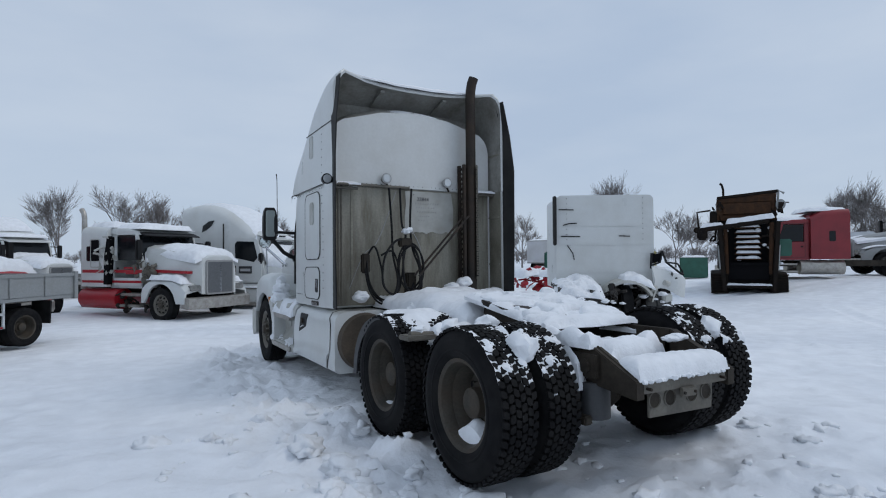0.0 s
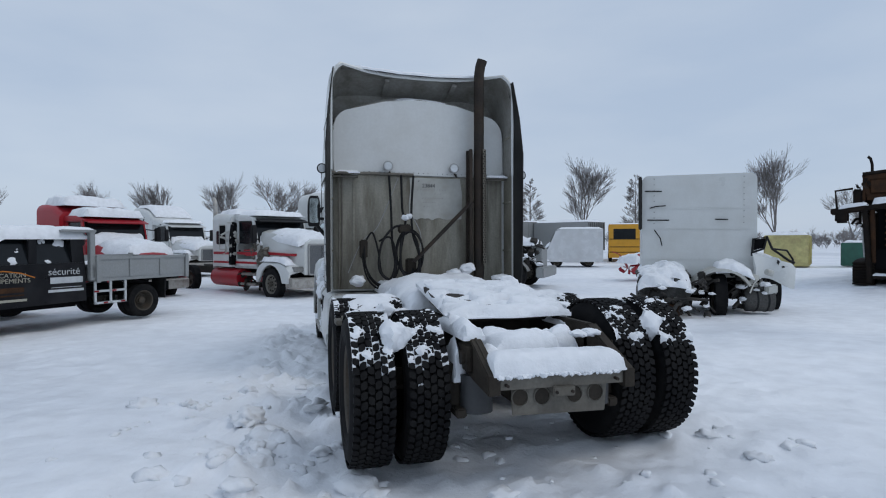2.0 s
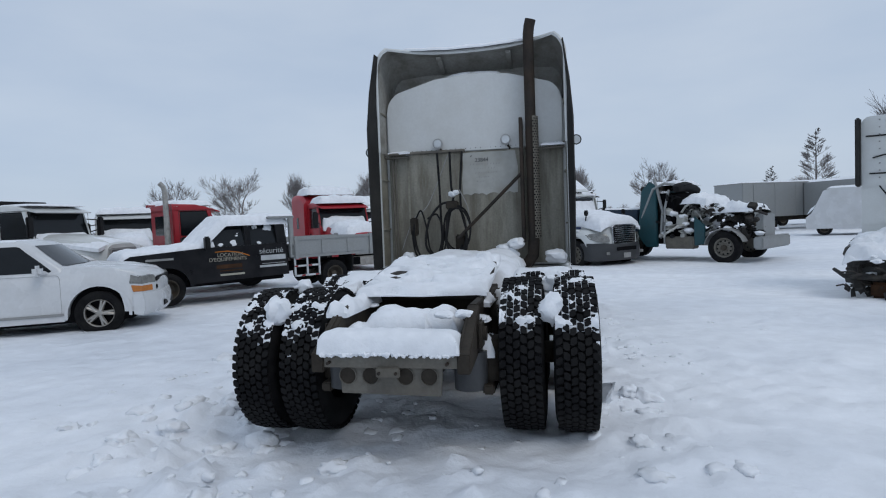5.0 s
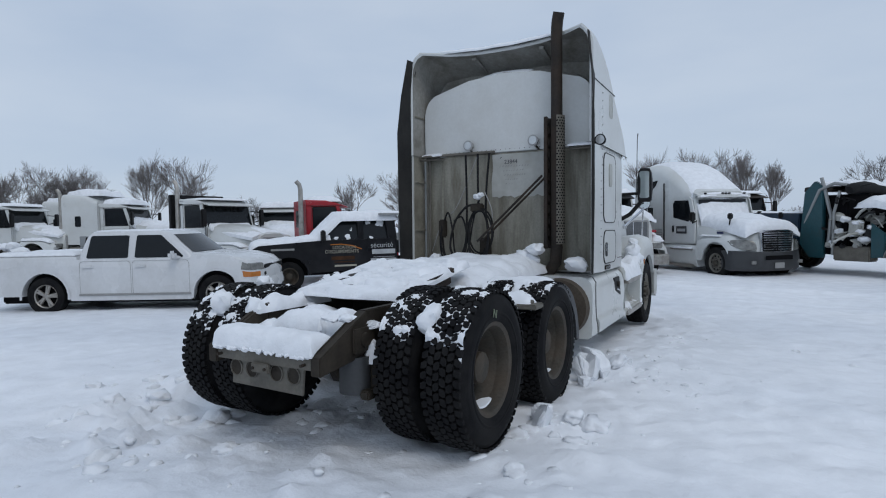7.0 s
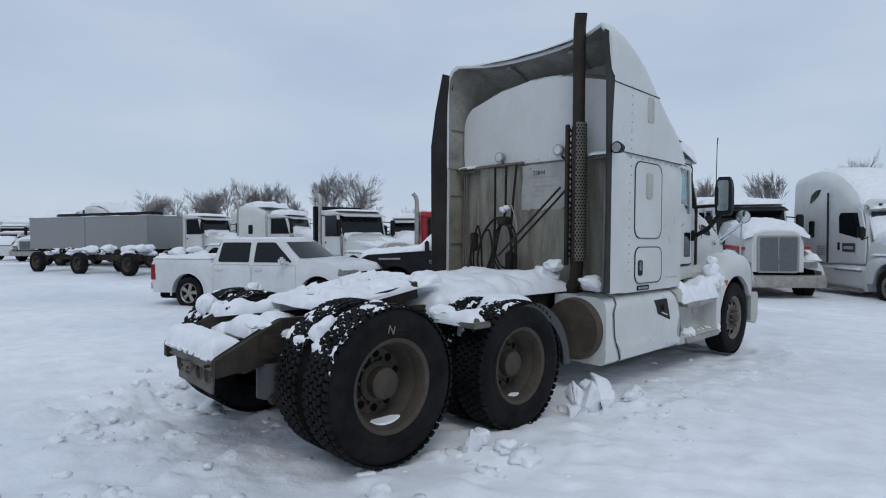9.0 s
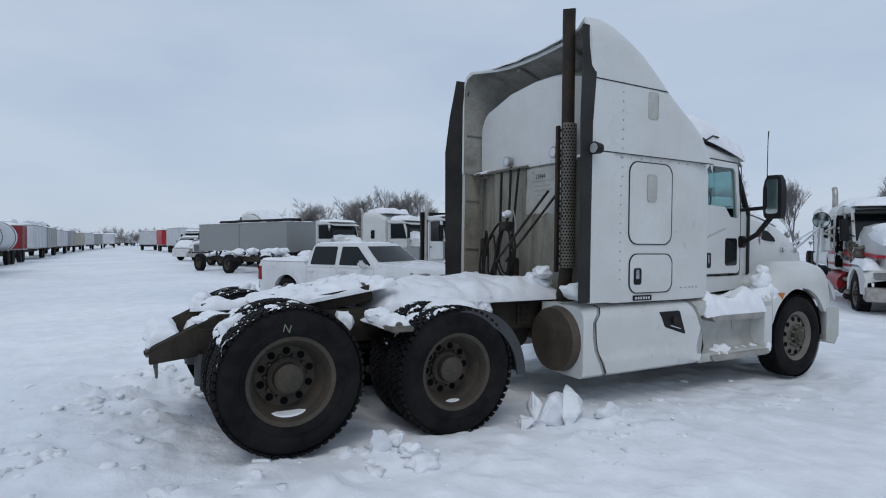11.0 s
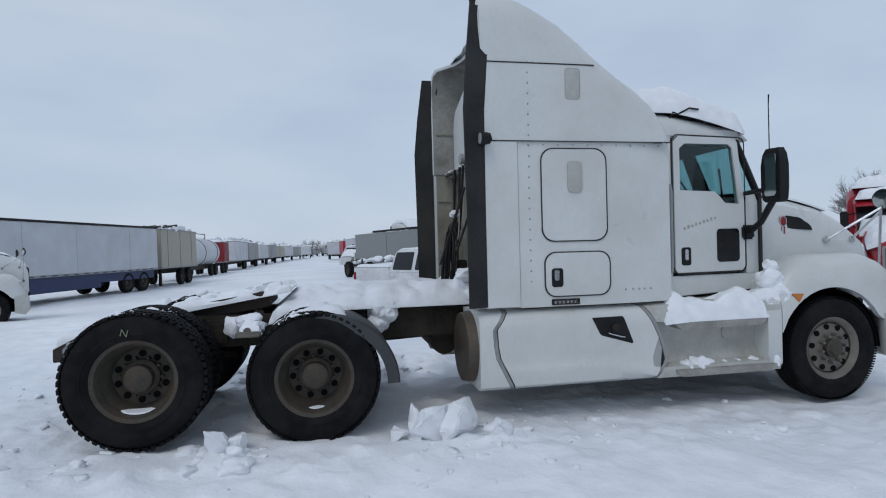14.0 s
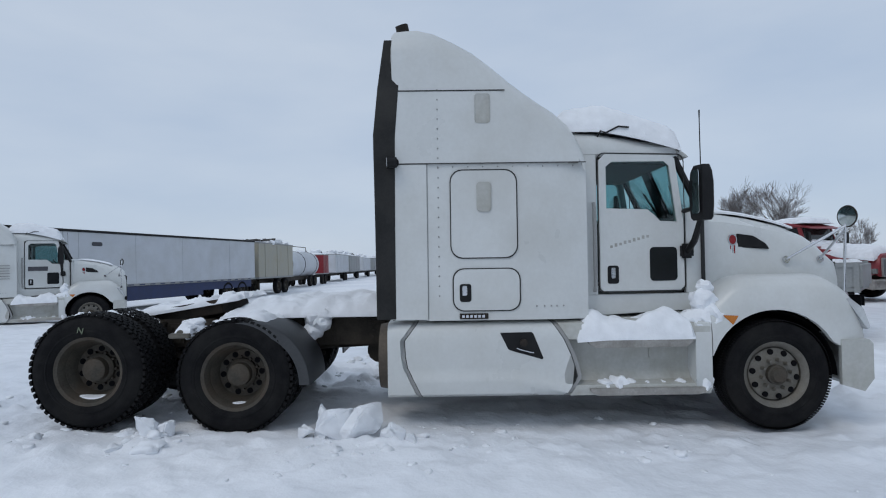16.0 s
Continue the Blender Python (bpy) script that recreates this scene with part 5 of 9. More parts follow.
for s in (1, -1):
    bm = bmesh.new()
    loft(bm, [skirt_ring(s, lambda z, k=k: 2.645 + k * (along(z, EDGE_B) - 0.045 - 2.645)) for k in (0, 0.04, 0.5, 0.97, 1)])
    part("rear_skirt", bm, M_WHITE, truck)
    bm = bmesh.new()
    loft(bm, [skirt_ring(s, lambda z, k=k: along(z, EDGE_B) + k * (along(z, EDGE_F) - along(z, EDGE_B)), 0.425 - 0.10 * max(0, (k - 0.55) / 0.45) ** 1.4) for k in (0, 0.015, 0.2, 0.4, 0.55, 0.7, 0.85, 0.985, 1)])
    part("tank_skirt", bm, M_WHITE, truck, "white side skirt with a pressed crease")
    for edge, k in ((EDGE_B, -0.045), (EDGE_F, 0.0)):
        bm = bmesh.new()
        loft(bm, [skirt_ring(s, lambda z, q=q: along(z, edge) + k + q, None, -0.008) for q in (0.004, 0.045)])
        part("skirt_gap", bm, M_GREY, truck, "grey rubber joint")
        bm = bmesh.new()
        loft(bm, [skirt_ring(s, lambda z, q=q: along(z, edge) + k + q, None, -0.003) for q in ((-0.004, 0.008) if k == 0 else (0.037, 0.049))])
        part("joint_edge", bm, M_SEAL, truck)
    bm = bmesh.new()
    prism(bm, [(3.645, 0.80), (3.925, 0.803), (3.94, 0.79), (4.026, 0.572), (4.015, 0.562), (3.73, 0.645), (3.712, 0.66)], s * 1.08, s * 1.142, "x", 0.003)
    fb = part("filler_recess", bm, M_BLACK, truck, "black fuel filler recess")
    bm = bmesh.new()
    tube(bm, [(s * 1.135, 3.85, 0.712), (s * 1.165, 3.85, 0.712)], 0.034, 18)
    part("filler_cap", bm, M_SOOT, fb)
    bm = bmesh.new()
    tube(bm, [(s * 1.145, 3.79, 0.664), (s * 1.152, 3.83, 0.650), (s * 1.152, 3.91, 0.628), (s * 1.145, 3.94, 0.623)], 0.008, 6)
    part("filler_strip", bm, M_CHROME, fb)
    # round tank end
    bm = bmesh.new()
    tube(bm, [(s * 0.80, 2.56, 0.565), (s * 0.80, 2.70, 0.565)], [0.295, 0.32], 32)
    part("tank_end", bm, M_TANK, truck, "rusty brown fuel tank end")
    bm = bmesh.new()
    lathe(bm, [(0.318, 0.0), (0.328, 0.01), (0.328, 0.035), (0.318, 0.045)], 32)
    bmesh.ops.transform(bm, matrix=pose(s * 0.80, 2.66, 0.565, 0, 0, 90), verts=list(bm.verts))
    part("tank_strap", bm, M_PLATE, truck)
    # steps
    bm = bmesh.new()
    prof = ((0.55, 0.895), (1.03, 0.895), (1.10, 0.875), (1.132, 0.82), (1.135, 0.735), (1.02, 0.705), (0.975, 0.62), (0.965, 0.44), (1.02, 0.35), (1.12, 0.325), (1.135, 0.29), (1.12, 0.235), (0.55, 0.235))
    loft(bm, [[(s * x, along(z, EDGE_F) + 0.046 if e == 0 else 4.46 if e == 1 else e, z) for x, z in prof] for e in (0, 1, 5.52)])
    sp = part("step_panel", bm, M_WHITE_DIRTY, truck, "dented white step panel")
    bm = bmesh.new()
    prism(bm, rounded(5.02, 5.26, 0.52, 0.64, 0.03), s * 0.95, s * 0.985, "x", 0.008)
    part("pressed_panel", bm, M_WHITE_DIRTY, sp)
    for z0, z1, y0, y1 in ((0.655, 0.728, 4.42, 5.365), (0.234, 0.300, 4.43, 5.485)):
        bm = bmesh.new()
        prism(bm, [(y0, z1 - 0.01), (y0 + 0.02, z1 - 0.04), (y0 + 0.07, z0), (y1 - 0.07, z0), (y1 - 0.02, z1 - 0.04), (y1, z1 - 0.01), (y1, z1), (y0, z1)], s * 0.93, s * 1.155, "x", 0.008)
        st = part("step", bm, M_ALU, truck, "worn aluminium step")
        bm = bmesh.new()
        for i in range(int((y1 - y0) / 0.09)):
            y = y0 + 0.06 + 0.09 * i
            tube(bm, [(s * 1.11, y, z1 - 0.002), (s * 1.11, y, z1 + 0.005)], 0.022, 8)
        part("grip_ring", bm, M_ALU, st)["kind"] = "stuff"
    bm = bmesh.new()
    loft(bm, [[(s * x, y, z) for x, z in ((0.7, 0.93), (1.03, 0.92), (1.12, 0.86), (1.137, 0.76), (1.137, 0.29), (1.10, 0.245), (0.7, 0.245))] for y in (5.385, 5.40, 5.53)])
    part("skirt_front", bm, M_WHITE, truck)

# snow that lies on the truck
bm = bmesh.new()
drift(bm, -0.435, 0.41, -0.808, -0.575, lambda x, y: 0.690 + 0.008 * noise.noise(Vector((x * 14, y * 9, 1))), 0.118, 3, 0.014, 0.10, 0.08, 0.012)
part("snow_slab", bm, M_SNOW, truck, "thick slab of snow on the frame end")
bm = bmesh.new()
for i in range(46):
    x = -0.41 + 0.80 * (i * 0.618 % 1)
    lump(bm, (x, -0.79 - 0.008 * (i % 3), 0.682 - 0.010 * (i * 0.37 % 1)), 0.010 + 0.012 * (i * 0.29 % 1), i, 1, 0.9)
part("snow_crumb", bm, M_SNOW, truck)["kind"] = "stuff"


def deck(x, y):
    return 0.83 + 0.10 * min(1, max(0, (y - 0.9) / 0.6))


bm = bmesh.new()
drift(bm, -0.58, 0.60, 0.92, 2.93, deck, 0.175, 5, 0.035, 0.42, 0.30, 0.02, 0.0, 0.03)
part("deck_snow", bm, M_SNOW, truck, "deep snow over the frame deck")
for i, (z, t, bare) in enumerate(((0.998, 0.034, 0.13), (1.000, 0.055, 0.30))):
    # a thin crust over the whole plate and a thicker, broken one on top
    bm = bmesh.new()
    drift(bm, -0.475 + 0.03 * i, 0.475 - 0.05 * i, 0.0 + 0.14 * i, 1.10 - 0.06 * i, lambda x, y: z + 0.1584 * (y - 0.36) - 0.10 * max(0, abs(x) - 0.40), t, 8 + i, 0.016, 0.5, 0.06, 0.03, -0.02, bare)
    part("plate_snow", bm, M_SNOW, truck)
for i, (x0, x1, y0, y1, z, t) in enumerate(((-0.51, -0.37, -0.46, 0.3, 0.865, 0.08), (0.39, 0.50, -0.05, 0.35, 0.865, 0.05), (-0.30, 0.16, -0.45, 0.12, 0.76, 0.085), (0.10, 0.34, -0.40, -0.10, 0.74, 0.12), (-0.40, -0.24, -0.50, -0.22, 0.70, 0.13), (-0.95, -0.56, 0.74, 0.92, 0.84, 0.07), (0.56, 1.15, 0.74, 0.92, 0.84, 0.07), (-0.56, -0.47, -0.40, -0.12, 0.60, 0.20), (0.47, 0.56, -0.40, -0.12, 0.60, 0.20))):
    bm = bmesh.new()
    drift(bm, x0, x1, y0, y1, lambda x, y, z=z: z, t, 11 + i, 0.025, 0.9, 0.11, 0.03, -0.03, 0.07)
    part("frame_snow", bm, M_SNOW, truck, "loose snow heaped on the frame")
for i in range(8):
    s = random.choice((1, -1))
    bm = bmesh.new()
    lump(bm, (s * random.uniform(0.2, 0.60), random.uniform(-0.55, 0.9), random.uniform(0.78, 0.88)), random.uniform(0.04, 0.08), i + 40, 3, 0.4)
    part("snow_clump", bm, M_SNOW, truck)
for s in (1, -1):
    bm = bmesh.new()
    drift(bm, *sorted((s * 0.57, s * 1.10)), 0.92, 1.60, lambda x, y: 0.385 + math.sqrt(max(0.02, 0.565 ** 2 - (y - 1.38) ** 2)), 0.04, 21 + s, 0.025, 0.9, 0.10, 0.02, -0.03, 0.10)
    part("fender_snow", bm, M_SNOW, truck, "snow lying on the fender")
    for xx in (X_IN, X_OUT):
        for ax, az in AXLES:
            # packed snow in the tread, as one crust per tyre
            bm = bmesh.new()
            if ax < 1:
                tread_crust(bm, s * xx, ax, az + sag(ax, s), R_T, W_T, lambda a: 0.38 - abs(a - 112) / 75 + 0.50 * math.exp(-((a - 147) / 8) ** 2), int(20 * xx) + s)
            else:
                tread_crust(bm, s * xx, ax, az + sag(ax, s), R_T, W_T, lambda a: 0.30 - abs(a - 108) / 60, int(20 * xx) + s + 9)
            part("tread_snow", bm, M_SNOW, truck, "snow caught in the tread")["kind"] = "stuff"
    bm = bmesh.new()
    for i, (x, y, z, r) in enumerate(((0.50, 1.86, 0.90, 0.10), (0.52, 1.93, 0.84, 0.11), (0.53, 1.86, 0.76, 0.09), (0.52, 1.98, 0.94, 0.08))):
        lump(bm, (s * x, y, z), r, 71 + i, 3, 0.9)
    part("step_snow", bm, M_SNOW, truck, "snow clinging to the frame beside the fender")
    bm = bmesh.new()
    drift(bm, *sorted((s * 0.86, s * 1.165)), 4.32, 5.38, lambda x, y: 0.775 - 0.5 * max(0, abs(x) - 1.10) - 0.06 * max(0, 4.6 - y), 0.16, 31 + s, 0.03, 0.9, 0.14)
    part("step_snow", bm, M_SNOW, truck, "snow heaped on the steps")
    for i, (y, z, r) in enumerate(((4.62, 0.44, 0.07), (4.74, 0.45, 0.08), (4.85, 0.44, 0.05), (5.0, 0.44, 0.04), (5.15, 0.44, 0.04), (5.3, 0.44, 0.05), (5.5, 0.46, 0.09), (5.60, 1.12, 0.14), (5.54, 1.25, 0.11), (5.46, 1.06, 0.12), (5.56, 1.36, 0.07), (5.38, 1.02, 0.09))):
        bm = bmesh.new()
        lump(bm, (s * (1.06 if z < 1 else 1.0), y - 0.03, z - (0.13 if z < 1 else 0.185)), r, i + 9 * s, 3, 0.9)
        part("snow_clump", bm, M_SNOW, truck)
    for (w_y, w_z), a0 in zip(AXLES, (240, 256)):
        bm = bmesh.new()
        big = 0.16 if w_y < 1 and s < 0 else 0.012 + 0.008 * (w_y < 1)
        rings = []
        for i in range(12):
            a = radians(a0 - (8 if big > 0.1 else 0) + i * (6.5 if big > 0.1 else 5.4 if w_y < 1 else 2.9))
            k = math.sin(math.pi * i / 11) ** 0.6
            rings.append([(s * (x + X_OUT - 1.09), w_y + r * math.cos(a), w_z + sag(w_y, s) + r * math.sin(a)) for x, r in ((0.98, 0.252), (1.15, 0.260), (1.14, 0.255 - big * k * 0.7), (1.08, 0.25 - big * k), (0.99, 0.245 - big * k * 0.8))])
        loft(bm, rings)
        part("rim_snow", bm, M_SNOW, truck, "snow packed in the rim")
seat(0.0, -0.23)
bm = bmesh.new()
drift(bm, -0.84, 0.84, 4.22, 5.44, lambda x, y: 2.90 - 0.15 * max(0, (y - 4.6) / 0.7) ** 1.4, 0.25, 41, 0.05, 0.30, 0.24)
part("roof_snow", bm, M_SNOW, truck, "wind-blown snow on the cab roof")
bm = bmesh.new()
tube(bm, [(0.80, 4.62, 2.80), (0.84, 4.66, 2.89), (0.84, 4.71, 2.87), (0.84, 4.83, 2.93), (0.84, 4.93, 2.92)], 0.009, 6)
part("roof_bracket", bm, M_BLACK, truck, "bent black wire bracket in the roof snow")
seat(0.0, -0.118)
bm = bmesh.new()


def fairing_top(y):
    for (ya, za), (yb, zb) in zip(PROF, PROF[1:]):
        if y <= yb:
            return za + (zb - za) * (y - ya) / (yb - ya)
    return PROF[-1][1]


drift(bm, -0.80, 0.80, 2.88, 3.60, lambda x, y: dip(x, y, fairing_top(max(y, 2.6))) - 0.004, 0.035, 44, 0.05, 0.6, 0.10)
part("roof_snow", bm, M_SNOW, truck, "snow lip on the fairing")
bm = bmesh.new()
seat(0.14, -0.118)
drift(bm, -0.95, 0.95, 2.84, 3.12, lambda x, y: 3.34 + 0.3 * (y - 2.84) - 0.28 * x * x, 0.03, 45, 0.06, 0.4, 0.1)
part("roof_snow", bm, M_SNOW, truck, "wind-blown snow on the roofs")
bm = bmesh.new()
seat(0.0, -0.205, 0.0, 0.87)
drift(bm, -0.5, 0.5, 5.80, 6.85, lambda x, y: 2.125 - 0.17 * max(0, (y - 5.95) / 0.9) ** 1.6 - 0.03 * abs(x), 0.03, 47, 0.06, 0.5, 0.3)
part("hood_snow", bm, M_SNOW, truck)
SEAT[0] = None
for s in (1, -1):
    for p, r, f in (((0.52, 0.62, 0.80), 0.07, 1.3), ((0.92, -0.30, 0.86), 0.09, 1.1), ((0.925, 0.10, 0.97), 0.08, 0.7), ((0.80, 0.80, 0.88), 0.10, 0.6), ((1.05, 0.86, 0.87), 0.06, 0.6)):
        bm = bmesh.new()
        lump(bm, (s * p[0], p[1], p[2]), r, p[1] * 7 + s, 3, f)
        part("snow_clump", bm, M_SNOW, truck)
seat(0.10, -0.06)
for p, r in (((0.35, 2.60, 1.17), 0.09), ((0.50, 2.58, 1.24), 0.09), ((0.42, 2.64, 1.12), 0.1), ((-0.8, 2.65, 1.10), 0.09), ((-0.24, 2.66, 1.84), 0.05), ((-0.19, 2.65, 1.86), 0.04), ((0.95, 2.6, 1.08), 0.12)):
    bm = bmesh.new()
    lump(bm, p, r, p[0] * 9, 3)
    part("snow_clump", bm, M_SNOW, truck)
seat(0.14, -0.118)
for x in (-0.9, 0.95):
    bm = bmesh.new()
    drift(bm, x - 0.14, x + 0.14, 2.70, 2.83, lambda x, y: 2.435, 0.03, 3, 0.03)
    part("ledge_snow", bm, M_SNOW, truck)
SEAT[0] = None
# chalk mark on the outer tyres
lettering("chalk_mark", "N", 0.075, pose(1.206, -0.05, 0.865, 90, 0, 90) @ pose(0, 0, 0, 0, 0, -14), M_CHALK, truck)


# ---- other vehicles ----
def junk(parent, name, material, n, x0, x1, y0, y1, z0, z1, seed, size=0.18, label=""):
    """Loose bent pieces, each a part of its own."""
    rnd = random.Random(seed)
    for i in range(n):
        bm = bmesh.new()
        c = pose(rnd.uniform(x0, x1), rnd.uniform(y0, y1), rnd.uniform(z0, z1), rnd.uniform(0, 360), rnd.uniform(0, 360), rnd.uniform(0, 360))
        if i % 3 == 1:
            # a bent sheet
            ln, wd, turn = size * rnd.uniform(0.8, 2.0), size * rnd.uniform(0.4, 1.1), rnd.uniform(-1.6, 1.6)
            rows = []
            for q in range(7):
                u = q / 6 - 0.5
                x, z = u * ln, turn * ln * u * u + 0.10 * size * math.sin(9 * u + i)
                rows.append([c @ Vector((x, -wd * (0.5 + 0.2 * math.sin(5 * u)), z)), c @ Vector((x, wd * 0.5, z + 0.05)), c @ Vector((x, wd * 0.5, z + 0.038)), c @ Vector((x, -wd * (0.5 + 0.2 * math.sin(5 * u)), z - 0.012))])
            loft(bm, rows)
        elif i % 3 == 2 and i % 2:
            ln, r = size * rnd.uniform(0.4, 1.1), size * rnd.uniform(0.25, 0.55)
            tube(bm, [c @ Vector((0, 0, -ln * 0.5)), c @ Vector((0, 0, -ln * 0.42)), c @ Vector((0, 0, ln * 0.42)), c @ Vector((0, 0, ln * 0.5))], [r * 0.8, r, r, r * 0.7], 10)
        elif i % 3 == 2:
            a, b, d = (rnd.uniform(0.25, 0.8) * size for _ in range(3))
            box(bm, -a, a, -b, b, -d * 0.5, d * 0.5, 0.03, 2, c)
        else:
            p = c.translation
            q = Vector((rnd.uniform(-1, 1), rnd.uniform(-1, 1), rnd.uniform(-0.6, 0.6))) * size * 2.2
            tube(bm, [p, p + q * 0.5 + Vector((0, 0, 0.05)), p + q], rnd.uniform(0.012, 0.04), 7)
        part(name, bm, material, parent, label)


def snow_clods(bm, n, x0, x1, y0, y1, z0, z1, seed, r0=0.06, r1=0.16):
    rnd = random.Random(seed)
    for i in range(n):
        lump(bm, (rnd.uniform(x0, x1), rnd.uniform(y0, y1), rnd.uniform(z0, z1)), rnd.uniform(r0, r1), i + seed, 2, 0.55)


def at(x, y, turn, dz=0.0):
    """A place on the snow, facing turn degrees to the left of +y."""
    return pose(x, y, ground_z(x, y) + dz, 0, 0, turn)


def bars(parent, name, rows, material, x, side, axis="x"):
    """Unreadable lettering as plain bars: rows of (y0, y1, z, height)."""
    for y0, y1, z, h in rows:
        bm = bmesh.new()
        box(bm, *sorted((x, x + 0.004 * side)), y0, y1, z, z + h)
        part(name, bm, material, parent)


def conv_truck(name, m, label, paint, sleeper="high", tank=None, snow=0.14, stripes=None, grille=True, stacks=1, door_open=False, length=5.0, wheels="plain", hood=1.0, group="parked tractors", window=True, far=False, aero=False):
    """A parked road tractor: front axle at y = 0, nose to +y."""
    t = thing(name, m, label, "truck", group)
    tank = tank or M_ALU
    # hood
    bm = bmesh.new()
    rings = []
    zt = 1.80 * hood
    for y, z, w, lo in ((-1.0, zt + 0.06, 0.88, 1.15), (-0.4, zt, 0.84, 1.2), (0.3, zt - 0.10, 0.78, 1.15), (0.8, zt - 0.20, 0.70, 0.95), (1.02, zt - 0.30, 0.62, 0.80)):
        rings.append([(-w, y, lo), (-w, y, z - 0.35), (-w + 0.10, y, z - 0.08), (-w * 0.6, y, z), (0, y, z + 0.02), (w * 0.6, y, z), (w - 0.10, y, z - 0.08), (w, y, z - 0.35), (w, y, lo)])
    loft(bm, rings)
    part("hood", bm, paint, t)
    for s in (1, -1):
        bm = bmesh.new()
        rows = []
        for i in range(17):
            y = -0.78 + i * 1.72 / 16
            top = 1.22 - 0.28 * max(0, (y - 0.3) / 0.64) ** 2 - 0.2 * max(0, (-0.4 - y) / 0.38) ** 2
            d = 0.60 ** 2 - (y - 0.0) ** 2
            lo = min(0.5 + math.sqrt(d) if d > 0 else 0.55, top - 0.05)
            rows.append([(s * 0.7, y, top + 0.04), (s * 0.98, y, top + 0.03), (s * 1.12, y, top - 0.06), (s * 1.16, y, max(top - 0.2, lo)), (s * 1.16, y, lo), (s * 1.10, y, lo), (s * 1.08, y, top - 0.12), (s * 0.7, y, top - 0.05)])
        loft(bm, rows)
        part("front_fender", bm, paint, t)
        wheel(t, s * 1.02, 0, 0.5, wheels, s)
        bm = bmesh.new()
        if aero:
            loft(bm, [[(s * 0.66, 1.07, 0.86), (s * 0.68, 1.02, 1.06), (s * 0.72, 0.9, 1.10)], [(s * 0.95, 1.00, 0.84), (s * 0.97, 0.92, 1.08), (s * 0.97, 0.84, 1.14)], [(s * 1.15, 0.78, 0.88), (s * 1.155, 0.66, 1.08), (s * 1.15, 0.55, 1.14)]], False, False)
        else:
            prism(bm, rounded(s * 0.80 - 0.17, s * 0.80 + 0.17, 0.90, 1.06, 0.04), 0.86, 0.99, "y", 0.01)
        part("headlamp", bm, M_HEADLAMP, t)
    if not far:
        bm = bmesh.new()
        box(bm, -0.62, 0.62, -0.7, 0.9, 0.45, 1.1, 0.05)
        part("underbody", bm, M_DARK, t)
    if grille:
        bm = bmesh.new()
        prism(bm, rounded(-0.50, 0.50, 0.78, zt - 0.40, 0.06), 0.95, 1.07, "y", 0.01)
        g = part("grille", bm, M_CHROME if grille == "bars" else M_GREY, t, "upright radiator grille")
        bm = bmesh.new()
        prism(bm, rounded(-0.45, 0.45, 0.83, zt - 0.45, 0.04), 1.07, 1.076, "y")
        part("grille_mesh", bm, M_DARK if grille == "bars" else M_MESH, g)
        if grille == "bars":
            for i in range(7):
                bm = bmesh.new()
                z = 0.88 + i * (zt - 0.45 - 0.88) / 7
                box(bm, -0.45, 0.45, 1.074, 1.09, z, z + 0.03, 0.005)
                part("grille_bar", bm, M_CHROME, g)
        else:
            bm = bmesh.new()
            box(bm, -0.012, 0.012, 1.074, 1.09, 0.83, zt - 0.45, 0.003)
            part("grille_bar", bm, M_CHROME, g)
    bm = bmesh.new()
    rings = []
    for x in (-1.13, -1.07, -0.8, 0, 0.8, 1.07, 1.13):
        f = 1.20 - (0.40 if aero else 0.10) * (abs(x) / 1.13) ** 3
        lo, hi = (0.28, 0.80) if aero else (0.40, 0.72)
        rings.append([(x, f - 0.34, lo + 0.04), (x, f - 0.05, lo), (x, f, lo + 0.08), (x, f, hi - 0.04), (x, f - 0.05, hi), (x, f - 0.34, hi)])
    loft(bm, rings)
    part("bumper", bm, M_BUMPER if aero else M_ALU, t, "dark grey plastic bumper" if aero else "dull metal bumper")
    # cab: pillars, panels and panes
    hw = 1.0
    y0, y1, roof = -2.30, -0.95, 2.58
    bm = bmesh.new()
    for s in (1, -1):
        a, b = sorted((s * hw, s * (hw - 0.05)))
        if not door_open:
            box(bm, a, b, y0, y1, 1.0, 1.75, 0.01)
        else:
            box(bm, a, b, y0, y0 + 0.12, 1.0, 1.75, 0.01)
            box(bm, a, b, y1 - 0.12, y1, 1.0, 1.75, 0.01)
            box(bm, a, b, y0, y1, 0.95, 1.25, 0.01)
        box(bm, a, b, y0, y0 + 0.22, 1.75, roof, 0.01)
        prism(bm, [(y1 - 0.10, 1.75), (y1 + 0.02, 1.75), (y1 - 0.22, roof), (y1 - 0.34, roof)], s * hw, s * (hw - 0.05), "x")
    box(bm, -hw, hw, y0, y0 + 0.05, 1.0, roof)
    box(bm, -hw, hw, y0, y1, 0.95, 1.02)
    box(bm, -hw, hw, y1 - 0.05, y1, 1.0, 1.78)
    part("cab_shell", bm, paint, t)
    if not sleeper:
        bm = bmesh.new()
        prism(bm, rounded(-0.62, 0.62, 1.80, 2.40, 0.08), y0 - 0.006, y0 + 0.002, "y")
        part("rear_window", bm, M_PANE, t, "dark rear window")
    bm = bmesh.new()
    loft(bm, [[(x, y, z) for x, z in sec(w, roof - 0.06, h, 0.05, 3)] for y, h, w in ((y0, roof + 0.16, hw), (y0 + 0.7, roof + 0.14, hw), (y1 - 0.3, roof + 0.06, hw - 0.02), (y1 - 0.12, roof + 0.0, hw - 0.05))])
    part("cab_roof", bm, paint, t)
    bm = bmesh.new()
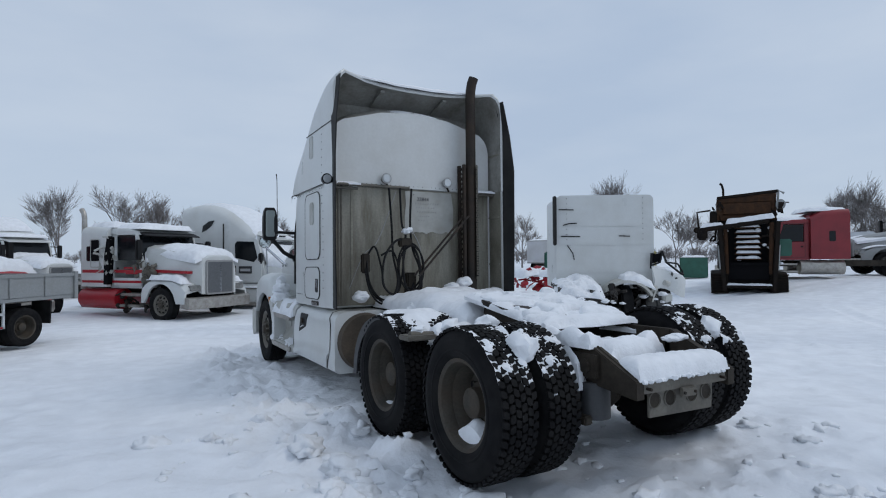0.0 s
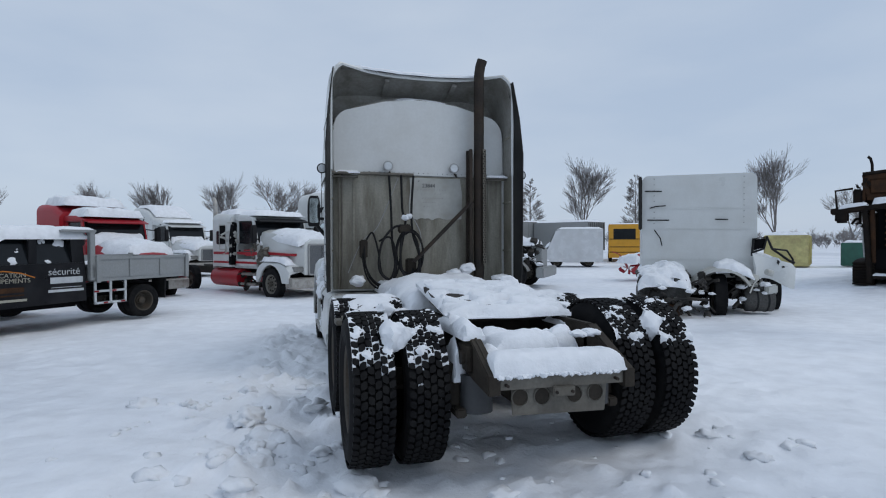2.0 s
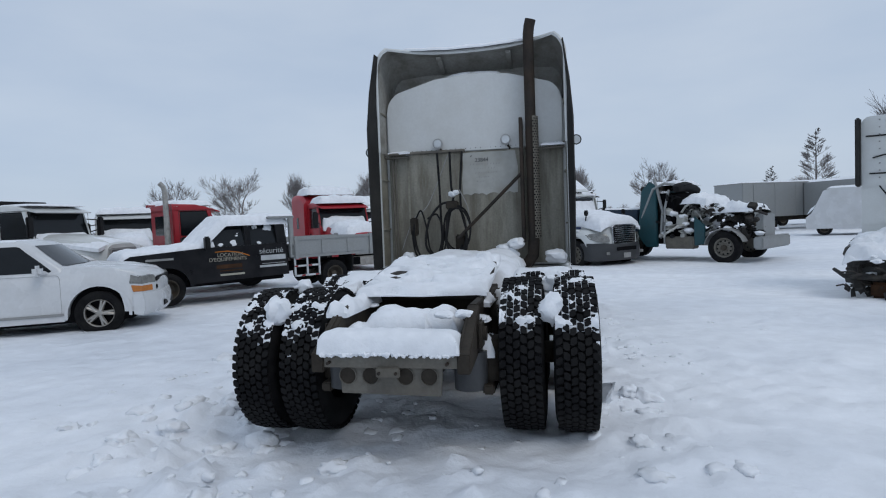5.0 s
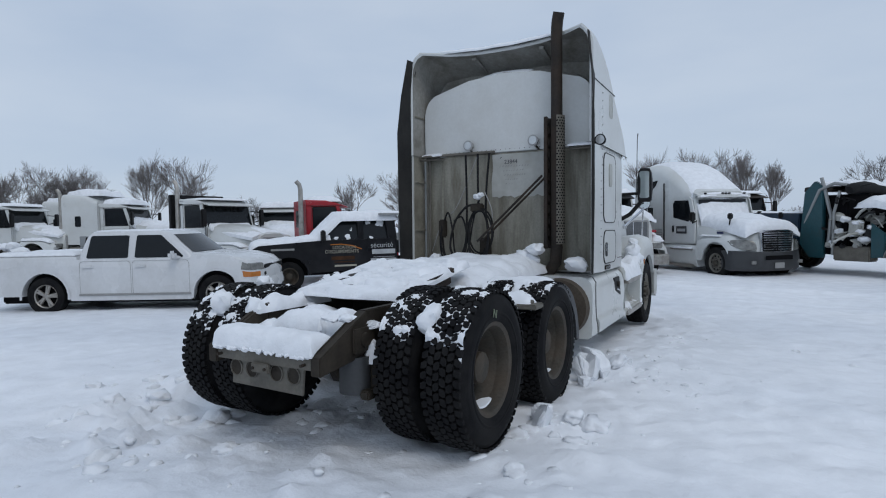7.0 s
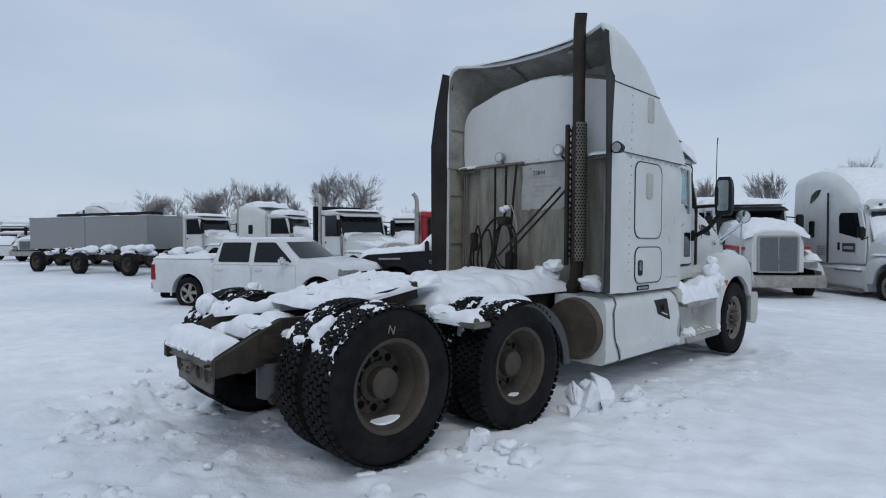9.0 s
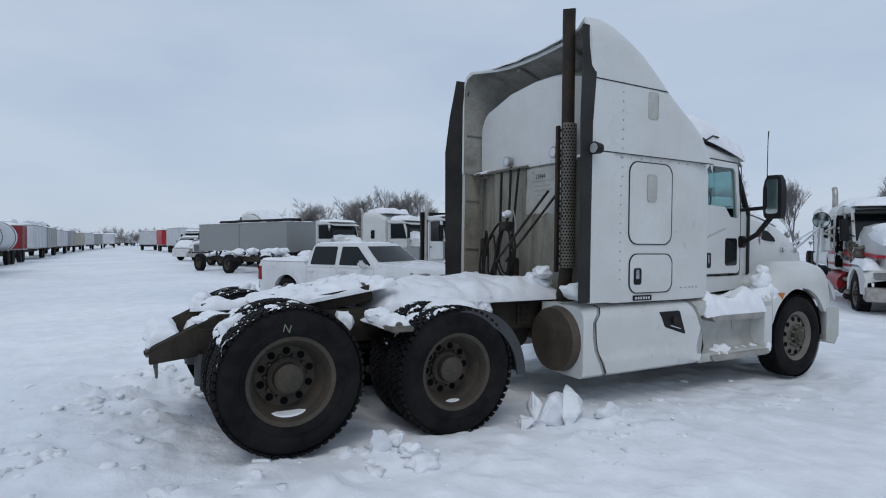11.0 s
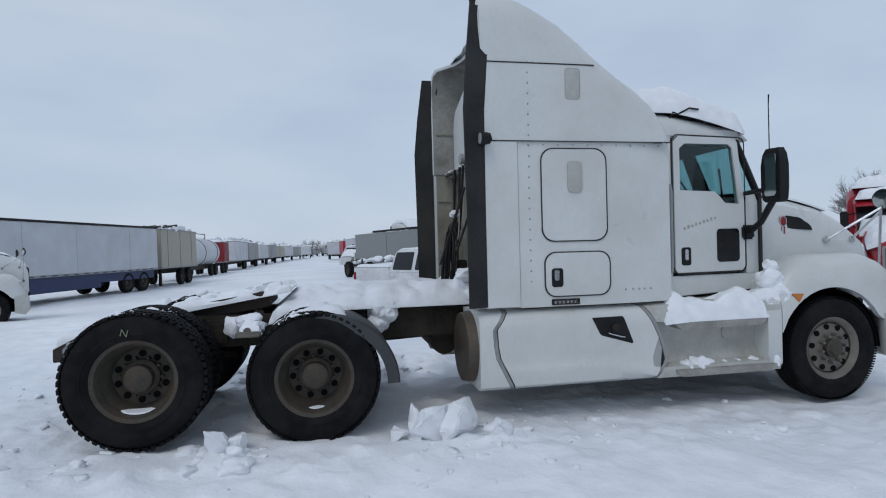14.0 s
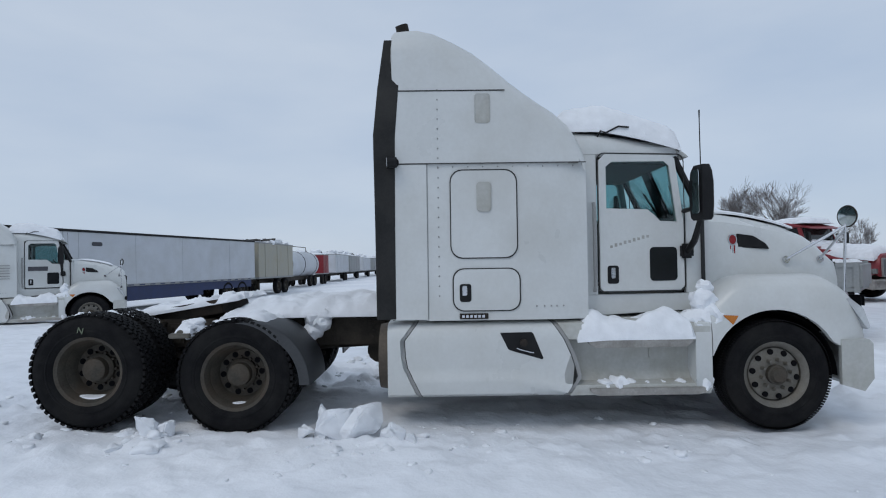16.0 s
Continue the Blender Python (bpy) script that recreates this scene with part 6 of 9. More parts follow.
    prism(bm, [(y1 - 0.16, roof + 0.02), (y1 + 0.12, roof - 0.08), (y1 + 0.11, roof - 0.11), (y1 - 0.18, roof - 0.04)], -0.95, 0.95, "x")
    if not aero:
        part("sun_visor", bm, M_BLACK if sleeper == "flat" else paint, t)
    bm = bmesh.new()
    prism(bm, [(y1 + 0.0, 1.76), (y1 - 0.24, roof - 0.03), (y1 - 0.26, roof - 0.03), (y1 - 0.02, 1.76)], -hw + 0.04, hw - 0.04, "x")
    part("windscreen", bm, M_PANE, t, "dark windscreen")
    for s in (1, -1):
        bm = bmesh.new()
        prism(bm, [(y0 + 0.24, 1.77), (y1 - 0.10, 1.77), (y1 - 0.33, roof - 0.08), (y0 + 0.24, roof - 0.08)], s * (hw - 0.035), s * (hw - 0.025), "x")
        part("side_window", bm, M_PANE, t, "dark side window")
        if not door_open:
            bm = bmesh.new()
            outline(bm, rounded(y0 + 0.18, y1 - 0.06, 1.06, roof - 0.03, 0.06), 0.018, s * hw, "x", s * 0.004)
            part("door_seam", bm, M_SEAL, t)
        bm = bmesh.new()
        box(bm, *sorted((s * (hw + 0.005), s * (hw + 0.02))), y0 + 0.26, y0 + 0.36, 1.5, 1.56, 0.006)
        part("door_handle", bm, M_BLACK, t)
        bm = bmesh.new()
        box(bm, *sorted((s * 1.13, s * 1.33)), y1 + 0.12, y1 + 0.22, 1.78, 2.36, 0.03)
        tube(bm, [(s * 0.98, y1, 1.9), (s * 1.2, y1 + 0.18, 1.98)], 0.018, 6)
        tube(bm, [(s * 0.98, y1 - 0.1, 2.3), (s * 1.2, y1 + 0.18, 2.26)], 0.018, 6)
        part("mirror", bm, M_BLACK, t)
        # side tank and steps
        bm = bmesh.new()
        if sleeper == "high":
            loft(bm, [[(s * x, y, z) for x, z in ((0.6, 0.98), (1.1, 0.98), (1.2, 0.85), (1.2, 0.40), (1.12, 0.28), (0.6, 0.28))] for y in (-length + 0.6, -0.72)])
            part("side_skirt", bm, paint, t)
        else:
            tube(bm, [(s * 0.88, -3.6, 0.62), (s * 0.88, -1.9, 0.62)], 0.31, 22)
            part("fuel_tank", bm, tank, t)
            bm = bmesh.new()
            box(bm, *sorted((s * 0.6, s * 1.12)), -1.8, -0.9, 0.40, 0.48, 0.02)
            box(bm, *sorted((s * 0.6, s * 1.08)), -1.8, -0.9, 0.72, 0.80, 0.02)
            part("steps", bm, M_ALU, t)
    # sleeper
    if sleeper:
        prof = {"high": ((y0, 3.0), (y0 - 0.5, 3.36), (y0 - 1.1, 3.52), (y0 - 1.9, 3.55)), "flat": ((y0, 2.78), (y0 - 0.9, 2.82), (y0 - 1.2, 2.82)), "mid": ((y0, 2.85), (y0 - 0.5, 3.1), (y0 - 1.2, 3.15), (y0 - 1.5, 3.15))}[sleeper]
        bm = bmesh.new()
        loft(bm, [[(x, y, z) for x, z in sec(hw + 0.14, 0.98, h, 0.25, 4)] for y, h in prof])
        part("sleeper", bm, paint, t)
        if sleeper == "high":
            bm = bmesh.new()
            loft(bm, [[(x, y, z) for x, z in sec(w, 2.60, h, 0.2, 4)] for y, h, w in ((y0 - 0.02, 3.02, hw + 0.13), (y0 + 0.5, 2.86, hw + 0.02), (y0 + 0.9, 2.72, hw - 0.05))])
            part("roof_deflector", bm, paint, t)
        for s in (1, -1):
            bm = bmesh.new()
            prism(bm, rounded(y0 - 0.95, y0 - 0.70, 1.75, 2.2, 0.05), s * (hw + 0.14), s * (hw + 0.15), "x")
            part("sleeper_window", bm, M_PANE, t)
            if sleeper == "high":
                bm = bmesh.new()
                prism(bm, [(y0 - 1.25, 2.55), (y0 - 0.85, 2.95), (y0 - 0.75, 3.02), (y0 - 0.78, 2.9), (y0 - 0.95, 2.68)], s * (hw + 0.13), s * (hw + 0.15), "x")
                part("upper_window", bm, M_PANE, t)
                bm = bmesh.new()
                box(bm, *sorted((s * (hw + 0.02), s * (hw + 0.15))), y0 - 2.05, y0 - 1.88, 1.0, 3.3, 0.01)
                part("edge_flap", bm, M_FLAP, t)
        back = prof[-1][0]
    else:
        back = y0
    for i in range(stacks):
        s = (1, -1)[i]
        bm = bmesh.new()
        yb = back - 0.15
        tube(bm, [(s * 0.95, yb, 0.9), (s * 0.95, yb, 3.1), (s * 0.95, yb - 0.04, 3.25), (s * 0.95, yb - 0.14, 3.36)], [0.10, 0.075, 0.075, 0.075], 14)
        part("exhaust_pipe", bm, M_ALU if sleeper != "high" else M_SOOT, t)
    # frame and rear axles
    bm = bmesh.new()
    for s in (1, -1):
        box(bm, *sorted((s * 0.38, s * 0.46)), -length - 1.9, 0.9, 0.66, 0.92, 0.01)
    part("frame", bm, M_FRAME, t)
    for ax in (-length, -length - 1.32):
        for s in (1, -1):
            wheel(t, s * 1.05, ax, 0.5, "steel", s)
    # stripes
    for z, h, mt in stripes or ():
        for s in (1, -1):
            bm = bmesh.new()
            box(bm, *sorted((s * (hw + 0.001), s * (hw + 0.006))), y0 + 0.01, y1, z, z + h)
            part("stripe", bm, mt, t, "red stripe")
            if sleeper:
                bm = bmesh.new()
                box(bm, *sorted((s * (hw + 0.141), s * (hw + 0.147))), y0 - 1.15, y0 - 0.02, z, z + h)
                part("stripe", bm, mt, t, "red stripe")
            if z > 1.2:
                bm = bmesh.new()
                prism(bm, [(y1, z + 0.02), (0.75, z - 0.02), (0.75, z + h - 0.04), (y1, z + h + 0.02)], s * 0.70, s * 0.893, "x")
                part("stripe", bm, mt, t, "red stripe")
    # snow
    if snow:
        bm = bmesh.new()
        top = {"high": 3.53, "flat": 2.80, "mid": 3.12, None: 2.70}[sleeper]
        bk = back if sleeper else y0
        drift(bm, -hw, hw, bk + 0.05, y0 + (0.1 if sleeper else 0.2), lambda x, y: top - (0.5 * max(0, (y - y0 + 0.9)) ** 1.5 if sleeper == "high" else 0.03), snow * 1.1, seed=len(bpy.data.objects) % 17, step=0.14, rough=0.3, edge=0.3)
        drift(bm, -hw + 0.03, hw - 0.03, y0 + 0.05, y1 - 0.1, lambda x, y: roof + (0.12 if sleeper != "high" else 0.14), snow, seed=3, step=0.14, rough=0.3, edge=0.25)
        part("roof_snow", bm, M_SNOW, t, "thick snow on the roof")
        bm = bmesh.new()
        drift(bm, -0.80, 0.80, y1 - 0.02, 0.95, lambda x, y: zt - 0.06 - 0.14 * max(0, y + 0.3) - 0.25 * x * x, snow, seed=5, step=0.12, rough=0.35, edge=0.3, bottom=0.1)
        drift(bm, -0.9, 0.9, y1 - 0.16, y1 + 0.1, lambda x, y: 1.80 - 0.6 * (y - y1), snow * 1.2, seed=6, step=0.08, rough=0.4, edge=0.1, bottom=0.1)
        if aero:
            drift(bm, -0.86, 0.86, y1 - 0.20, y1 + 0.25, lambda x, y: 2.22 - 1.25 * (y - y1 + 0.20), 0.10, seed=8, step=0.06, rough=0.6, edge=0.16, bottom=0.12)
        part("hood_snow", bm, M_SNOW, t, "snow on the hood")
        bm = bmesh.new()
        for s in (1, -1):
            drift(bm, *sorted((s * 0.78, s * 1.14)), -0.6, 0.8, lambda x, y: 1.22 - 0.3 * max(0, (y - 0.3)) ** 1.5, snow * 0.8, seed=7 + s, step=0.1, rough=0.4, edge=0.12)
        part("fender_snow", bm, M_SNOW, t)
    return t


def aero_truck(name, m, label, paint):
    """A rounded highway tractor with a raised roof: front axle at y = 0, nose to +y."""
    t = thing(name, m, label, "truck", "parked tractors")

    def rake(x, y, z):
        return (x, y + 0.20 * max(0, 2.62 - z) + (0.10 * (1 - (x / 1.0) ** 2)), z) if y > -1.3 else (x, y, z)

    roofline = ((-4.20, 3.62, 1.20), (-3.6, 3.70, 1.21), (-3.1, 3.68, 1.20), (-2.7, 3.58, 1.18), (-2.3, 3.39, 1.15), (-1.9, 3.12, 1.11), (-1.5, 2.86, 1.06), (-1.22, 2.66, 1.0))
    bm = bmesh.new()
    loft(bm, [[rake(x * (1 - 0.03 * max(0, z - 2.2)), y, z) for x, z in sec(w, 0.98, h, 0.34, 6)] for y, h, w in roofline])
    body = part("cab_and_sleeper", bm, paint, t)
    bm = bmesh.new()
    loft(bm, [[(x, -1.27 + 0.20 * (2.62 - z) + 0.10 * (1 - x * x) + 0.09, z) for x in (-0.88, -0.6, -0.3, 0, 0.3, 0.6, 0.88)] for z in (1.80, 2.1, 2.40)], False, False)
    part("windscreen", bm, M_PANE, t, "dark windscreen")
    bm = bmesh.new()
    loft(bm, [[(x, -1.30 + d + 0.10 * (1 - x * x), z) for x in (-0.98, -0.6, -0.2, 0.2, 0.6, 0.98)] for d, z in ((0.02, 2.62), (0.27, 2.55), (0.28, 2.46), (0.20, 2.44), (0.06, 2.50))])
    visor = part("sun_visor", bm, paint, t)
    for x in (-0.72, -0.12, 0.0, 0.12, 0.72):
        bm = bmesh.new()
        box(bm, x - 0.035, x + 0.035, -0.98 - 0.10 * x * x, -0.90 - 0.10 * x * x, 2.56, 2.61, 0.012)
        part("marker_lamp", bm, M_BLACK, visor)
    # hood with the fenders drawn out of its sides
    bm = bmesh.new()
    rings = []
    for y, z, w, lo in ((-1.05, 1.82, 1.02, 1.0), (-0.5, 1.78, 1.00, 1.02), (0.1, 1.68, 0.94, 1.0), (0.55, 1.57, 0.86, 0.92), (0.85, 1.46, 0.76, 0.80), (1.02, 1.33, 0.62, 0.70)):
        rings.append([(-w, y, lo), (-w, y, 1.15), (-w * 0.95, y, z - 0.30), (-w * 0.80, y, z - 0.10), (-w * 0.5, y, z - 0.02), (0, y, z), (w * 0.5, y, z - 0.02), (w * 0.80, y, z - 0.10), (w * 0.95, y, z - 0.30), (w, y, 1.15), (w, y, lo)])
    loft(bm, rings)
    hood = part("hood", bm, paint, t)
    bm = bmesh.new()
    box(bm, -0.7, 0.7, -0.9, 0.9, 0.40, 1.0, 0.05)
    part("underbody", bm, M_DARK, t)
    for s in (1, -1):
        bm = bmesh.new()
        rows = []
        for i in range(21):
            y = -0.85 + i * 1.72 / 20
            top = 1.27 - 0.30 * max(0, (y - 0.25) / 0.62) ** 2 - 0.10 * max(0, (-0.4 - y) / 0.45) ** 2
            d = 0.59 ** 2 - y ** 2
            lo = min(0.5 + math.sqrt(d) if d > 0 else 0.52, top - 0.06)
            out = 1.17 - 0.22 * max(0, (y - 0.45) / 0.42) ** 2
            rows.append([(s * 0.66, y, top + 0.10), (s * (out - 0.20), y, top + 0.02), (s * (out - 0.06), y, top - 0.08), (s * out, y, max(top - 0.22, lo + 0.02)), (s * out, y, lo), (s * (out - 0.06), y, lo), (s * (out - 0.10), y, top - 0.16), (s * 0.66, y, top - 0.05)])
        loft(bm, rows)
        part("front_fender", bm, paint, hood)
        w = wheel(t, s * 1.03, 0, 0.47, "plain", s, 0.97)
        bm = bmesh.new()
        loft(bm, [[(s * 0.64, 1.06, 0.90), (s * 0.66, 1.05, 1.02), (s * 0.68, 0.98, 1.12)], [(s * 0.84, 0.98, 0.88), (s * 0.86, 0.95, 1.06), (s * 0.87, 0.86, 1.17)], [(s * 1.00, 0.84, 0.90), (s * 1.03, 0.74, 1.08), (s * 1.03, 0.62, 1.17)], [(s * 1.12, 0.62, 1.00), (s * 1.13, 0.52, 1.10), (s * 1.13, 0.46, 1.13)]], False, False)
        part("headlamp", bm, M_HEADLAMP, t)
        # hood mirror, door mirror
        bm = bmesh.new()
        tube(bm, [(s * 0.80, 0.20, 1.46), (s * 0.88, 0.26, 1.62), (s * 0.88, 0.30, 1.82)], 0.022, 6)
        box(bm, *sorted((s * 0.80, s * 0.96)), 0.24, 0.34, 1.76, 1.94, 0.03)
        part("hood_mirror", bm, M_BLACK, t)
        bm = bmesh.new()
        box(bm, *sorted((s * 1.14, s * 1.34)), -0.98, -0.86, 1.70, 2.00, 0.04)
        tube(bm, [(s * 1.0, -1.05, 1.72), (s * 1.22, -0.93, 1.66), (s * 1.24, -0.92, 1.80)], 0.025, 6)
        part("mirror", bm, M_BLACK, t)
        # door
        bm = bmesh.new()
        pts = [(-2.18, 1.02), (-1.02, 1.02), (-1.00, 1.82), (-1.16, 2.40), (-1.28, 2.50), (-2.18, 2.50)]
        loft(bm, [[(s * (1.075 + 0.045 * min(1, max(0, -y - 1.0) / 1.2) + k) , y, z) for y, z in pts] for k in (-0.03, 0.012)])
        door = part("door", bm, paint, t)
        bm = bmesh.new()
        loft(bm, [[(s * (1.075 + 0.045 * min(1, max(0, -y - 1.0) / 1.2) + k), y, z) for y, z in ((-2.02, 1.84), (-1.30, 1.70), (-1.16, 1.84), (-1.30, 2.38), (-1.95, 2.40), (-2.04, 2.3))] for k in (0.0, 0.018)])
        part("side_window", bm, M_PANE, door, "dark side window")
        bm = bmesh.new()
        box(bm, *sorted((s * 1.12, s * 1.150)), -2.08, -1.99, 1.36, 1.58, 0.012)
        part("door_handle", bm, M_BLACK, door)
        bars(t, "door_sign", [(-1.88, -1.36, 1.32, 0.24)], M_BUMPER, s * 1.125, s)
        bars(t, "door_sign_bar", [(-1.82, -1.42, 1.39, 0.09)], M_LAMP, s * 1.129, s)
        bars(t, "hood_bar", [(-0.12, 0.16, 1.33, 0.07)], M_NAVY, s * 1.0, s)
        bars(t, "vent_bar", [(-2.95, -2.55, 1.20 + 0.06 * i, 0.025) for i in range(5)], M_GREY, s * 1.20, s)
        bm = bmesh.new()
        prism(bm, rounded(-3.35, -3.08, 1.70, 2.20, 0.05), s * 1.19, s * 1.215, "x")
        part("sleeper_window", bm, M_PANE, t)
        bm = bmesh.new()
        prism(bm, [(-3.35, 2.72), (-3.30, 2.95), (-3.05, 3.10), (-2.85, 3.12), (-2.95, 2.95), (-3.15, 2.80)], s * 1.15, s * 1.19, "x")
        part("upper_window", bm, M_PANE, t)
        bm = bmesh.new()
        box(bm, *sorted((s * 1.165, s * 1.212)), -2.46, -2.44, 1.0, 3.0)
        part("panel_seam", bm, M_SEAL, t)
        bm = bmesh.new()
        loft(bm, [[(s * x, y, z) for x, z in ((0.6, 0.96), (1.10, 0.96), (1.19, 0.86), (1.20, 0.55), (1.12, 0.30), (0.6, 0.30))] for y in (-4.3, -0.80)])
        skirt = part("side_skirt", bm, paint, t)
        bm = bmesh.new()
        box(bm, *sorted((s * 1.05, s * 1.24)), -2.9, -0.95, 0.26, 0.36, 0.03)
        box(bm, *sorted((s * 1.06, s * 1.23)), -2.1, -0.95, 0.80, 0.86, 0.02)
        part("step", bm, M_ALU, skirt)
        bm = bmesh.new()
        box(bm, *sorted((s * 0.70, s * 0.86)), 1.09, 1.12, 0.48, 0.58, 0.01)
        part("fog_lamp", bm, M_HEADLAMP, t)
        bm = bmesh.new()
        box(bm, *sorted((s * 0.38, s * 0.46)), -7.0, 0.9, 0.66, 0.92, 0.01)
        part("frame_rail", bm, M_FRAME, t)
        for ax in (-4.9, -6.2):
            wheel(t, s * 1.05, ax, 0.47, "steel", s)
    bm = bmesh.new()
    prism(bm, [(-0.50, 0.80), (-0.56, 1.38), (-0.40, 1.44), (0.40, 1.44), (0.56, 1.38), (0.50, 0.80)], 0.98, 1.09, "y", 0.012)
    g = part("grille", bm, M_CHROME, t, "upright slatted radiator grille")
    bm = bmesh.new()
    prism(bm, [(-0.455, 0.84), (-0.51, 1.36), (-0.38, 1.40), (0.38, 1.40), (0.51, 1.36), (0.455, 0.84)], 1.09, 1.096, "y")
    part("grille_mesh", bm, M_DARK, g)
    for i in range(8):
        z = 0.875 + i * 0.066
        for s in (1, -1):
            bm = bmesh.new()
            box(bm, *sorted((s * 0.012, s * (0.45 + 0.05 * (z - 0.84)))), 1.094, 1.118, z, z + 0.034, 0.006)
            part("grille_bar", bm, M_CHROME, g)
    bm = bmesh.new()
    rings = []
    for x in (-1.16, -1.12, -1.0, -0.7, -0.35, 0, 0.35, 0.7, 1.0, 1.12, 1.16):
        f = 1.17 - 0.50 * (abs(x) / 1.16) ** 3
        hi = 0.80 + 0.06 * (abs(x) / 1.16)
        rings.append([(x, f - 0.40, 0.34), (x, f - 0.06, 0.28), (x, f, 0.36), (x, f + 0.01, 0.60), (x, f - 0.03, hi), (x, f - 0.40, hi)])
    loft(bm, rings)
    bmp = part("bumper", bm, M_BUMPER, t, "dark grey plastic bumper")
    bm = bmesh.new()
    box(bm, -0.45, 0.45, 1.165, 1.19, 0.60, 0.72, 0.01)
    part("air_intake", bm, M_DARK, bmp)
    bm = bmesh.new()
    box(bm, -0.16, 0.16, 1.18, 1.20, 0.36, 0.52, 0.005)
    part("number_plate", bm, M_GREY, bmp)

    def top(y):
        for (ya, za, _), (yb, zb, _) in zip(roofline, roofline[1:]):
            if y <= yb:
                return za + (zb - za) * (y - ya) / (yb - ya)
        return roofline[-1][1]

    bm = bmesh.new()
    drift(bm, -1.02, 1.02, -4.05, -1.22, lambda x, y: top(y) - 0.05 - 0.20 * x ** 4, 0.17, 4, 0.07, 0.12, 0.40, 0.05)
    drift(bm, -0.9, 0.9, -1.18, -0.94, lambda x, y: 2.60 - 0.25 * (y + 1.18) - 0.08 * x * x, 0.05, 5, 0.05, 0.3, 0.10)
    part("roof_snow", bm, M_SNOW, t, "thick smooth snow over the raised roof")
    bm = bmesh.new()

    def nose(x, y):
        if y < -0.92:
            return 1.90 - 2.6 * (y + 0.92) - 0.20 * x * x
        return 1.84 - 0.10 * (y + 0.92) - 0.12 * max(0, y) - 0.26 * abs(x) ** 3

    drift(bm, -0.92, 0.92, -1.14, 0.94, nose, 0.16, 6, 0.05, 0.22, 0.20, 0.12)
    part("hood_snow", bm, M_SNOW, t, "smooth snow over windscreen and hood")
    bm = bmesh.new()
    for s in (1, -1):
        drift(bm, *sorted((s * 0.92, s * 1.10)), -0.78, 0.1, lambda x, y: 1.27, 0.03, 7 + s, 0.06, 0.5, 0.08)
        drift(bm, *sorted((s * 1.06, s * 1.22)), -2.0, -1.0, lambda x, y: 0.86, 0.05, 9 + s, 0.06, 0.5, 0.06)
    part("fender_snow", bm, M_SNOW, t)
    return t


# white truck with red stripes
ws = conv_truck("damaged_truck", at(-1.17, 15.23, -144.6, -0.10), "damaged white tractor with red stripes, doorless, snow on top", M_WHITE, "flat", M_RED, 0.17, ((1.40, 0.09, M_RED), (1.10, 0.07, M_RED)), True, 1, True, 5.2, hood=1.2)
bars(ws, "lettering_bar", [(-1.75, -1.20, 1.52, 0.05), (-1.70, -1.25, 1.44, 0.05), (-1.66, -1.15, 1.36, 0.04)], M_RED, 1.0, 1)
bm = bmesh.new()
for i in range(16):
    a = random.uniform(0, 6.28)
    box(bm, -0.1, 0.1, -0.08, 0.08, -0.05, 0.05, 0.02, 1, pose(0.93 + random.uniform(-0.03, 0.06), -0.75 + random.uniform(-0.25, 0.25), 1.35 + random.uniform(-0.25, 0.25), random.uniform(0, 360), random.uniform(0, 360), 0))
part("torn_panel", bm, M_PLATE, ws, "torn grey sheet metal")["kind"] = "stuff"
bm = bmesh.new()
box(bm, 0.96, 1.02, -2.42, -2.28, 1.0, 2.4, 0.01)
part("crumpled_edge", bm, M_PLATE, ws)
# solid dark panel, its colour stands in for shade in the torn gap
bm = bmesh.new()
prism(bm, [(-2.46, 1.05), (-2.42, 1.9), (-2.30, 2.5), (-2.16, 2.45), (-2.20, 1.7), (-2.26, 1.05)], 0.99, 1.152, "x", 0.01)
part("torn_gap", bm, M_DARK, ws, "dark panel standing in for the shaded torn gap behind the door")
for s in (1, -1):
    bm = bmesh.new()
    outline(bm, rounded(-3.05, -2.62, 1.55, 2.42, 0.05), 0.035, s * 1.142, "x", s * 0.02)
    part("window_surround", bm, M_WHITE_DIRTY, ws)
    bm = bmesh.new()
    prism(bm, rounded(-3.02, -2.65, 1.75, 2.39, 0.04), s * 1.14, s * 1.152, "x")
    part("sleeper_window", bm, M_DARK, ws)
junk(ws, "torn_panel_piece", M_WHITE_DIRTY, 22, 1.0, 1.12, -2.55, -2.1, 1.0, 2.45, 91, 0.16, label="torn white sheet metal")
junk(ws, "torn_panel_piece", M_PLATE, 12, 0.9, 1.05, -1.2, -0.6, 1.1, 1.7, 92, 0.16, label="torn grey sheet metal")
junk(ws, "loose_pipe", M_SOOT, 16, 0.7, 1.1, -1.9, -0.7, 0.3, 0.75, 93, 0.16)
fl = aero_truck("highway_truck", at(2.47, 16.15, -137.8, -0.12), "silver-white sleeper tractor with slatted grille, thick snow on roof and hood", M_WHITE)
# a tractor of the same model beside the long trailer
pb = copy_thing(truck, pose(-7.75, -12.6, -0.10, 0, 0, 30))
pb.name = "white_tractor"
tagged(pb, "white fairing tractor parked beside a long trailer", "truck", "parked tractors")
for o in list(pb.children_recursive):
    if o.name.startswith(("marker_stroke", "tread_snow", "chalk_mark", "snow_slab", "air_hose")):
        bpy.data.objects.remove(o)
bars(pb, "door_bar", [(4.70, 5.15, 1.60, 0.12)], M_INK, 1.075, 1)
bars(pb, "small_bar", [(4.0, 4.32, 1.40 + 0.07 * i, 0.02) for i in range(6)], M_GREY, 1.146, 1)

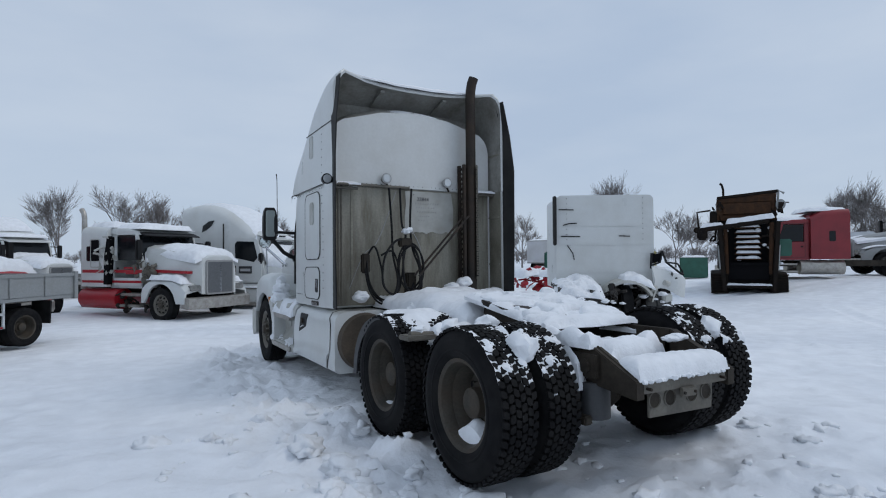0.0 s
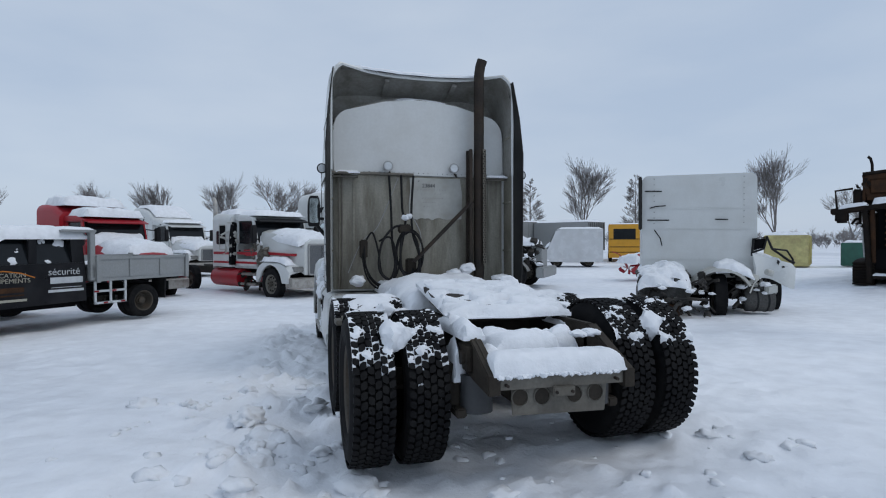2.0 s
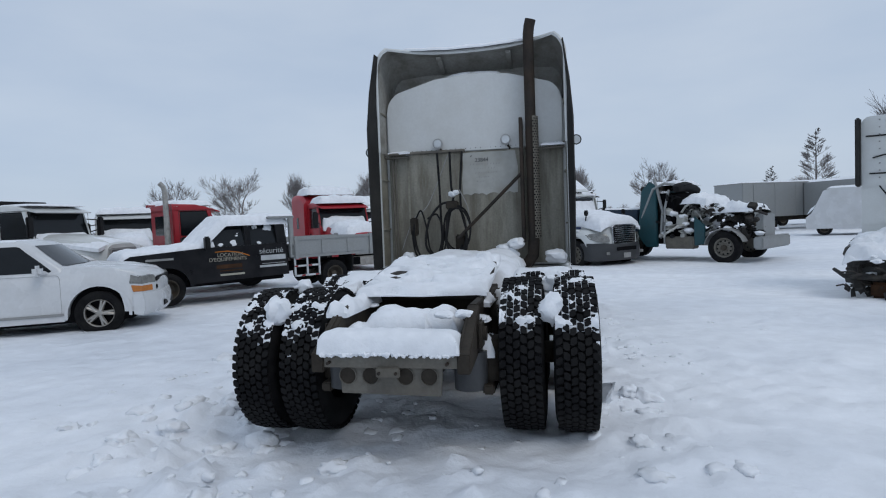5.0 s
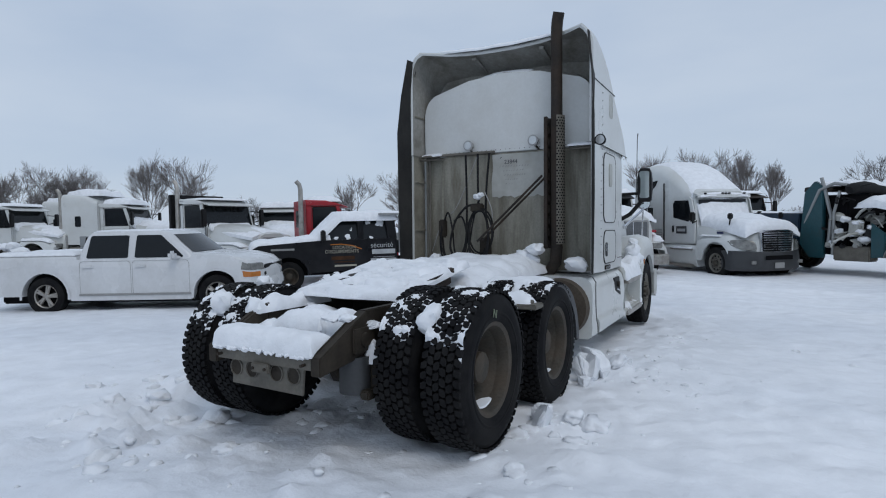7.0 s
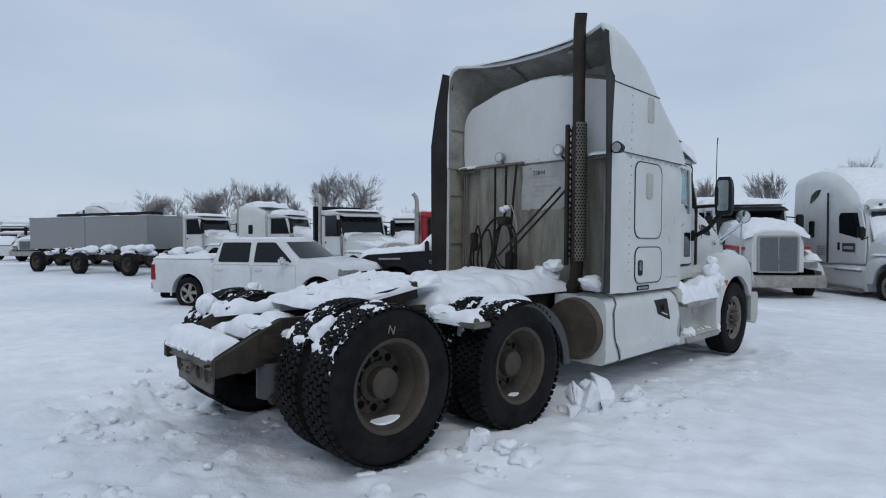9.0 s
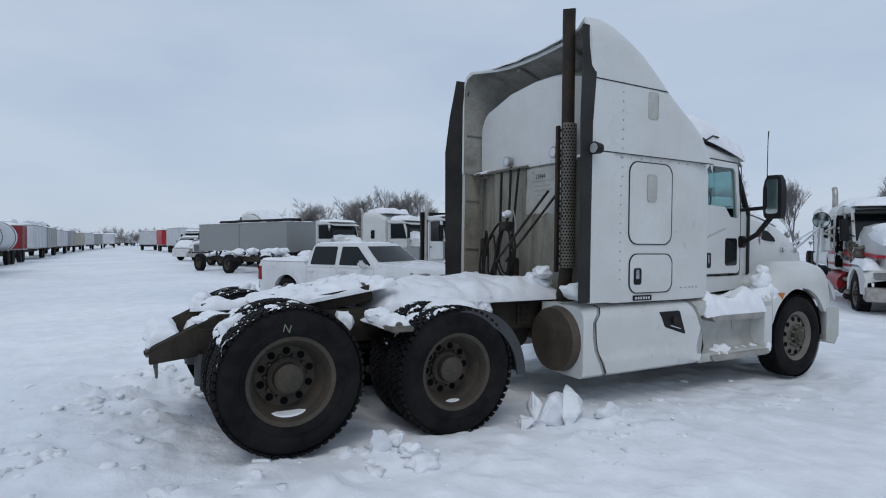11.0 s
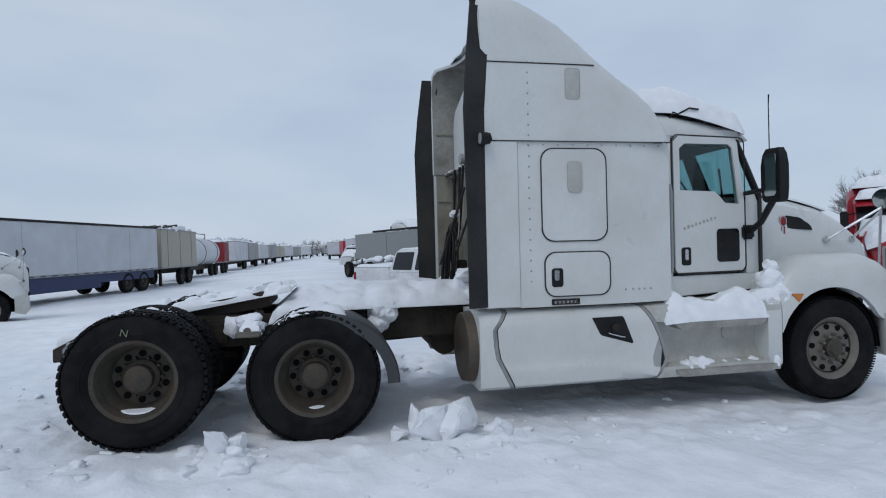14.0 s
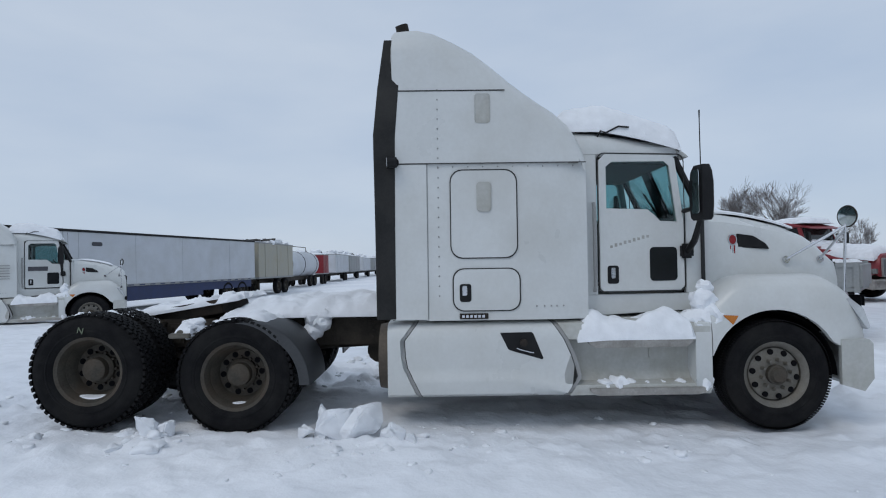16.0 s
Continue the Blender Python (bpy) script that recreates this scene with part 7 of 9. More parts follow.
# trucks behind the pickups
conv_truck("red_sleeper_truck", at(-6.25, 16.01, -136.5, -0.15), "bright red tractor with deep snow on its sloping roof and hood", M_RED, "mid", M_RED, 0.28, None, True, 0, False, 5.0)
conv_truck("red_day_cab", at(-8.25, 11.24, -35, 0.05) @ Matrix.Scale(0.86, 4), "red day cab truck with a tall chrome stack", M_RED, None, None, 0.16, None, True, 1, False, 3.8)
conv_truck("white_cab_truck", at(-12.35, 11.77, -140) @ Matrix.Scale(0.87, 4), "white cab truck deep in snow", M_WHITE, None, None, 0.22, None, True, 0, False, 4.4)
itk = conv_truck("flatbed_truck", at(-12.29, 10.33, -90, -0.12), "white short-cab truck with a black headboard and flat bed", M_WHITE, None, None, 0.06, None, True, 1, False, 4.6)
bm = bmesh.new()
box(bm, -1.1, 1.1, -2.75, -2.6, 0.95, 2.9, 0.02)
part("headboard", bm, M_BLACK, itk, "black steel headboard")
bm = bmesh.new()
box(bm, -1.15, 1.15, -8.2, -2.75, 0.98, 1.12, 0.02)
for s in (1, -1):
    box(bm, *sorted((s * 1.1, s * 1.15)), -8.2, -2.75, 1.12, 1.5, 0.01)
part("flat_bed", bm, M_STEELBED, itk, "galvanised flat bed with low sides")
conv_truck("parked_cab", at(-20.6, 12.9, -60), "white tractor with snow-covered roof", M_WHITE, "mid", None, 0.24, None, True, 1, False, 4.6, far=True)
conv_truck("parked_cab", at(-27.5, 15.5, -58), "white tractor with snow-covered roof", M_WHITE, "mid", None, 0.24, None, True, 0, False, 4.6, far=True)
conv_truck("parked_cab", at(-12.9, 17.3, -62), "dark red tractor between white ones", M_MAROON, None, None, 0.2, None, True, 0, False, 4.6, far=True)
conv_truck("parked_cab", at(-33.0, 9.0, -62), "white tractor with snow-covered roof", M_WHITE, "high", None, 0.22, None, True, 0, False, 4.6, far=True)
conv_truck("parked_cab", at(3.04, 23.01, -135), "dark brown cab with snow on its roof behind the teal wreck", M_SOOT, None, None, 0.12, None, True, 0, False, 4.2, far=True)
conv_truck("parked_cab", at(-6.0, 27.0, -140), "white sleeper tractor in the back row", M_WHITE, "high", None, 0.15, None, True, 1, False, 4.6, far=True)
conv_truck("parked_cab", at(-10.5, 33.0, -142), "white sleeper tractor in the back row", M_WHITE, "high", None, 0.15, None, True, 1, False, 4.6, far=True)


# black crew-cab pickup with a dump bed
def pickup_wheel(t, x, y, z, s, r):
    m = pose(x, y, z, random.uniform(0, 90), 0, 0 if s > 0 else 180) @ Matrix.Scale(r / 0.5, 4)
    w = again("wheel", ME_STYRE, t, m)
    bm = bmesh.new()
    lathe(bm, [(0.29, -0.05), (0.28, 0.10), (0.30, 0.125), (0.31, 0.11)], 36)
    for q in range(5):
        a = radians(72 * q)
        for d in (-0.13, 0.13):
            tube(bm, [(0.085, 0.05 * math.cos(a), 0.05 * math.sin(a)), (0.075, 0.285 * math.cos(a + d), 0.285 * math.sin(a + d))], [0.045, 0.03], 6)
    lathe(bm, [(0.075, 0.06), (0.07, 0.11), (0.001, 0.115)], 18)
    part("rim", bm, M_ALU, w, "five-spoke alloy rim")
    bm = bmesh.new()
    lathe(bm, [(0.285, 0.0), (0.001, 0.0)], 30)
    part("brake_disc", bm, M_DARK, w)
    return w


PK = at(-6.94, 5.02, -61.7, -0.07) @ Matrix.Scale(1.06, 4)
pk = thing("pickup_truck", PK, "clean white crew-cab pickup parked on the snow", "pickup truck")
def nosed(bm):
    """Rounds the front and rear corners of the pickup in plan, draws the shoulders in."""
    for v in bm.verts:
        k = min(1, abs(v.co.x) / 0.86)
        if v.co.y > 0.30:
            v.co.y = 0.30 + (v.co.y - 0.30) * (0.80 - 0.30 * k ** 3)
        elif v.co.y < -3.9:
            v.co.y = -3.9 + (v.co.y + 3.9) * (1 - 0.30 * k ** 4)
        v.co.x *= 1 - 0.10 * max(0, v.co.z - 0.90) - 0.05 * max(0, 0.5 - v.co.z)
    return bm


XS = (-1, -0.985, -0.93, -0.8, -0.55, -0.28, 0, 0.28, 0.55, 0.8, 0.93, 0.985, 1)
arch_f, arch_r = arc(0, 0.36, 0.43, 0, 180, 12), arc(-3.2, 0.36, 0.43, 0, 180, 12)
body = [(0.88, 0.34), (0.96, 0.5), (0.97, 0.74), (0.90, 0.90), (0.74, 0.99), (0.2, 1.07), (-0.42, 1.13), (-0.5, 1.03), (-2.60, 1.03), (-2.62, 1.09), (-4.24, 1.09), (-4.30, 1.0), (-4.28, 0.6), (-4.24, 0.36)] + arch_r[::-1] + [(-2.72, 0.27), (-0.48, 0.27)] + arch_f[::-1]
bm = bmesh.new()
loft(bm, [[(s * 0.86, y - (0.03 if abs(s) > 0.99 and y < -4.2 else 0), z - (0.035 if abs(s) > 0.99 and z > 0.98 else 0)) for y, z in body] for s in XS])
part("body", nosed(bm), M_CARWHITE, pk)
bm = bmesh.new()
box(bm, -0.74, 0.74, -4.1, 0.45, 0.22, 0.8, 0.03)
part("underbody", bm, M_DARK, pk)
CAB = ((0.98, -2.60, -0.40, 0.845), (1.10, -2.58, -0.47, 0.820), (1.30, -2.53, -0.72, 0.760), (1.46, -2.48, -0.90, 0.705), (1.525, -2.42, -1.02, 0.655), (1.555, -2.25, -1.20, 0.52))


def cab_at(z):
    for p, q in zip(CAB, CAB[1:]):
        if z <= q[0]:
            k = (z - p[0]) / (q[0] - p[0])
            return [u + (v - u) * k for u, v in zip(p, q)][1:]
    return CAB[-1][1:]


bm = bmesh.new()
loft(bm, [[(x, y + 0.10 * (1 - (x / w) ** 2) * (y > -1.5), z) for x, y in rounded(-w, w, ya, yb, 0.09, 4)] for z, ya, yb, w in CAB])
cabin = part("cabin", bm, M_CARWHITE, pk)
for s in (1, -1):
    for lo, hi in ((-2.42, -1.64), (-1.52, 0.0)):
        bm = bmesh.new()
        rows = []
        for z in (1.05, 1.07, 1.2, 1.35, 1.45, 1.465):
            ya, yb, w = cab_at(z)
            f = yb - 0.16 if hi == 0 else hi - 0.05 * (z - 1.05)
            e = 0.03 if z in (1.05, 1.465) else 0.0
            rows.append([(s * (w + 0.006), lo + 0.10 * (z - 1.05) * (hi < 0) + e, z), (s * (w + 0.006), f - e, z)])
        loft(bm, rows, False, False)
        part("side_window", bm, M_PANE, cabin, "dark side window")
bm = bmesh.new()
rows = []
for z in (1.14, 1.25, 1.35, 1.47):
    ya, yb, w = cab_at(z)
    rows.append([(x * (w - 0.10), yb + 0.10 * (1 - (x * (w - 0.1) / w) ** 2) + 0.008, z) for x in (-1, -0.66, -0.33, 0, 0.33, 0.66, 1)])
loft(bm, rows, False, False)
part("windscreen", bm, M_PANE, cabin, "dark windscreen")
bm = bmesh.new()
loft(bm, [[(x, -2.605 + 0.18 * (z - 1.1), z) for x in (-0.62, 0.62)] for z in (1.12, 1.44)], False, False)
part("rear_window", bm, M_PANE, cabin)
for s in (1, -1):
    for y in (0, -3.2):
        pickup_wheel(pk, s * 0.76, y, 0.36, s, 0.36)
    for y0, y1 in ((-1.56, -0.50), (-2.54, -1.585)):
        bm = bmesh.new()
        outline(bm, rounded(y0, y1, 0.36, 1.0, 0.07), 0.007, s * 0.858, "x", s * 0.003)
        part("door_seam", bm, M_GREY, pk)
        bm = bmesh.new()
        box(bm, *sorted((s * 0.85, s * 0.885)), y0 + 0.06, y0 + 0.26, 0.87, 0.92, 0.012)
        part("door_handle", bm, M_CARWHITE, pk)
    bm = bmesh.new()
    box(bm, *sorted((s * 0.858, s * 0.872)), -2.56, -0.46, 0.36, 0.40, 0.006)
    part("rocker_strip", bm, M_GREY, pk)
    bm = bmesh.new()
    box(bm, *sorted((s * 0.90, s * 1.08)), -0.80, -0.68, 1.00, 1.17, 0.045)
    tube(bm, [(s * 0.82, -0.68, 1.04), (s * 0.94, -0.74, 1.06)], 0.03, 6)
    part("mirror", bm, M_CARWHITE, pk)
    bm = bmesh.new()
    prism(bm, [(0.60, 0.80), (0.985, 0.78), (0.965, 0.90), (0.66, 0.95)], s * 0.56, s * 0.872, "x", 0.012)
    part("headlamp", nosed(bm), M_HEADLAMP, pk)
    bm = bmesh.new()
    prism(bm, [(0.70, 0.66), (0.99, 0.66), (0.985, 0.75), (0.66, 0.77)], s * 0.66, s * 0.870, "x", 0.008)
    part("turn_lamp", nosed(bm), M_AMBER, pk)
    bm = bmesh.new()
    box(bm, *sorted((s * 0.74, s * 0.868)), -4.34, -4.16, 0.64, 0.99, 0.01)
    part("tail_lamp", nosed(bm), M_REDLENS, pk)
    for y in (0, -3.2):
        bm = bmesh.new()
        ring = arc(y, 0.36, 0.43, -8, 188, 16), arc(y, 0.36, 0.475, -8, 188, 16)
        loft(bm, [[(s * 0.872, p[0], p[1]) for p in q] for q in ring], False, False)
        part("arch_trim", bm, M_CARWHITE, pk)
bm = bmesh.new()
loft(bm, [[(x * 0.88, f - 0.30, 0.30), (x * 0.88, f - 0.05, 0.28), (x * 0.88, f + 0.02, 0.36), (x * 0.88, f + 0.03, 0.52), (x * 0.88, f - 0.01, 0.63), (x * 0.88, f - 0.30, 0.63)] for x, f in ((x, 1.0) for x in XS)])
part("bumper", nosed(bm), M_CARWHITE, pk)
bm = bmesh.new()
box(bm, -0.40, 0.40, 1.02, 1.045, 0.36, 0.46, 0.01)
part("air_intake", nosed(bm), M_BLACK, pk)
bm = bmesh.new()
loft(bm, [[(x * 0.84, -4.42 + 0.2 * abs(x) ** 5, z) for x in XS] for z in (0.42, 0.58)] + [[(x * 0.84, -4.2, 0.58) for x in XS]], False, False)
part("bumper", bm, M_GREY, pk, "grey plastic bumper")
for z0, z1 in ((0.66, 0.74), (0.79, 0.87)):
    bm = bmesh.new()
    box(bm, -0.54, 0.54, 0.95, 0.985, z0, z1, 0.012)
    part("grille", nosed(bm), M_BLACK, pk)
bm = bmesh.new()
box(bm, -0.80, 0.80, -4.22, -2.68, 1.085, 1.12, 0.012)
part("bed_cover", bm, M_CARWHITE, pk, "white hard bed cover")
bm = bmesh.new()
drift(bm, -0.8, 0.8, -4.2, -2.66, lambda x, y: 1.12, 0.055, 4, 0.06, 0.5, 0.15)
part("bed_snow", bm, M_SNOW, pk)
bm = bmesh.new()
drift(bm, -0.6, 0.6, -2.4, -1.15, lambda x, y: 1.545, 0.025, 6, 0.06, 0.5, 0.2)
part("roof_snow", bm, M_SNOW, pk)

BP = at(-7.93, 7.53, 138.8, 0.03) @ Matrix.Scale(0.92, 4)
bp = thing("dump_pickup", BP, "black crew-cab truck with grey dump bed and painted door signs", "pickup truck")
bm = bmesh.new()
body = [(0.95, 0.50), (1.02, 0.72), (0.98, 1.12), (0.75, 1.24), (-0.85, 1.34), (-2.95, 1.36), (-2.98, 0.52)] + [(-0.62, 0.48)] + arc(0, 0.42, 0.50, 0, 180, 10)[::-1]
loft(bm, [[(s * 0.98, y, z) for y, z in body] for s in (-1, -0.93, 0.93, 1)])
part("body", bm, M_CARBLACK, bp)
bm = bmesh.new()
box(bm, -0.8, 0.8, -2.9, 0.7, 0.40, 1.0, 0.03)
for s in (1, -1):
    box(bm, *sorted((s * 0.35, s * 0.43)), -5.45, -2.9, 0.55, 0.78)
part("underbody", bm, M_DARK, bp)
bm = bmesh.new()
for s in (1, -1):
    tube(bm, [(s * 0.90, -0.75, 1.34), (s * 0.76, -1.30, 1.90)], 0.04, 8)
    box(bm, *sorted((s * 0.93, s * 0.76)), -2.02, -1.86, 1.34, 1.92, 0.01)
    prism(bm, [(-2.70, 1.34), (-2.97, 1.34), (-2.90, 1.92), (-2.66, 1.92)], s * 0.95, s * 0.76, "x")
loft(bm, [[(x, y, z) for x, z in sec(0.80, 1.88, h, 0.04, 3)] for y, h in ((-2.95, 1.97), (-2.0, 1.99), (-1.25, 1.94))])
part("cabin", bm, M_CARBLACK, bp)
bm = bmesh.new()
for s in (1, -1):
    loft(bm, [[(s * 0.925, y, 1.345) for y in (-2.75, -0.82)], [(s * 0.77, y, 1.9) for y in (-2.68, -1.3)]], False, False)
loft(bm, [[(x, -0.74, 1.345) for x in (-0.88, 0.88)], [(x, -1.29, 1.9) for x in (-0.74, 0.74)]], False, False)
part("glass", bm, M_PANE, bp)
for s in (1, -1):
    wheel(bp, s * 0.88, 0, 0.40, "steel", s, 0.8)
    wheel(bp, s * 0.95, -4.3, 0.40, "steel", s, 0.8)
    wheel(bp, s * 0.70, -4.3, 0.40, "steel", s, 0.8)
    bm = bmesh.new()
    box(bm, *sorted((s * 1.02, s * 1.24)), -0.95, -0.83, 1.30, 1.62, 0.03)
    tube(bm, [(s * 0.95, -0.88, 1.4), (s * 1.1, -0.9, 1.42)], 0.02, 6)
    part("mirror", bm, M_BLACK, bp)
    # painted signs
    x = s * 0.981
    turn = 90 if s > 0 else -90
    lettering("lettering", "LOCATION", 0.125, pose(x, -1.30 if s > 0 else -1.35, 1.10, 90, 0, turn) if s > 0 else pose(x, -1.15, 1.10, 90, 0, -90), M_CREAM, bp)
    lettering("lettering", "D'EQUIPEMENTS", 0.125, pose(x, -1.95, 0.99, 90, 0, 90) if s > 0 else pose(x, -0.95, 0.99, 90, 0, -90), M_CREAM, bp)
    lettering("lettering", "sécurité", 0.20, pose(x, -2.92, 1.11, 90, 0, 90) if s > 0 else pose(x, -2.20, 1.11, 90, 0, -90), M_LAMP, bp)
    bars(bp, "sign_bar", [(-2.90, -2.24, 0.93, 0.13), (-2.88, -2.26, 0.84, 0.012), (-2.92, -2.20, 0.75, 0.055)], M_LAMP, x, s)
    bars(bp, "sign_bar", [(-1.75, -1.12, 0.80, 0.10), (-1.75, -1.2, 0.73, 0.03)], M_RUST, x, s)
    bars(bp, "phone_bar", [(-1.80, -1.20, 0.62, 0.05)], M_CREAM, x, s)
    bars(bp, "hood_bar", [(-0.15, 0.45, 1.10, 0.05)], M_GREY, x, s)
    bm = bmesh.new()
    tube(bm, [(x, -1.95, 1.08), (x, -1.7, 1.18), (x, -1.4, 1.23), (x, -1.1, 1.22)], 0.012, 6)
    part("sign_arc", bm, M_AMBER, bp)
# dump bed
bm = bmesh.new()
box(bm, -1.08, 1.08, -5.50, -3.1, 0.92, 1.0, 0.01)
bed = part("dump_bed", bm, M_STEELBED, bp, "grey galvanised dump bed")
for s in (1, -1):
    for nm, xa, xb, ya, yb, za, zb in (("side_wall", 1.03, 1.09, -5.50, -3.1, 1.0, 1.42), ("top_rail", 1.02, 1.12, -5.50, -3.1, 1.40, 1.47), ("corner_post", 1.03, 1.13, -5.50, -5.40, 0.90, 1.5), ("corner_post", 1.03, 1.13, -3.22, -3.12, 0.90, 1.5), ("side_rib", 1.09, 1.11, -4.78, -4.68, 1.0, 1.40), ("side_rib", 1.09, 1.11, -4.0, -3.9, 1.0, 1.40)):
        bm = bmesh.new()
        box(bm, *sorted((s * xa, s * xb)), ya, yb, za, zb, 0.008)
        part(nm, bm, M_STEELBED, bed)
bm = bmesh.new()
box(bm, -1.08, 1.08, -5.55, -5.48, 1.0, 1.45, 0.012)
part("tailgate", bm, M_STEELBED, bed)
bm = bmesh.new()
for s in (1, -1):
    box(bm, *sorted((s * 0.98, s * 1.09)), -3.12, -3.0, 0.95, 2.05, 0.012)
box(bm, -1.09, 1.09, -3.12, -3.04, 1.0, 1.3, 0.01)
box(bm, -1.09, 1.09, -3.15, -2.45, 2.0, 2.06, 0.012)
part("cab_guard", bm, M_STEELBED, bp)
for s in (1, -1):
    bm = bmesh.new()
    for z in (0.42, 0.68):
        box(bm, *sorted((s * 1.03, s * 1.07)), -3.85, -3.1, z, z + 0.05, 0.005)
    for y in (-3.85, -3.5, -3.15):
        box(bm, *sorted((s * 1.03, s * 1.07)), y, y + 0.05, 0.42, 0.95, 0.005)
    part("side_guard", bm, M_LAMP, bp, "white guard rail with red patches")
    bm = bmesh.new()
    for i in range(4):
        box(bm, *sorted((s * 1.065, s * 1.074)), -3.8 + i * 0.2, -3.7 + i * 0.2, 0.425 + 0.26 * (i % 2), 0.465 + 0.26 * (i % 2))
    part("reflector", bm, M_REDLENS, bp)
    bm = bmesh.new()
    prism(bm, [(-4.85, 0.42), (-4.88, 0.9), (-4.84, 0.9), (-4.82, 0.42)], s * 0.6, s * 1.08, "x")
    part("mud_flap", bm, M_RUBBER, bp)
bm = bmesh.new()
def cab_line(y):
    """Top of hood, windscreen and roof."""
    if y > -0.70:
        return 1.30 - 0.06 * (y + 0.7)
    return min(1.97, 1.30 + (-0.70 - y) * 0.95)


drift(bm, -0.97, 0.97, -3.0, 0.98, lambda x, y: cab_line(y) - 0.05 * abs(x), 0.17, 4, 0.06, 0.35, 0.22, 0.07)
part("cab_snow", bm, M_SNOW, bp, "thick snow over hood and cab roof")
bm = bmesh.new()
drift(bm, -1.0, 1.0, -3.15, -2.45, lambda x, y: 2.06, 0.07, 7, 0.07, 0.3, 0.2)
part("guard_snow", bm, M_SNOW, bp)
rnd = random.Random(5)
for s in (1, -1):
    for y, z, r in ((-1.0, 1.42, 0.11), (-1.3, 1.38, 0.09), (-1.6, 1.40, 0.10), (-1.75, 1.62, 0.07), (-2.2, 1.40, 0.08), (-2.5, 1.78, 0.12), (-2.15, 1.82, 0.09)):
        bm = bmesh.new()
        lump(bm, (s * (0.89 - 0.28 * (z - 1.34)), y + rnd.uniform(-0.06, 0.06), z), r * 1.15, y * 7, 3, 0.8)
        for v in bm.verts:
            v.co.x = s * (0.90 - 0.28 * (v.co.z - 1.34)) + (v.co.x - s * (0.89 - 0.28 * (z - 1.34))) * 0.35
        part("window_snow", bm, M_SNOW, bp)
bm = bmesh.new()
drift(bm, -1.0, 1.0, -5.45, -3.2, lambda x, y: 1.0, 0.30, 9, 0.15, 0.5, 0.3)
part("load_snow", bm, M_SNOW, bp)


# wrecked white sleeper cab
WR = at(7.60, 7.28, -32.8, -0.03)
wr = thing("wrecked_cab", WR, "wrecked white sleeper cab with torn-off front, engine bare, snow-covered", "wreck")
bm = bmesh.new()
loft(bm, [[(x, y, z) for x, z in sec(1.22, 0.85, 3.22, 0.14, 4)] for y in (0.0, 0.05, 1.75, 1.8)])
shell = part("sleeper_shell", bm, M_WHITE, wr, "dented white box sleeper")
for z in (1.25, 1.95, 2.42):
    bm = bmesh.new()
    box(bm, -1.15, 1.1, -0.012, 0.0, z, z + 0.025, 0.004)
    part("panel_lip", bm, M_WHITE, shell)
bm = bmesh.new()
box(bm, -1.30, -1.22, -0.14, 0.05, 1.95, 3.2, 0.02)
part("edge_flap", bm, M_FLAP, wr)
for pts in ([(-1.15, -0.03, 2.86), (-0.78, -0.03, 2.85)], [(-1.05, -0.03, 2.46), (-0.9, -0.04, 2.50), (-0.7, -0.03, 2.51)], [(-1.1, -0.03, 2.18), (-0.62, -0.03, 2.17)], [(0.35, -0.03, 2.18), (0.62, -0.03, 2.17)], [(-0.95, -0.05, 1.95), (-0.82, -0.09, 1.75), (-0.78, -0.07, 1.58)]):
    bm = bmesh.new()
    tube(bm, pts, 0.013, 6)
    part("torn_strip", bm, M_BLACK, wr, "dangling black rubber strip")
bm = bmesh.new()
for i in range(9):
    lump(bm, (-0.95, -0.008, 2.1 + i * 0.13), 0.014, i, 1, 1)
    lump(bm, (0.95, -0.008, 2.1 + i * 0.13), 0.014, i, 1, 1)
part("rivets", bm, M_GREY, wr)
bm = bmesh.new()
bmesh.ops.create_cube(bm, size=1.0)
bmesh.ops.subdivide_edges(bm, edges=list(bm.edges), cuts=7, use_grid_fill=True)
for v in bm.verts:
    q = v.co.copy()
    q = q * (0.86 + 0.14 * (0.5 / max(abs(q.x), abs(q.y), abs(q.z))) * 0.9)
    w = Vector((-0.80 + 1.05 * q.x, -0.72 + 1.15 * q.y, 0.66 + 0.62 * q.z + 0.14 * q.y))
    v.co = w + Vector((1, 0.8, 0.9)) * 0.10 * noise.fractal(w * 3.1, 0.8, 2.0, 4)
part("radiator_block", bm, M_WRECK, wr, "crushed grey radiator and hood block")
bm = bmesh.new()
tube(bm, [(-1.48, -1.35, 0.52), (-1.30, -1.52, 0.42), (-0.9, -1.55, 0.40), (-0.4, -1.48, 0.46), (0.1, -1.3, 0.42)], [0.03, 0.04, 0.05, 0.04, 0.03], 8)
part("bumper_beam", bm, M_ENGINE, wr, "twisted black bumper beam")
bm = bmesh.new()
box(bm, -0.95, -0.45, -1.50, -0.9, 0.06, 0.32, 0.04)
part("oil_pan", bm, M_RUST, wr)
junk(wr, "engine_piece", M_ENGINE, 66, -1.35, -0.3, -1.6, -0.8, 0.08, 0.60, 5, 0.14, label="bare oily engine parts")
junk(wr, "engine_piece", M_ENGINE, 40, -0.45, 0.15, -1.4, -0.3, 0.10, 0.92, 6, 0.15, label="bare oily engine parts")
junk(wr, "engine_piece", M_ENGINE, 30, 0.7, 1.15, -0.7, -0.1, 0.15, 0.95, 7, 0.15, label="bare oily engine parts")
junk(wr, "torn_body_panel_piece", M_WHITE_DIRTY, 10, 0.85, 1.5, -0.9, 0.0, 0.55, 1.2, 8, 0.22, label="torn white body panels")
wheel(wr, 0.40, -0.50, 0.46, "steel", -1)
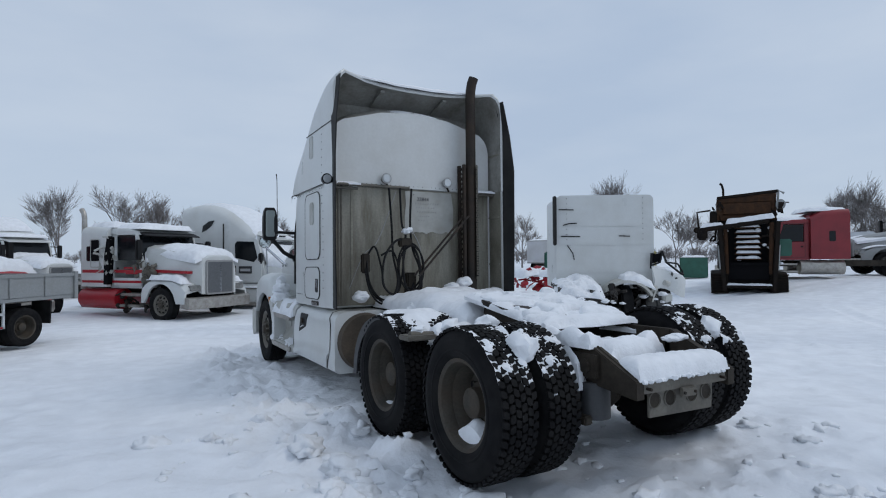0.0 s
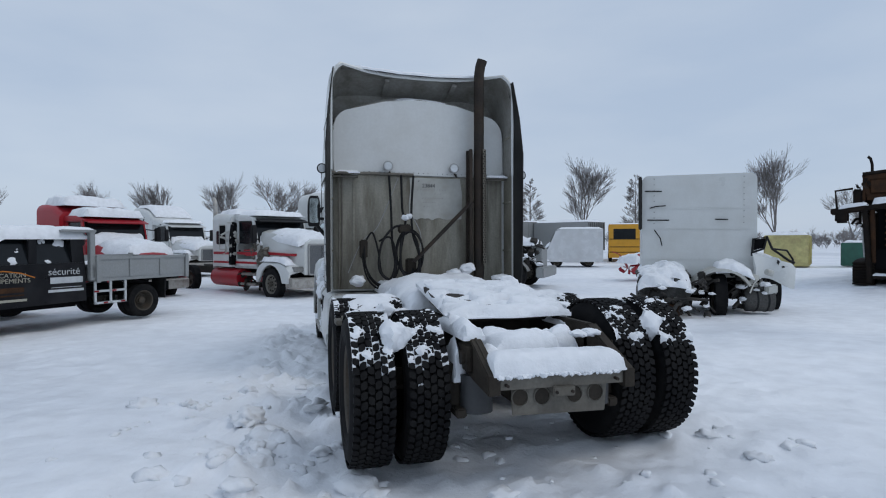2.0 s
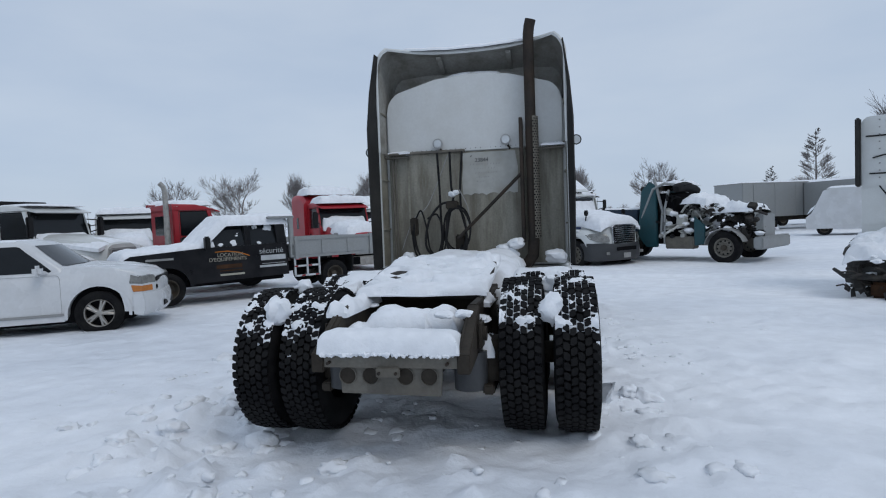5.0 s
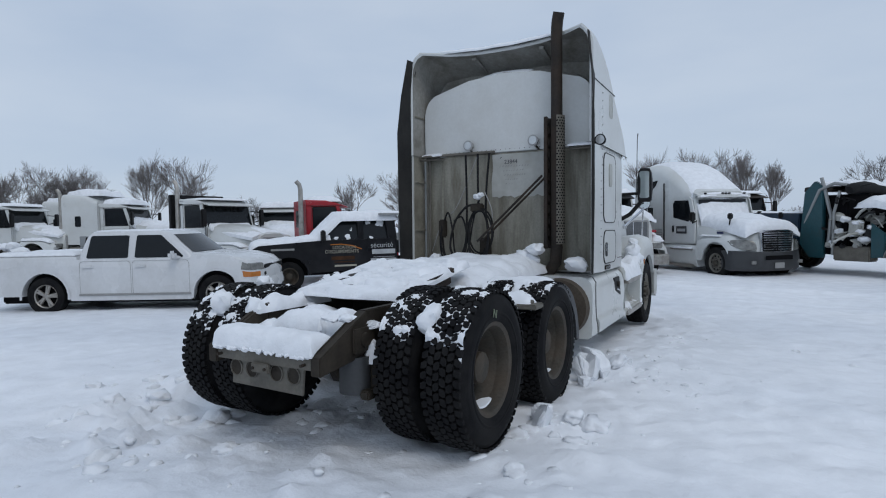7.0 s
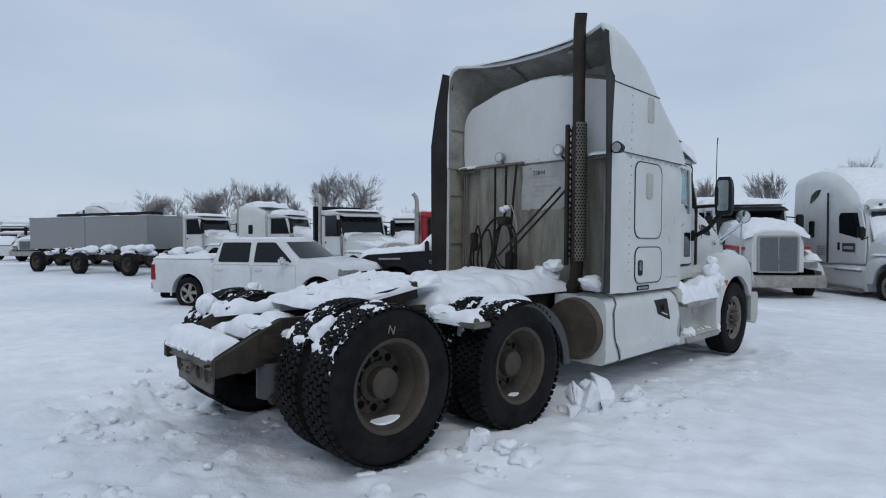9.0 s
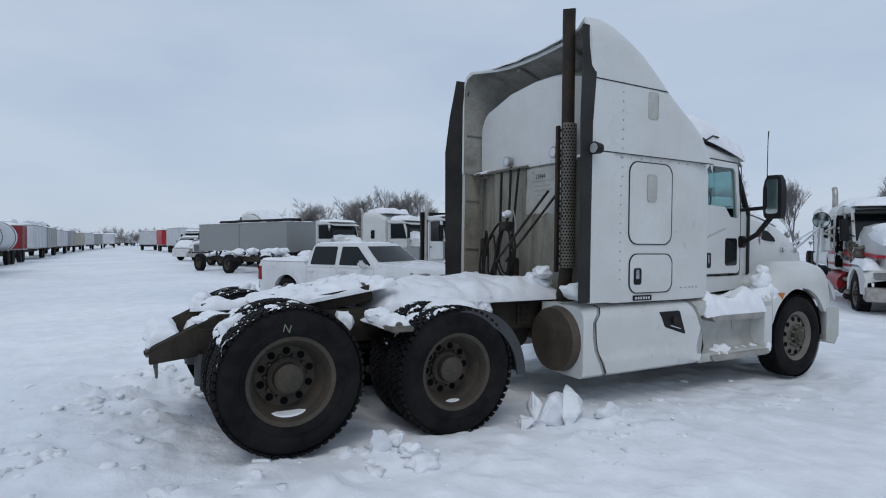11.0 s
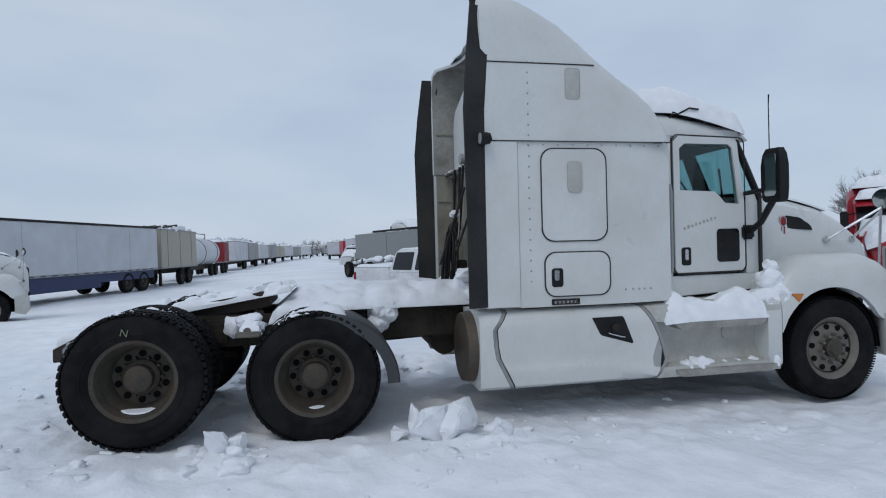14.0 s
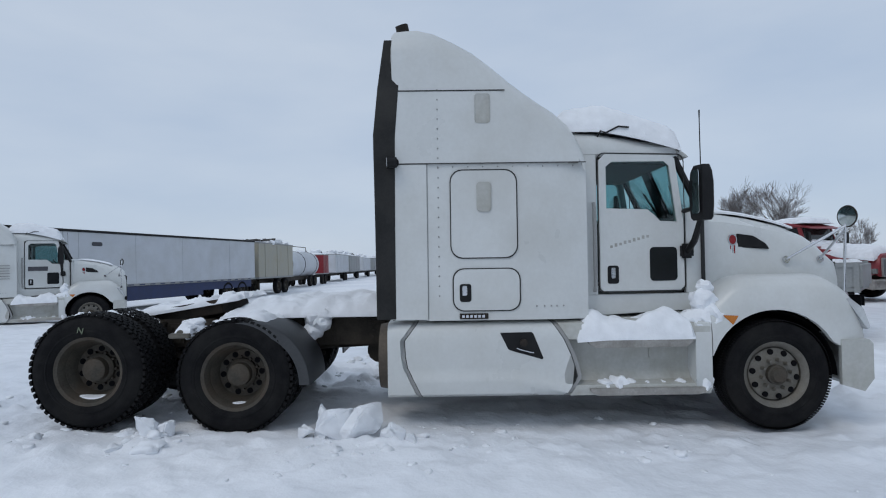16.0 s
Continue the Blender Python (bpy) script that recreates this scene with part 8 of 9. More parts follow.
wheel(wr, 1.75, 0.9, 0.48, "steel", 1)
# white fender round the wheel, torn off at its front
bm = bmesh.new()
rows = []
for a in range(25, 176, 10):
    c, sn = math.cos(radians(a)), math.sin(radians(a))
    rows.append([(0.40 + 0.60 * c, -0.95, 0.46 + 0.56 * sn), (0.40 + 0.66 * c, -0.93, 0.46 + 0.62 * sn), (0.40 + 0.64 * c, -0.15, 0.46 + 0.66 * sn), (0.40 + 0.60 * c, -0.15, 0.46 + 0.60 * sn)])
loft(bm, rows)
part("wheel_arch", bm, M_WHITE_DIRTY, wr, "dented white wheel arch")
bm = bmesh.new()
tube(bm, [(0.92, -0.45, 0.38), (0.96, -0.45, 0.38), (1.48, -0.35, 0.38), (1.52, -0.35, 0.38)], [0.22, 0.27, 0.27, 0.22], 20)
tank = part("fuel_tank", bm, M_WRECK, wr, "dull grey fuel tank")
for k in (0.25, 0.7):
    bm = bmesh.new()
    tube(bm, [(0.97 + 0.50 * k, -0.45 + 0.10 * k, 0.38), (1.01 + 0.50 * k, -0.442 + 0.10 * k, 0.38)], 0.278, 20)
    part("strap", bm, M_BLACK, tank)
def lift(bm):
    """The torn front corner stands higher and closer to the cab."""
    for v in bm.verts:
        v.co = Vector((1.12 + 0.82 * (v.co.x - 1.15), v.co.y + 0.25, 0.82 + 0.78 * (v.co.z - 0.62)))


# door and cowl bent outwards
bm = bmesh.new()
rows = []
for q in range(9):
    u = q / 8
    x, y = 1.15 + 1.0 * u, -0.55 + 0.25 * u + 0.06 * math.sin(6 * u)
    rows.append([(x, y, 0.62 + 0.10 * math.sin(5 * u) - 0.02 * q), (x + 0.02, y - 0.04, 0.95), (x - 0.06, y, 1.38 - 0.30 * u), (x - 0.06, y + 0.03, 1.38 - 0.30 * u), (x, y + 0.03, 0.64 + 0.10 * math.sin(5 * u))])
loft(bm, rows)
lift(bm)
door = part("torn_door", bm, M_WHITE, wr, "white door torn outwards")
bm = bmesh.new()
tube(bm, [(1.10, -0.45, 1.30), (1.14, -0.40, 1.78), (1.48, -0.36, 1.84), (1.62, -0.30, 1.50), (2.05, -0.22, 1.16), (2.18, -0.20, 1.10)], 0.035, 8)
tube(bm, [(1.48, -0.36, 1.84), (1.40, -0.38, 1.50), (1.12, -0.42, 1.40)], 0.03, 8)
tube(bm, [(1.62, -0.30, 1.50), (2.0, -0.2, 1.45), (2.15, -0.18, 1.2), (2.12, -0.2, 0.75)], 0.028, 8)
lift(bm)
part("window_frame", bm, M_BLACK, door, "bent black window frame")
bm = bmesh.new()
prism(bm, [(1.12, 1.45), (1.16, 1.76), (1.44, 1.80), (1.40, 1.52)], -0.37, -0.35, "y", 0.004)
lift(bm)
part("mirror_glass", bm, M_DARK, door)
junk(wr, "mirror_wreckage_piece", M_BLACK, 9, 1.45, 1.85, -0.3, 0.1, 0.95, 1.25, 12, 0.12)
bm = bmesh.new()
drift(bm, -1.34, -0.25, -1.50, -0.12, lambda x, y: 0.90 + 0.10 * math.sin(2.2 * (x + 1.5)) + 0.14 * (y + 0.7) - 0.5 * max(0, abs(x + 0.8) - 0.38) ** 1.3 - 0.4 * max(0, -y - 1.15), 0.11, 3, 0.035, 0.9, 0.12, 0.04, -0.03, 0.26)
part("wreck_snow", bm, M_SNOW, wr, "snow over the radiator")
bm = bmesh.new()
drift(bm, 0.30, 1.05, -0.92, -0.02, lambda x, y: 1.08 - 0.55 * (x - 0.52) ** 2 + 0.1 * (y + 0.5), 0.16, 4, 0.05, 0.7, 0.18, 0.05, 0.0, 0.08)
drift(bm, 1.15, 1.7, -0.30, 0.0, lambda x, y: 1.41 - 0.29 * (x - 1.12), 0.05, 14, 0.05, 0.7, 0.1, 0.03, 0.0, 0.05)
part("wreck_snow", bm, M_SNOW, wr, "snow over the wheel arch")
rnd = random.Random(3)
for i in range(20):
    bm = bmesh.new()
    lump(bm, (rnd.uniform(-1.3, 0.2) if i < 14 else rnd.uniform(0.8, 1.4), rnd.uniform(-1.6, -1.0) if i < 14 else -0.6, rnd.uniform(0.25, 0.75)), rnd.uniform(0.05, 0.12), i, 3, 0.45)
    part("snow_patch", bm, M_SNOW, wr)
# near-black block fills the space below the shell
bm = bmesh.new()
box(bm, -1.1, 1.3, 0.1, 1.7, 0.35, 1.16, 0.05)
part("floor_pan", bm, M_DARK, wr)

for o in wr.children:
    if o.name.split(".")[0] in ("radiator_block", "bumper_beam", "oil_pan", "engine_piece", "torn_body_panel_piece", "wheel_arch", "fuel_tank", "wreck_snow", "snow_patch", "wheel"):
        o.matrix_basis = Matrix.Translation((0.0, 0.28, 0.0)) @ o.matrix_basis

# wrecked teal truck
te = thing("wrecked_teal_truck", at(6.75, 15.73, -127.7, -0.03), "stripped dark teal truck with bare engine and open cab, snowed over", "wreck")
for s in (1, -1):
    wheel(te, s * 1.02, 0, 0.5, "plain", s)
    wheel(te, s * 1.0, -4.0, 0.5, "steel", s)
    bm = bmesh.new()
    a = [(p[0], p[1] + 0.5) for p in arc(0, 0, 0.60, 20, 170, 10)]
    loft(bm, [[(s * 0.78, y, z), (s * 1.16, y, z), (s * 1.16, y, z - 0.03), (s * 0.78, y, z - 0.03)] for y, z in a])
    part("front_fender", bm, M_GREY, te)
    bm = bmesh.new()
    prism(bm, [(-2.2, 0.5), (-2.2, 2.55), (-2.45, 2.72), (-2.75, 2.4), (-2.9, 0.9), (-2.6, 0.5)], s * 0.94, s * 1.08, "x", 0.02)
    part("cab_side", bm, M_TEAL, te, "teal cab side")
    bm = bmesh.new()
    tube(bm, [(s * 1.0, -2.1, 0.8), (s * 1.03, -2.0, 1.7), (s * 1.02, -2.2, 2.5), (s * 1.0, -2.3, 2.8)], 0.05, 8)
    part("door_post", bm, M_STEELBED, te)
    bm = bmesh.new()
    box(bm, *sorted((s * 0.7, s * 1.1)), -1.9, -0.95, 0.45, 0.85, 0.03)
    part("step_box", bm, M_PLATE, te)
bm = bmesh.new()
box(bm, -1.0, 1.0, -5.2, -2.9, 0.95, 1.75, 0.06)
part("rear_body", bm, M_SOOT, te, "black rear body")
bm = bmesh.new()
loft(bm, [[(x, y, z) for x, z in sec(1.0, 2.42, h, 0.08, 3)] for y, h in ((-2.8, 2.56), (-2.3, 2.60), (-2.0, 2.50))])
part("roof", bm, M_SOOT, te)
bm = bmesh.new()
tube(bm, [(-0.95, -1.75, 2.38), (-0.5, -1.70, 2.46), (0.2, -1.62, 2.50), (1.0, -1.50, 2.44), (1.12, -1.48, 2.40)], [0.13, 0.16, 0.17, 0.15, 0.10], 12)
part("rolled_tarpaulin", bm, M_RUBBER, te, "rolled black tarpaulin on the bent roof")
bm = bmesh.new()
tube(bm, [(1.04, -2.75, 1.5), (1.08, -2.3, 2.45), (1.06, -1.9, 2.62), (0.95, -1.6, 2.55)], 0.045, 8)
tube(bm, [(1.04, -1.95, 0.6), (1.07, -1.9, 1.8), (1.06, -1.75, 2.4)], 0.04, 8)
part("door_frame", bm, M_STEELBED, te, "bent silver door frame")
# added solid block; its black replaces the shade inside the open cab
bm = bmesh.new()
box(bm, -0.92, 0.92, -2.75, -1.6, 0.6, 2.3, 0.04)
part("cab_interior", bm, M_DARK, te, "solid black block standing in for shade inside the gutted cab")
bm = bmesh.new()
prism(bm, [(-2.95, 0.85), (-2.90, 1.80), (-5.2, 1.86), (-5.3, 1.2), (-5.0, 0.9)], -1.05, 1.05, "x", 0.03)
part("low_body", bm, M_NAVYTEAL, te, "low dark blue body behind the cab")
bm = bmesh.new()
drift(bm, -1.0, 1.0, -5.2, -2.95, lambda x, y: 1.80, 0.07, 33, 0.1, 0.6, 0.2)
part("bed_snow", bm, M_SNOW, te)
junk(te, "cab_interior_piece", M_WHITE_DIRTY, 26, -0.9, 0.98, -2.0, -1.0, 0.9, 1.9, 21, 0.22, label="torn pale cab lining")
for s in (1, -1):
    junk(te, "lining_piece", M_WHITE_DIRTY, 22, *sorted((s * 0.90, s * 1.0)), -2.0, -1.0, 0.85, 1.75, 77 + s, 0.24, label="torn pale door lining")
    junk(te, "wire_piece", M_BLACK, 14, *sorted((s * 0.90, s * 1.05)), -2.1, -0.9, 0.8, 2.4, 87 + s, 0.2)
    for i in range(7):
        bm = bmesh.new()
        lump(bm, (s * 0.97, -2.0 + 0.17 * i, 0.95 + 0.11 * (i * 3 % 7)), 0.10 + 0.02 * (i % 3), i + 3, 3, 0.6)
        part("snow_patch", bm, M_SNOW, te)
junk(te, "engine_piece", M_ENGINE, 90, -0.75, 0.75, -0.9, 0.85, 0.75, 1.75, 24, 0.2, label="bare engine")
bm = bmesh.new()
box(bm, -0.5, 0.5, 0.7, 0.9, 0.7, 1.5, 0.03)
part("radiator", bm, M_STEELBED, te)
bm = bmesh.new()
box(bm, -1.15, 1.15, 0.85, 1.12, 0.45, 0.82, 0.04)
part("bumper", bm, M_STEELBED, te, "bent steel bumper")
bm = bmesh.new()
prism(bm, [(-0.95, 0.55), (-0.95, 1.5), (-0.6, 1.2), (-0.62, 0.6)], 0.98, 1.06, "x", 0.02)
part("cowl_piece", bm, M_TEAL, te)
bm = bmesh.new()
drift(bm, -0.90, 0.95, -2.7, -1.55, lambda x, y: 2.56, 0.13, 3, 0.07, 0.6, 0.22)
drift(bm, -0.9, 0.95, -1.45, -0.55, lambda x, y: 1.95 + 0.05 * math.sin(4 * x) - 0.25 * max(0, y + 0.9), 0.22, 14, 0.07, 0.5, 0.25)
drift(bm, -0.7, 0.75, -0.5, 0.70, lambda x, y: 1.66 - 0.1 * x * x, 0.22, 4, 0.07, 0.7, 0.3, 0.03, 0.0, 0.12)
snow_clods(bm, 20, -0.9, 1.0, -1.8, 0.9, 0.9, 1.7, 31)
part("wreck_snow", bm, M_SNOW, te)

# worn crawler machine seen from its back
cr = thing("crawler_machine", at(15.28, 8.30, -54.6) @ Matrix.Translation((0, 0, -0.06)) @ Matrix.Diagonal((0.95, 1.0, 1.15, 1)), "rusty brown crawler machine with slatted conveyor end, snow on its ledges", "machine")
for s in (1, -1):
    bm = bmesh.new()
    prism(bm, [(0.0, 0.08), (-0.06, 0.3), (0.0, 0.55), (0.3, 0.66), (3.2, 0.66), (3.4, 0.3), (3.2, 0.02), (0.3, 0.0)], s * 0.66, s * 1.2, "x", 0.03)
    trk = part("track", bm, M_GREASE, cr, "black crawler track")
    for i in range(8):
        bm = bmesh.new()
        box(bm, *sorted((s * 0.65, s * 1.21)), -0.09, -0.02, 0.04 + i * 0.075, 0.085 + i * 0.075, 0.006)
        part("track_shoe", bm, M_GREASE, trk)
    bm = bmesh.new()
    prism(bm, [(s * 0.62, 0.6), (s * 0.72, 0.6), (s * 0.80, 2.1), (s * 0.66, 2.1)], -0.1, 0.1, "y", 0.02)
    part("side_strut", bm, M_RUST, cr)
    junk(cr, "side_gear_piece", M_GREASE, 12, *sorted((s * 0.7, s * 1.15)), -0.1, 0.5, 1.5, 2.7, 40 + s, 0.16)
bm = bmesh.new()
box(bm, -0.95, 0.95, 0.5, 3.0, 0.7, 2.3, 0.05)
part("machine_body", bm, M_GREASE, cr)
bm = bmesh.new()
box(bm, -0.70, 0.70, 0.10, 3.0, 0.22, 0.85, 0.04)
part("undercarriage", bm, M_GREASE, cr)
bm = bmesh.new()
prism(bm, [(-0.86, 2.20), (-1.0, 2.86), (0.92, 3.00), (0.84, 2.20)], 0.22, 0.30, "y", 0.01)
prism(bm, [(-0.86, 2.20), (-1.0, 2.86), (0.92, 3.00), (0.84, 2.20)], 2.3, 2.4, "y", 0.01)
hop = part("hopper", bm, M_RUST, cr, "rusty brown hopper")
for pts in ([(0.22, 2.20), (0.22, 2.86), (2.4, 2.86), (2.4, 2.20)],):
    bm = bmesh.new()
    prism(bm, pts, -0.98, -0.90, "x", 0.01)
    part("hopper_side", bm, M_RUST, hop)
    bm = bmesh.new()
    prism(bm, pts, 0.82, 0.90, "x", 0.01)
    part("hopper_side", bm, M_RUST, hop)
bm = bmesh.new()
box(bm, -0.80, 0.76, 0.17, 0.23, 2.36, 2.74, 0.03)
part("hopper_panel", bm, M_RUST, hop)
bm = bmesh.new()
tube(bm, [(-0.98, 0.22, 2.88), (0.0, 0.20, 2.95), (0.94, 0.22, 3.02)], 0.045, 8)
part("hopper_rim", bm, M_GREASE, hop)
bm = bmesh.new()
tube(bm, [(1.02, 0.10, 2.62), (1.02, 0.75, 2.62)], 0.15, 18)
tube(bm, [(0.95, 0.3, 2.70), (0.98, 0.3, 3.05), (1.15, 0.3, 2.95)], 0.04, 8)
part("winch_drum", bm, M_STEELBED, cr, "grey steel drum at the hopper corner")
bm = bmesh.new()
box(bm, 0.88, 1.34, 0.1, 1.2, 1.12, 1.62, 0.04)
part("side_box", bm, M_GREEN, cr, "dark green side box")
bm = bmesh.new()
box(bm, -1.22, -0.98, 0.2, 0.5, 2.05, 2.50, 0.03)
tube(bm, [(-1.0, 0.3, 2.45), (-1.05, 0.3, 1.6)], 0.04, 8)
part("lamp_box", bm, M_GREASE, cr)
bm = bmesh.new()
box(bm, -0.72, 0.72, -0.22, -0.06, 0.20, 0.30, 0.02)
part("tow_bar", bm, M_GREASE, cr)
bm = bmesh.new()
box(bm, -0.66, 0.66, -0.02, 0.08, 0.42, 0.95, 0.03)
box(bm, -0.64, 0.64, -0.08, 0.0, 0.86, 0.93, 0.01)
part("tail_plate", bm, M_DARK, cr)
for s in (1, -1):
    bm = bmesh.new()
    prism(bm, [(s * 0.70, 0.10), (s * 0.84, 0.10), (s * 0.98, 2.10), (s * 0.84, 2.12)], -0.24, -0.06, "y", 0.02)
    part("side_strut", bm, M_GREASE, cr)
    bm = bmesh.new()
    tube(bm, [(s * 0.88, -0.1, 0.75), (s * 0.95, -0.05, 1.45)], [0.05, 0.035], 8)
    part("ram", bm, M_STEELBED, cr)
for i in range(7):
    bm = bmesh.new()
    box(bm, -0.42, 0.42, 0.1 + 0.02 * i, 0.3 + 0.02 * i, 1.02 + i * 0.155, 1.08 + i * 0.155, 0.01)
    part("slat", bm, M_RUST, cr)
bm = bmesh.new()
box(bm, -0.6, 0.6, 0.32, 0.5, 0.65, 2.2, 0.02)
part("conveyor_bed", bm, M_DARK, cr)
bm = bmesh.new()
box(bm, -1.55, 0.85, -0.30, 0.05, 2.00, 2.16, 0.03, 2, Matrix.Rotation(radians(-6), 4, "Y"))
box(bm, -1.65, -1.30, -0.28, 0.03, 1.62, 2.02, 0.05)
tube(bm, [(-1.60, -0.2, 2.0), (-1.64, -0.2, 2.45), (-1.20, -0.1, 2.5)], 0.03, 8)
part("cross_beam", bm, M_GREASE, cr)
bm = bmesh.new()
tube(bm, [(-0.75, 0.6, 2.7), (-0.76, 0.6, 3.15), (-0.80, 0.6, 3.30), (-0.87, 0.6, 3.36)], 0.04, 8)
part("stack", bm, M_GREASE, cr)
bm = bmesh.new()
drift(bm, -0.72, 0.80, -0.30, 0.05, lambda x, y: 2.155 + 0.105 * x, 0.13, 3, 0.06, 0.25, 0.08)
drift(bm, -1.55, -0.80, -0.30, 0.05, lambda x, y: 2.155 + 0.105 * x, 0.08, 4, 0.06, 0.4, 0.08)
drift(bm, -0.70, 0.70, -0.22, -0.06, lambda x, y: 0.30, 0.04, 5, 0.05, 0.5, 0.05)
for i in range(7):
    drift(bm, -0.38, 0.38, 0.08 + 0.02 * i, 0.24 + 0.02 * i, lambda x, y, i=i: 1.08 + i * 0.155, 0.05, i, 0.06, 0.5, 0.05)
drift(bm, -0.85, 0.85, 0.32, 2.3, lambda x, y: 2.80, 0.14, 9, 0.12, 0.4, 0.2)
snow_clods(bm, 14, -1.1, 1.1, -0.1, 0.3, 0.6, 2.2, 6, 0.04, 0.1)
part("ledge_snow", bm, M_SNOW, cr)["kind"] = "stuff"

# red sleeper tractor and silver one far to the side
rt = conv_truck("red_tractor", at(19.1, 10.8, 46.3) @ Matrix.Scale(0.88, 4), "dark red sleeper tractor with a bare silver tank", M_MAROON, "mid", M_ALU, 0.16, None, True, 0, False, 6.4, far=True)
conv_truck("grey_tractor", at(24.6, 8.6, 46), "old grey tractor beside the crawler machine", M_STEELBED, None, None, 0.05, None, True, 0, False, 4.4, far=True)


# ---- trailers and small buses ----
def trailer(name, m, label, length=14.0, height=3.35, floor=1.0, body=M_TRAILER, frame=M_NAVY, ribs=0, rear=True, group="parked trailers", snow=0.06, legs=True):
    """A box trailer along +y; its near end at y = 0."""
    t = thing(name, m, label, "trailer", group)
    bm = bmesh.new()
    box(bm, -1.25, 1.25, 0, length, floor, height, 0.03)
    part("box_body", bm, body, t)
    for z, h in ((floor - 0.02, 0.10), (height - 0.06, 0.08)):
        bm = bmesh.new()
        box(bm, -1.27, 1.27, -0.02, length + 0.02, z, z + h, 0.01)
        part("edge_rail", bm, M_STEELBED if z < 2 else M_GREY, t)
    for i in range(ribs):
        y = (i + 0.5) * length / ribs
        bm = bmesh.new()
        for s in (1, -1):
            box(bm, *sorted((s * 1.25, s * 1.275)), y - 0.03, y + 0.03, floor + 0.08, height - 0.06, 0.006)
        part("side_post", bm, body, t)
    bm = bmesh.new()
    for s in (1, -1):
        box(bm, *sorted((s * 0.42, s * 0.52)), 0.2, length - 0.1, floor - 0.32, floor, 0.01)
        if frame is M_NAVY:
            box(bm, *sorted((s * 1.1, s * 1.18)), 0.3, length - 0.2, floor - 0.42, floor - 0.02, 0.01)
    part("frame", bm, frame, t)
    if legs:
        for s in (1, -1):
            bm = bmesh.new()
            box(bm, *sorted((s * 0.62, s * 0.76)), length * 0.78, length * 0.78 + 0.14, 0.03, floor - 0.1, 0.01)
            part("landing_leg", bm, M_FRAME, t)
    for y in (1.2, 2.5):
        for s in (1, -1):
            wheel(t, s * 1.05, y, 0.5, "steel", s)
    if snow:
        bm = bmesh.new()
        drift(bm, -1.2, 1.2, 0.05, length - 0.05, lambda x, y: height, snow, seed=int(length * 3), step=0.4, rough=0.5, edge=0.4)
        part("roof_snow", bm, M_SNOW, t)
    return t


# the long row of trailers on the camera's left
lt = trailer("box_trailer", at(-26.8, -8.67, -104), "long white box trailer on a navy frame", 16.5, 3.25, 1.05)
bm = bmesh.new()
prism(bm, rounded(10.75, 11.25, 2.66, 2.82, 0.07), -1.262, -1.256, "x")
part("maker_oval", bm, M_INK, lt, "small dark oval badge")
for s in (1, -1):
    bm = bmesh.new()
    box(bm, *sorted((s * 1.26, s * 1.285)), 0, 16.5, 3.17, 3.26, 0.005)
    part("tarp_rail", bm, M_BLACK, lt, "black tarpaulin rail")
    bm = bmesh.new()
    box(bm, *sorted((s * 1.19, s * 1.215)), 4.6, 16.0, 0.42, 1.02, 0.01)
    part("side_skirt", bm, M_NAVY, lt, "navy side skirt")
    for i in range(26):
        bm = bmesh.new()
        box(bm, *sorted((s * 1.271, s * 1.275)), 0.5 + i * 0.62, 0.80 + i * 0.62, 1.06, 1.10)
        part("marker_strip", bm, M_NAVY, lt)
for y in (2.4, 6.1, 9.0, 11.8):
    bm = bmesh.new()
    box(bm, -1.262, 1.262, y, y + 0.03, 1.14, 3.17)
    part("panel_joint", bm, M_TRAILER, lt)
tl = trailer("end_dump_trailer", at(-33.2, -8.2, -95), "cream end-dump trailer with a rolled tarpaulin", 5.9, 3.2, 1.05, M_CREAM, M_FRAME, 3)
for i in range(4):
    bm = bmesh.new()
    tube(bm, [(1.2 - i * 0.6, 0.2, 3.25), (0.9 - i * 0.6, 2.4, 3.55), (0.5 - i * 0.6, 5.6, 3.3)], 0.06, 7)
    part("tarp_arm", bm, M_SOOT, tl)
bm = bmesh.new()
snow_clods(bm, 16, -1.2, 1.2, 0.2, 5.6, 3.2, 3.4, 4, 0.2, 0.4)
part("tarp_snow", bm, M_SNOW, tl)["kind"] = "stuff"
tk = thing("tank_trailer", at(-46.8, -9.1, -93), "polished tank trailer with black hoops", "trailer", "parked trailers")
bm = bmesh.new()
tube(bm, [(0, 0, 1.95), (0, 0.2, 1.95), (0, 12, 1.95), (0, 12.2, 1.95)], [0.9, 1.12, 1.12, 0.9], 28)
part("tank", bm, M_TRAILER, tk)
for y in (0.8, 4.5, 8.0, 11.4):
    bm = bmesh.new()
    tube(bm, [(0, y, 1.95), (0, y + 0.12, 1.95)], 1.14, 28)
    part("hoop", bm, M_BLACK, tk)
bm = bmesh.new()
box(bm, -0.6, 0.6, 0.3, 11.8, 0.6, 0.95, 0.02)
tube(bm, [(-0.4, 2, 3.1), (-0.4, 2, 3.45), (-0.4, 9, 3.45), (-0.4, 9, 3.1)], 0.03, 6)
part("frame", bm, M_FRAME, tk)
for y in (1.5, 2.9):
    for s in (1, -1):
        wheel(tk, s * 1.0, y, 0.5, "steel", s)
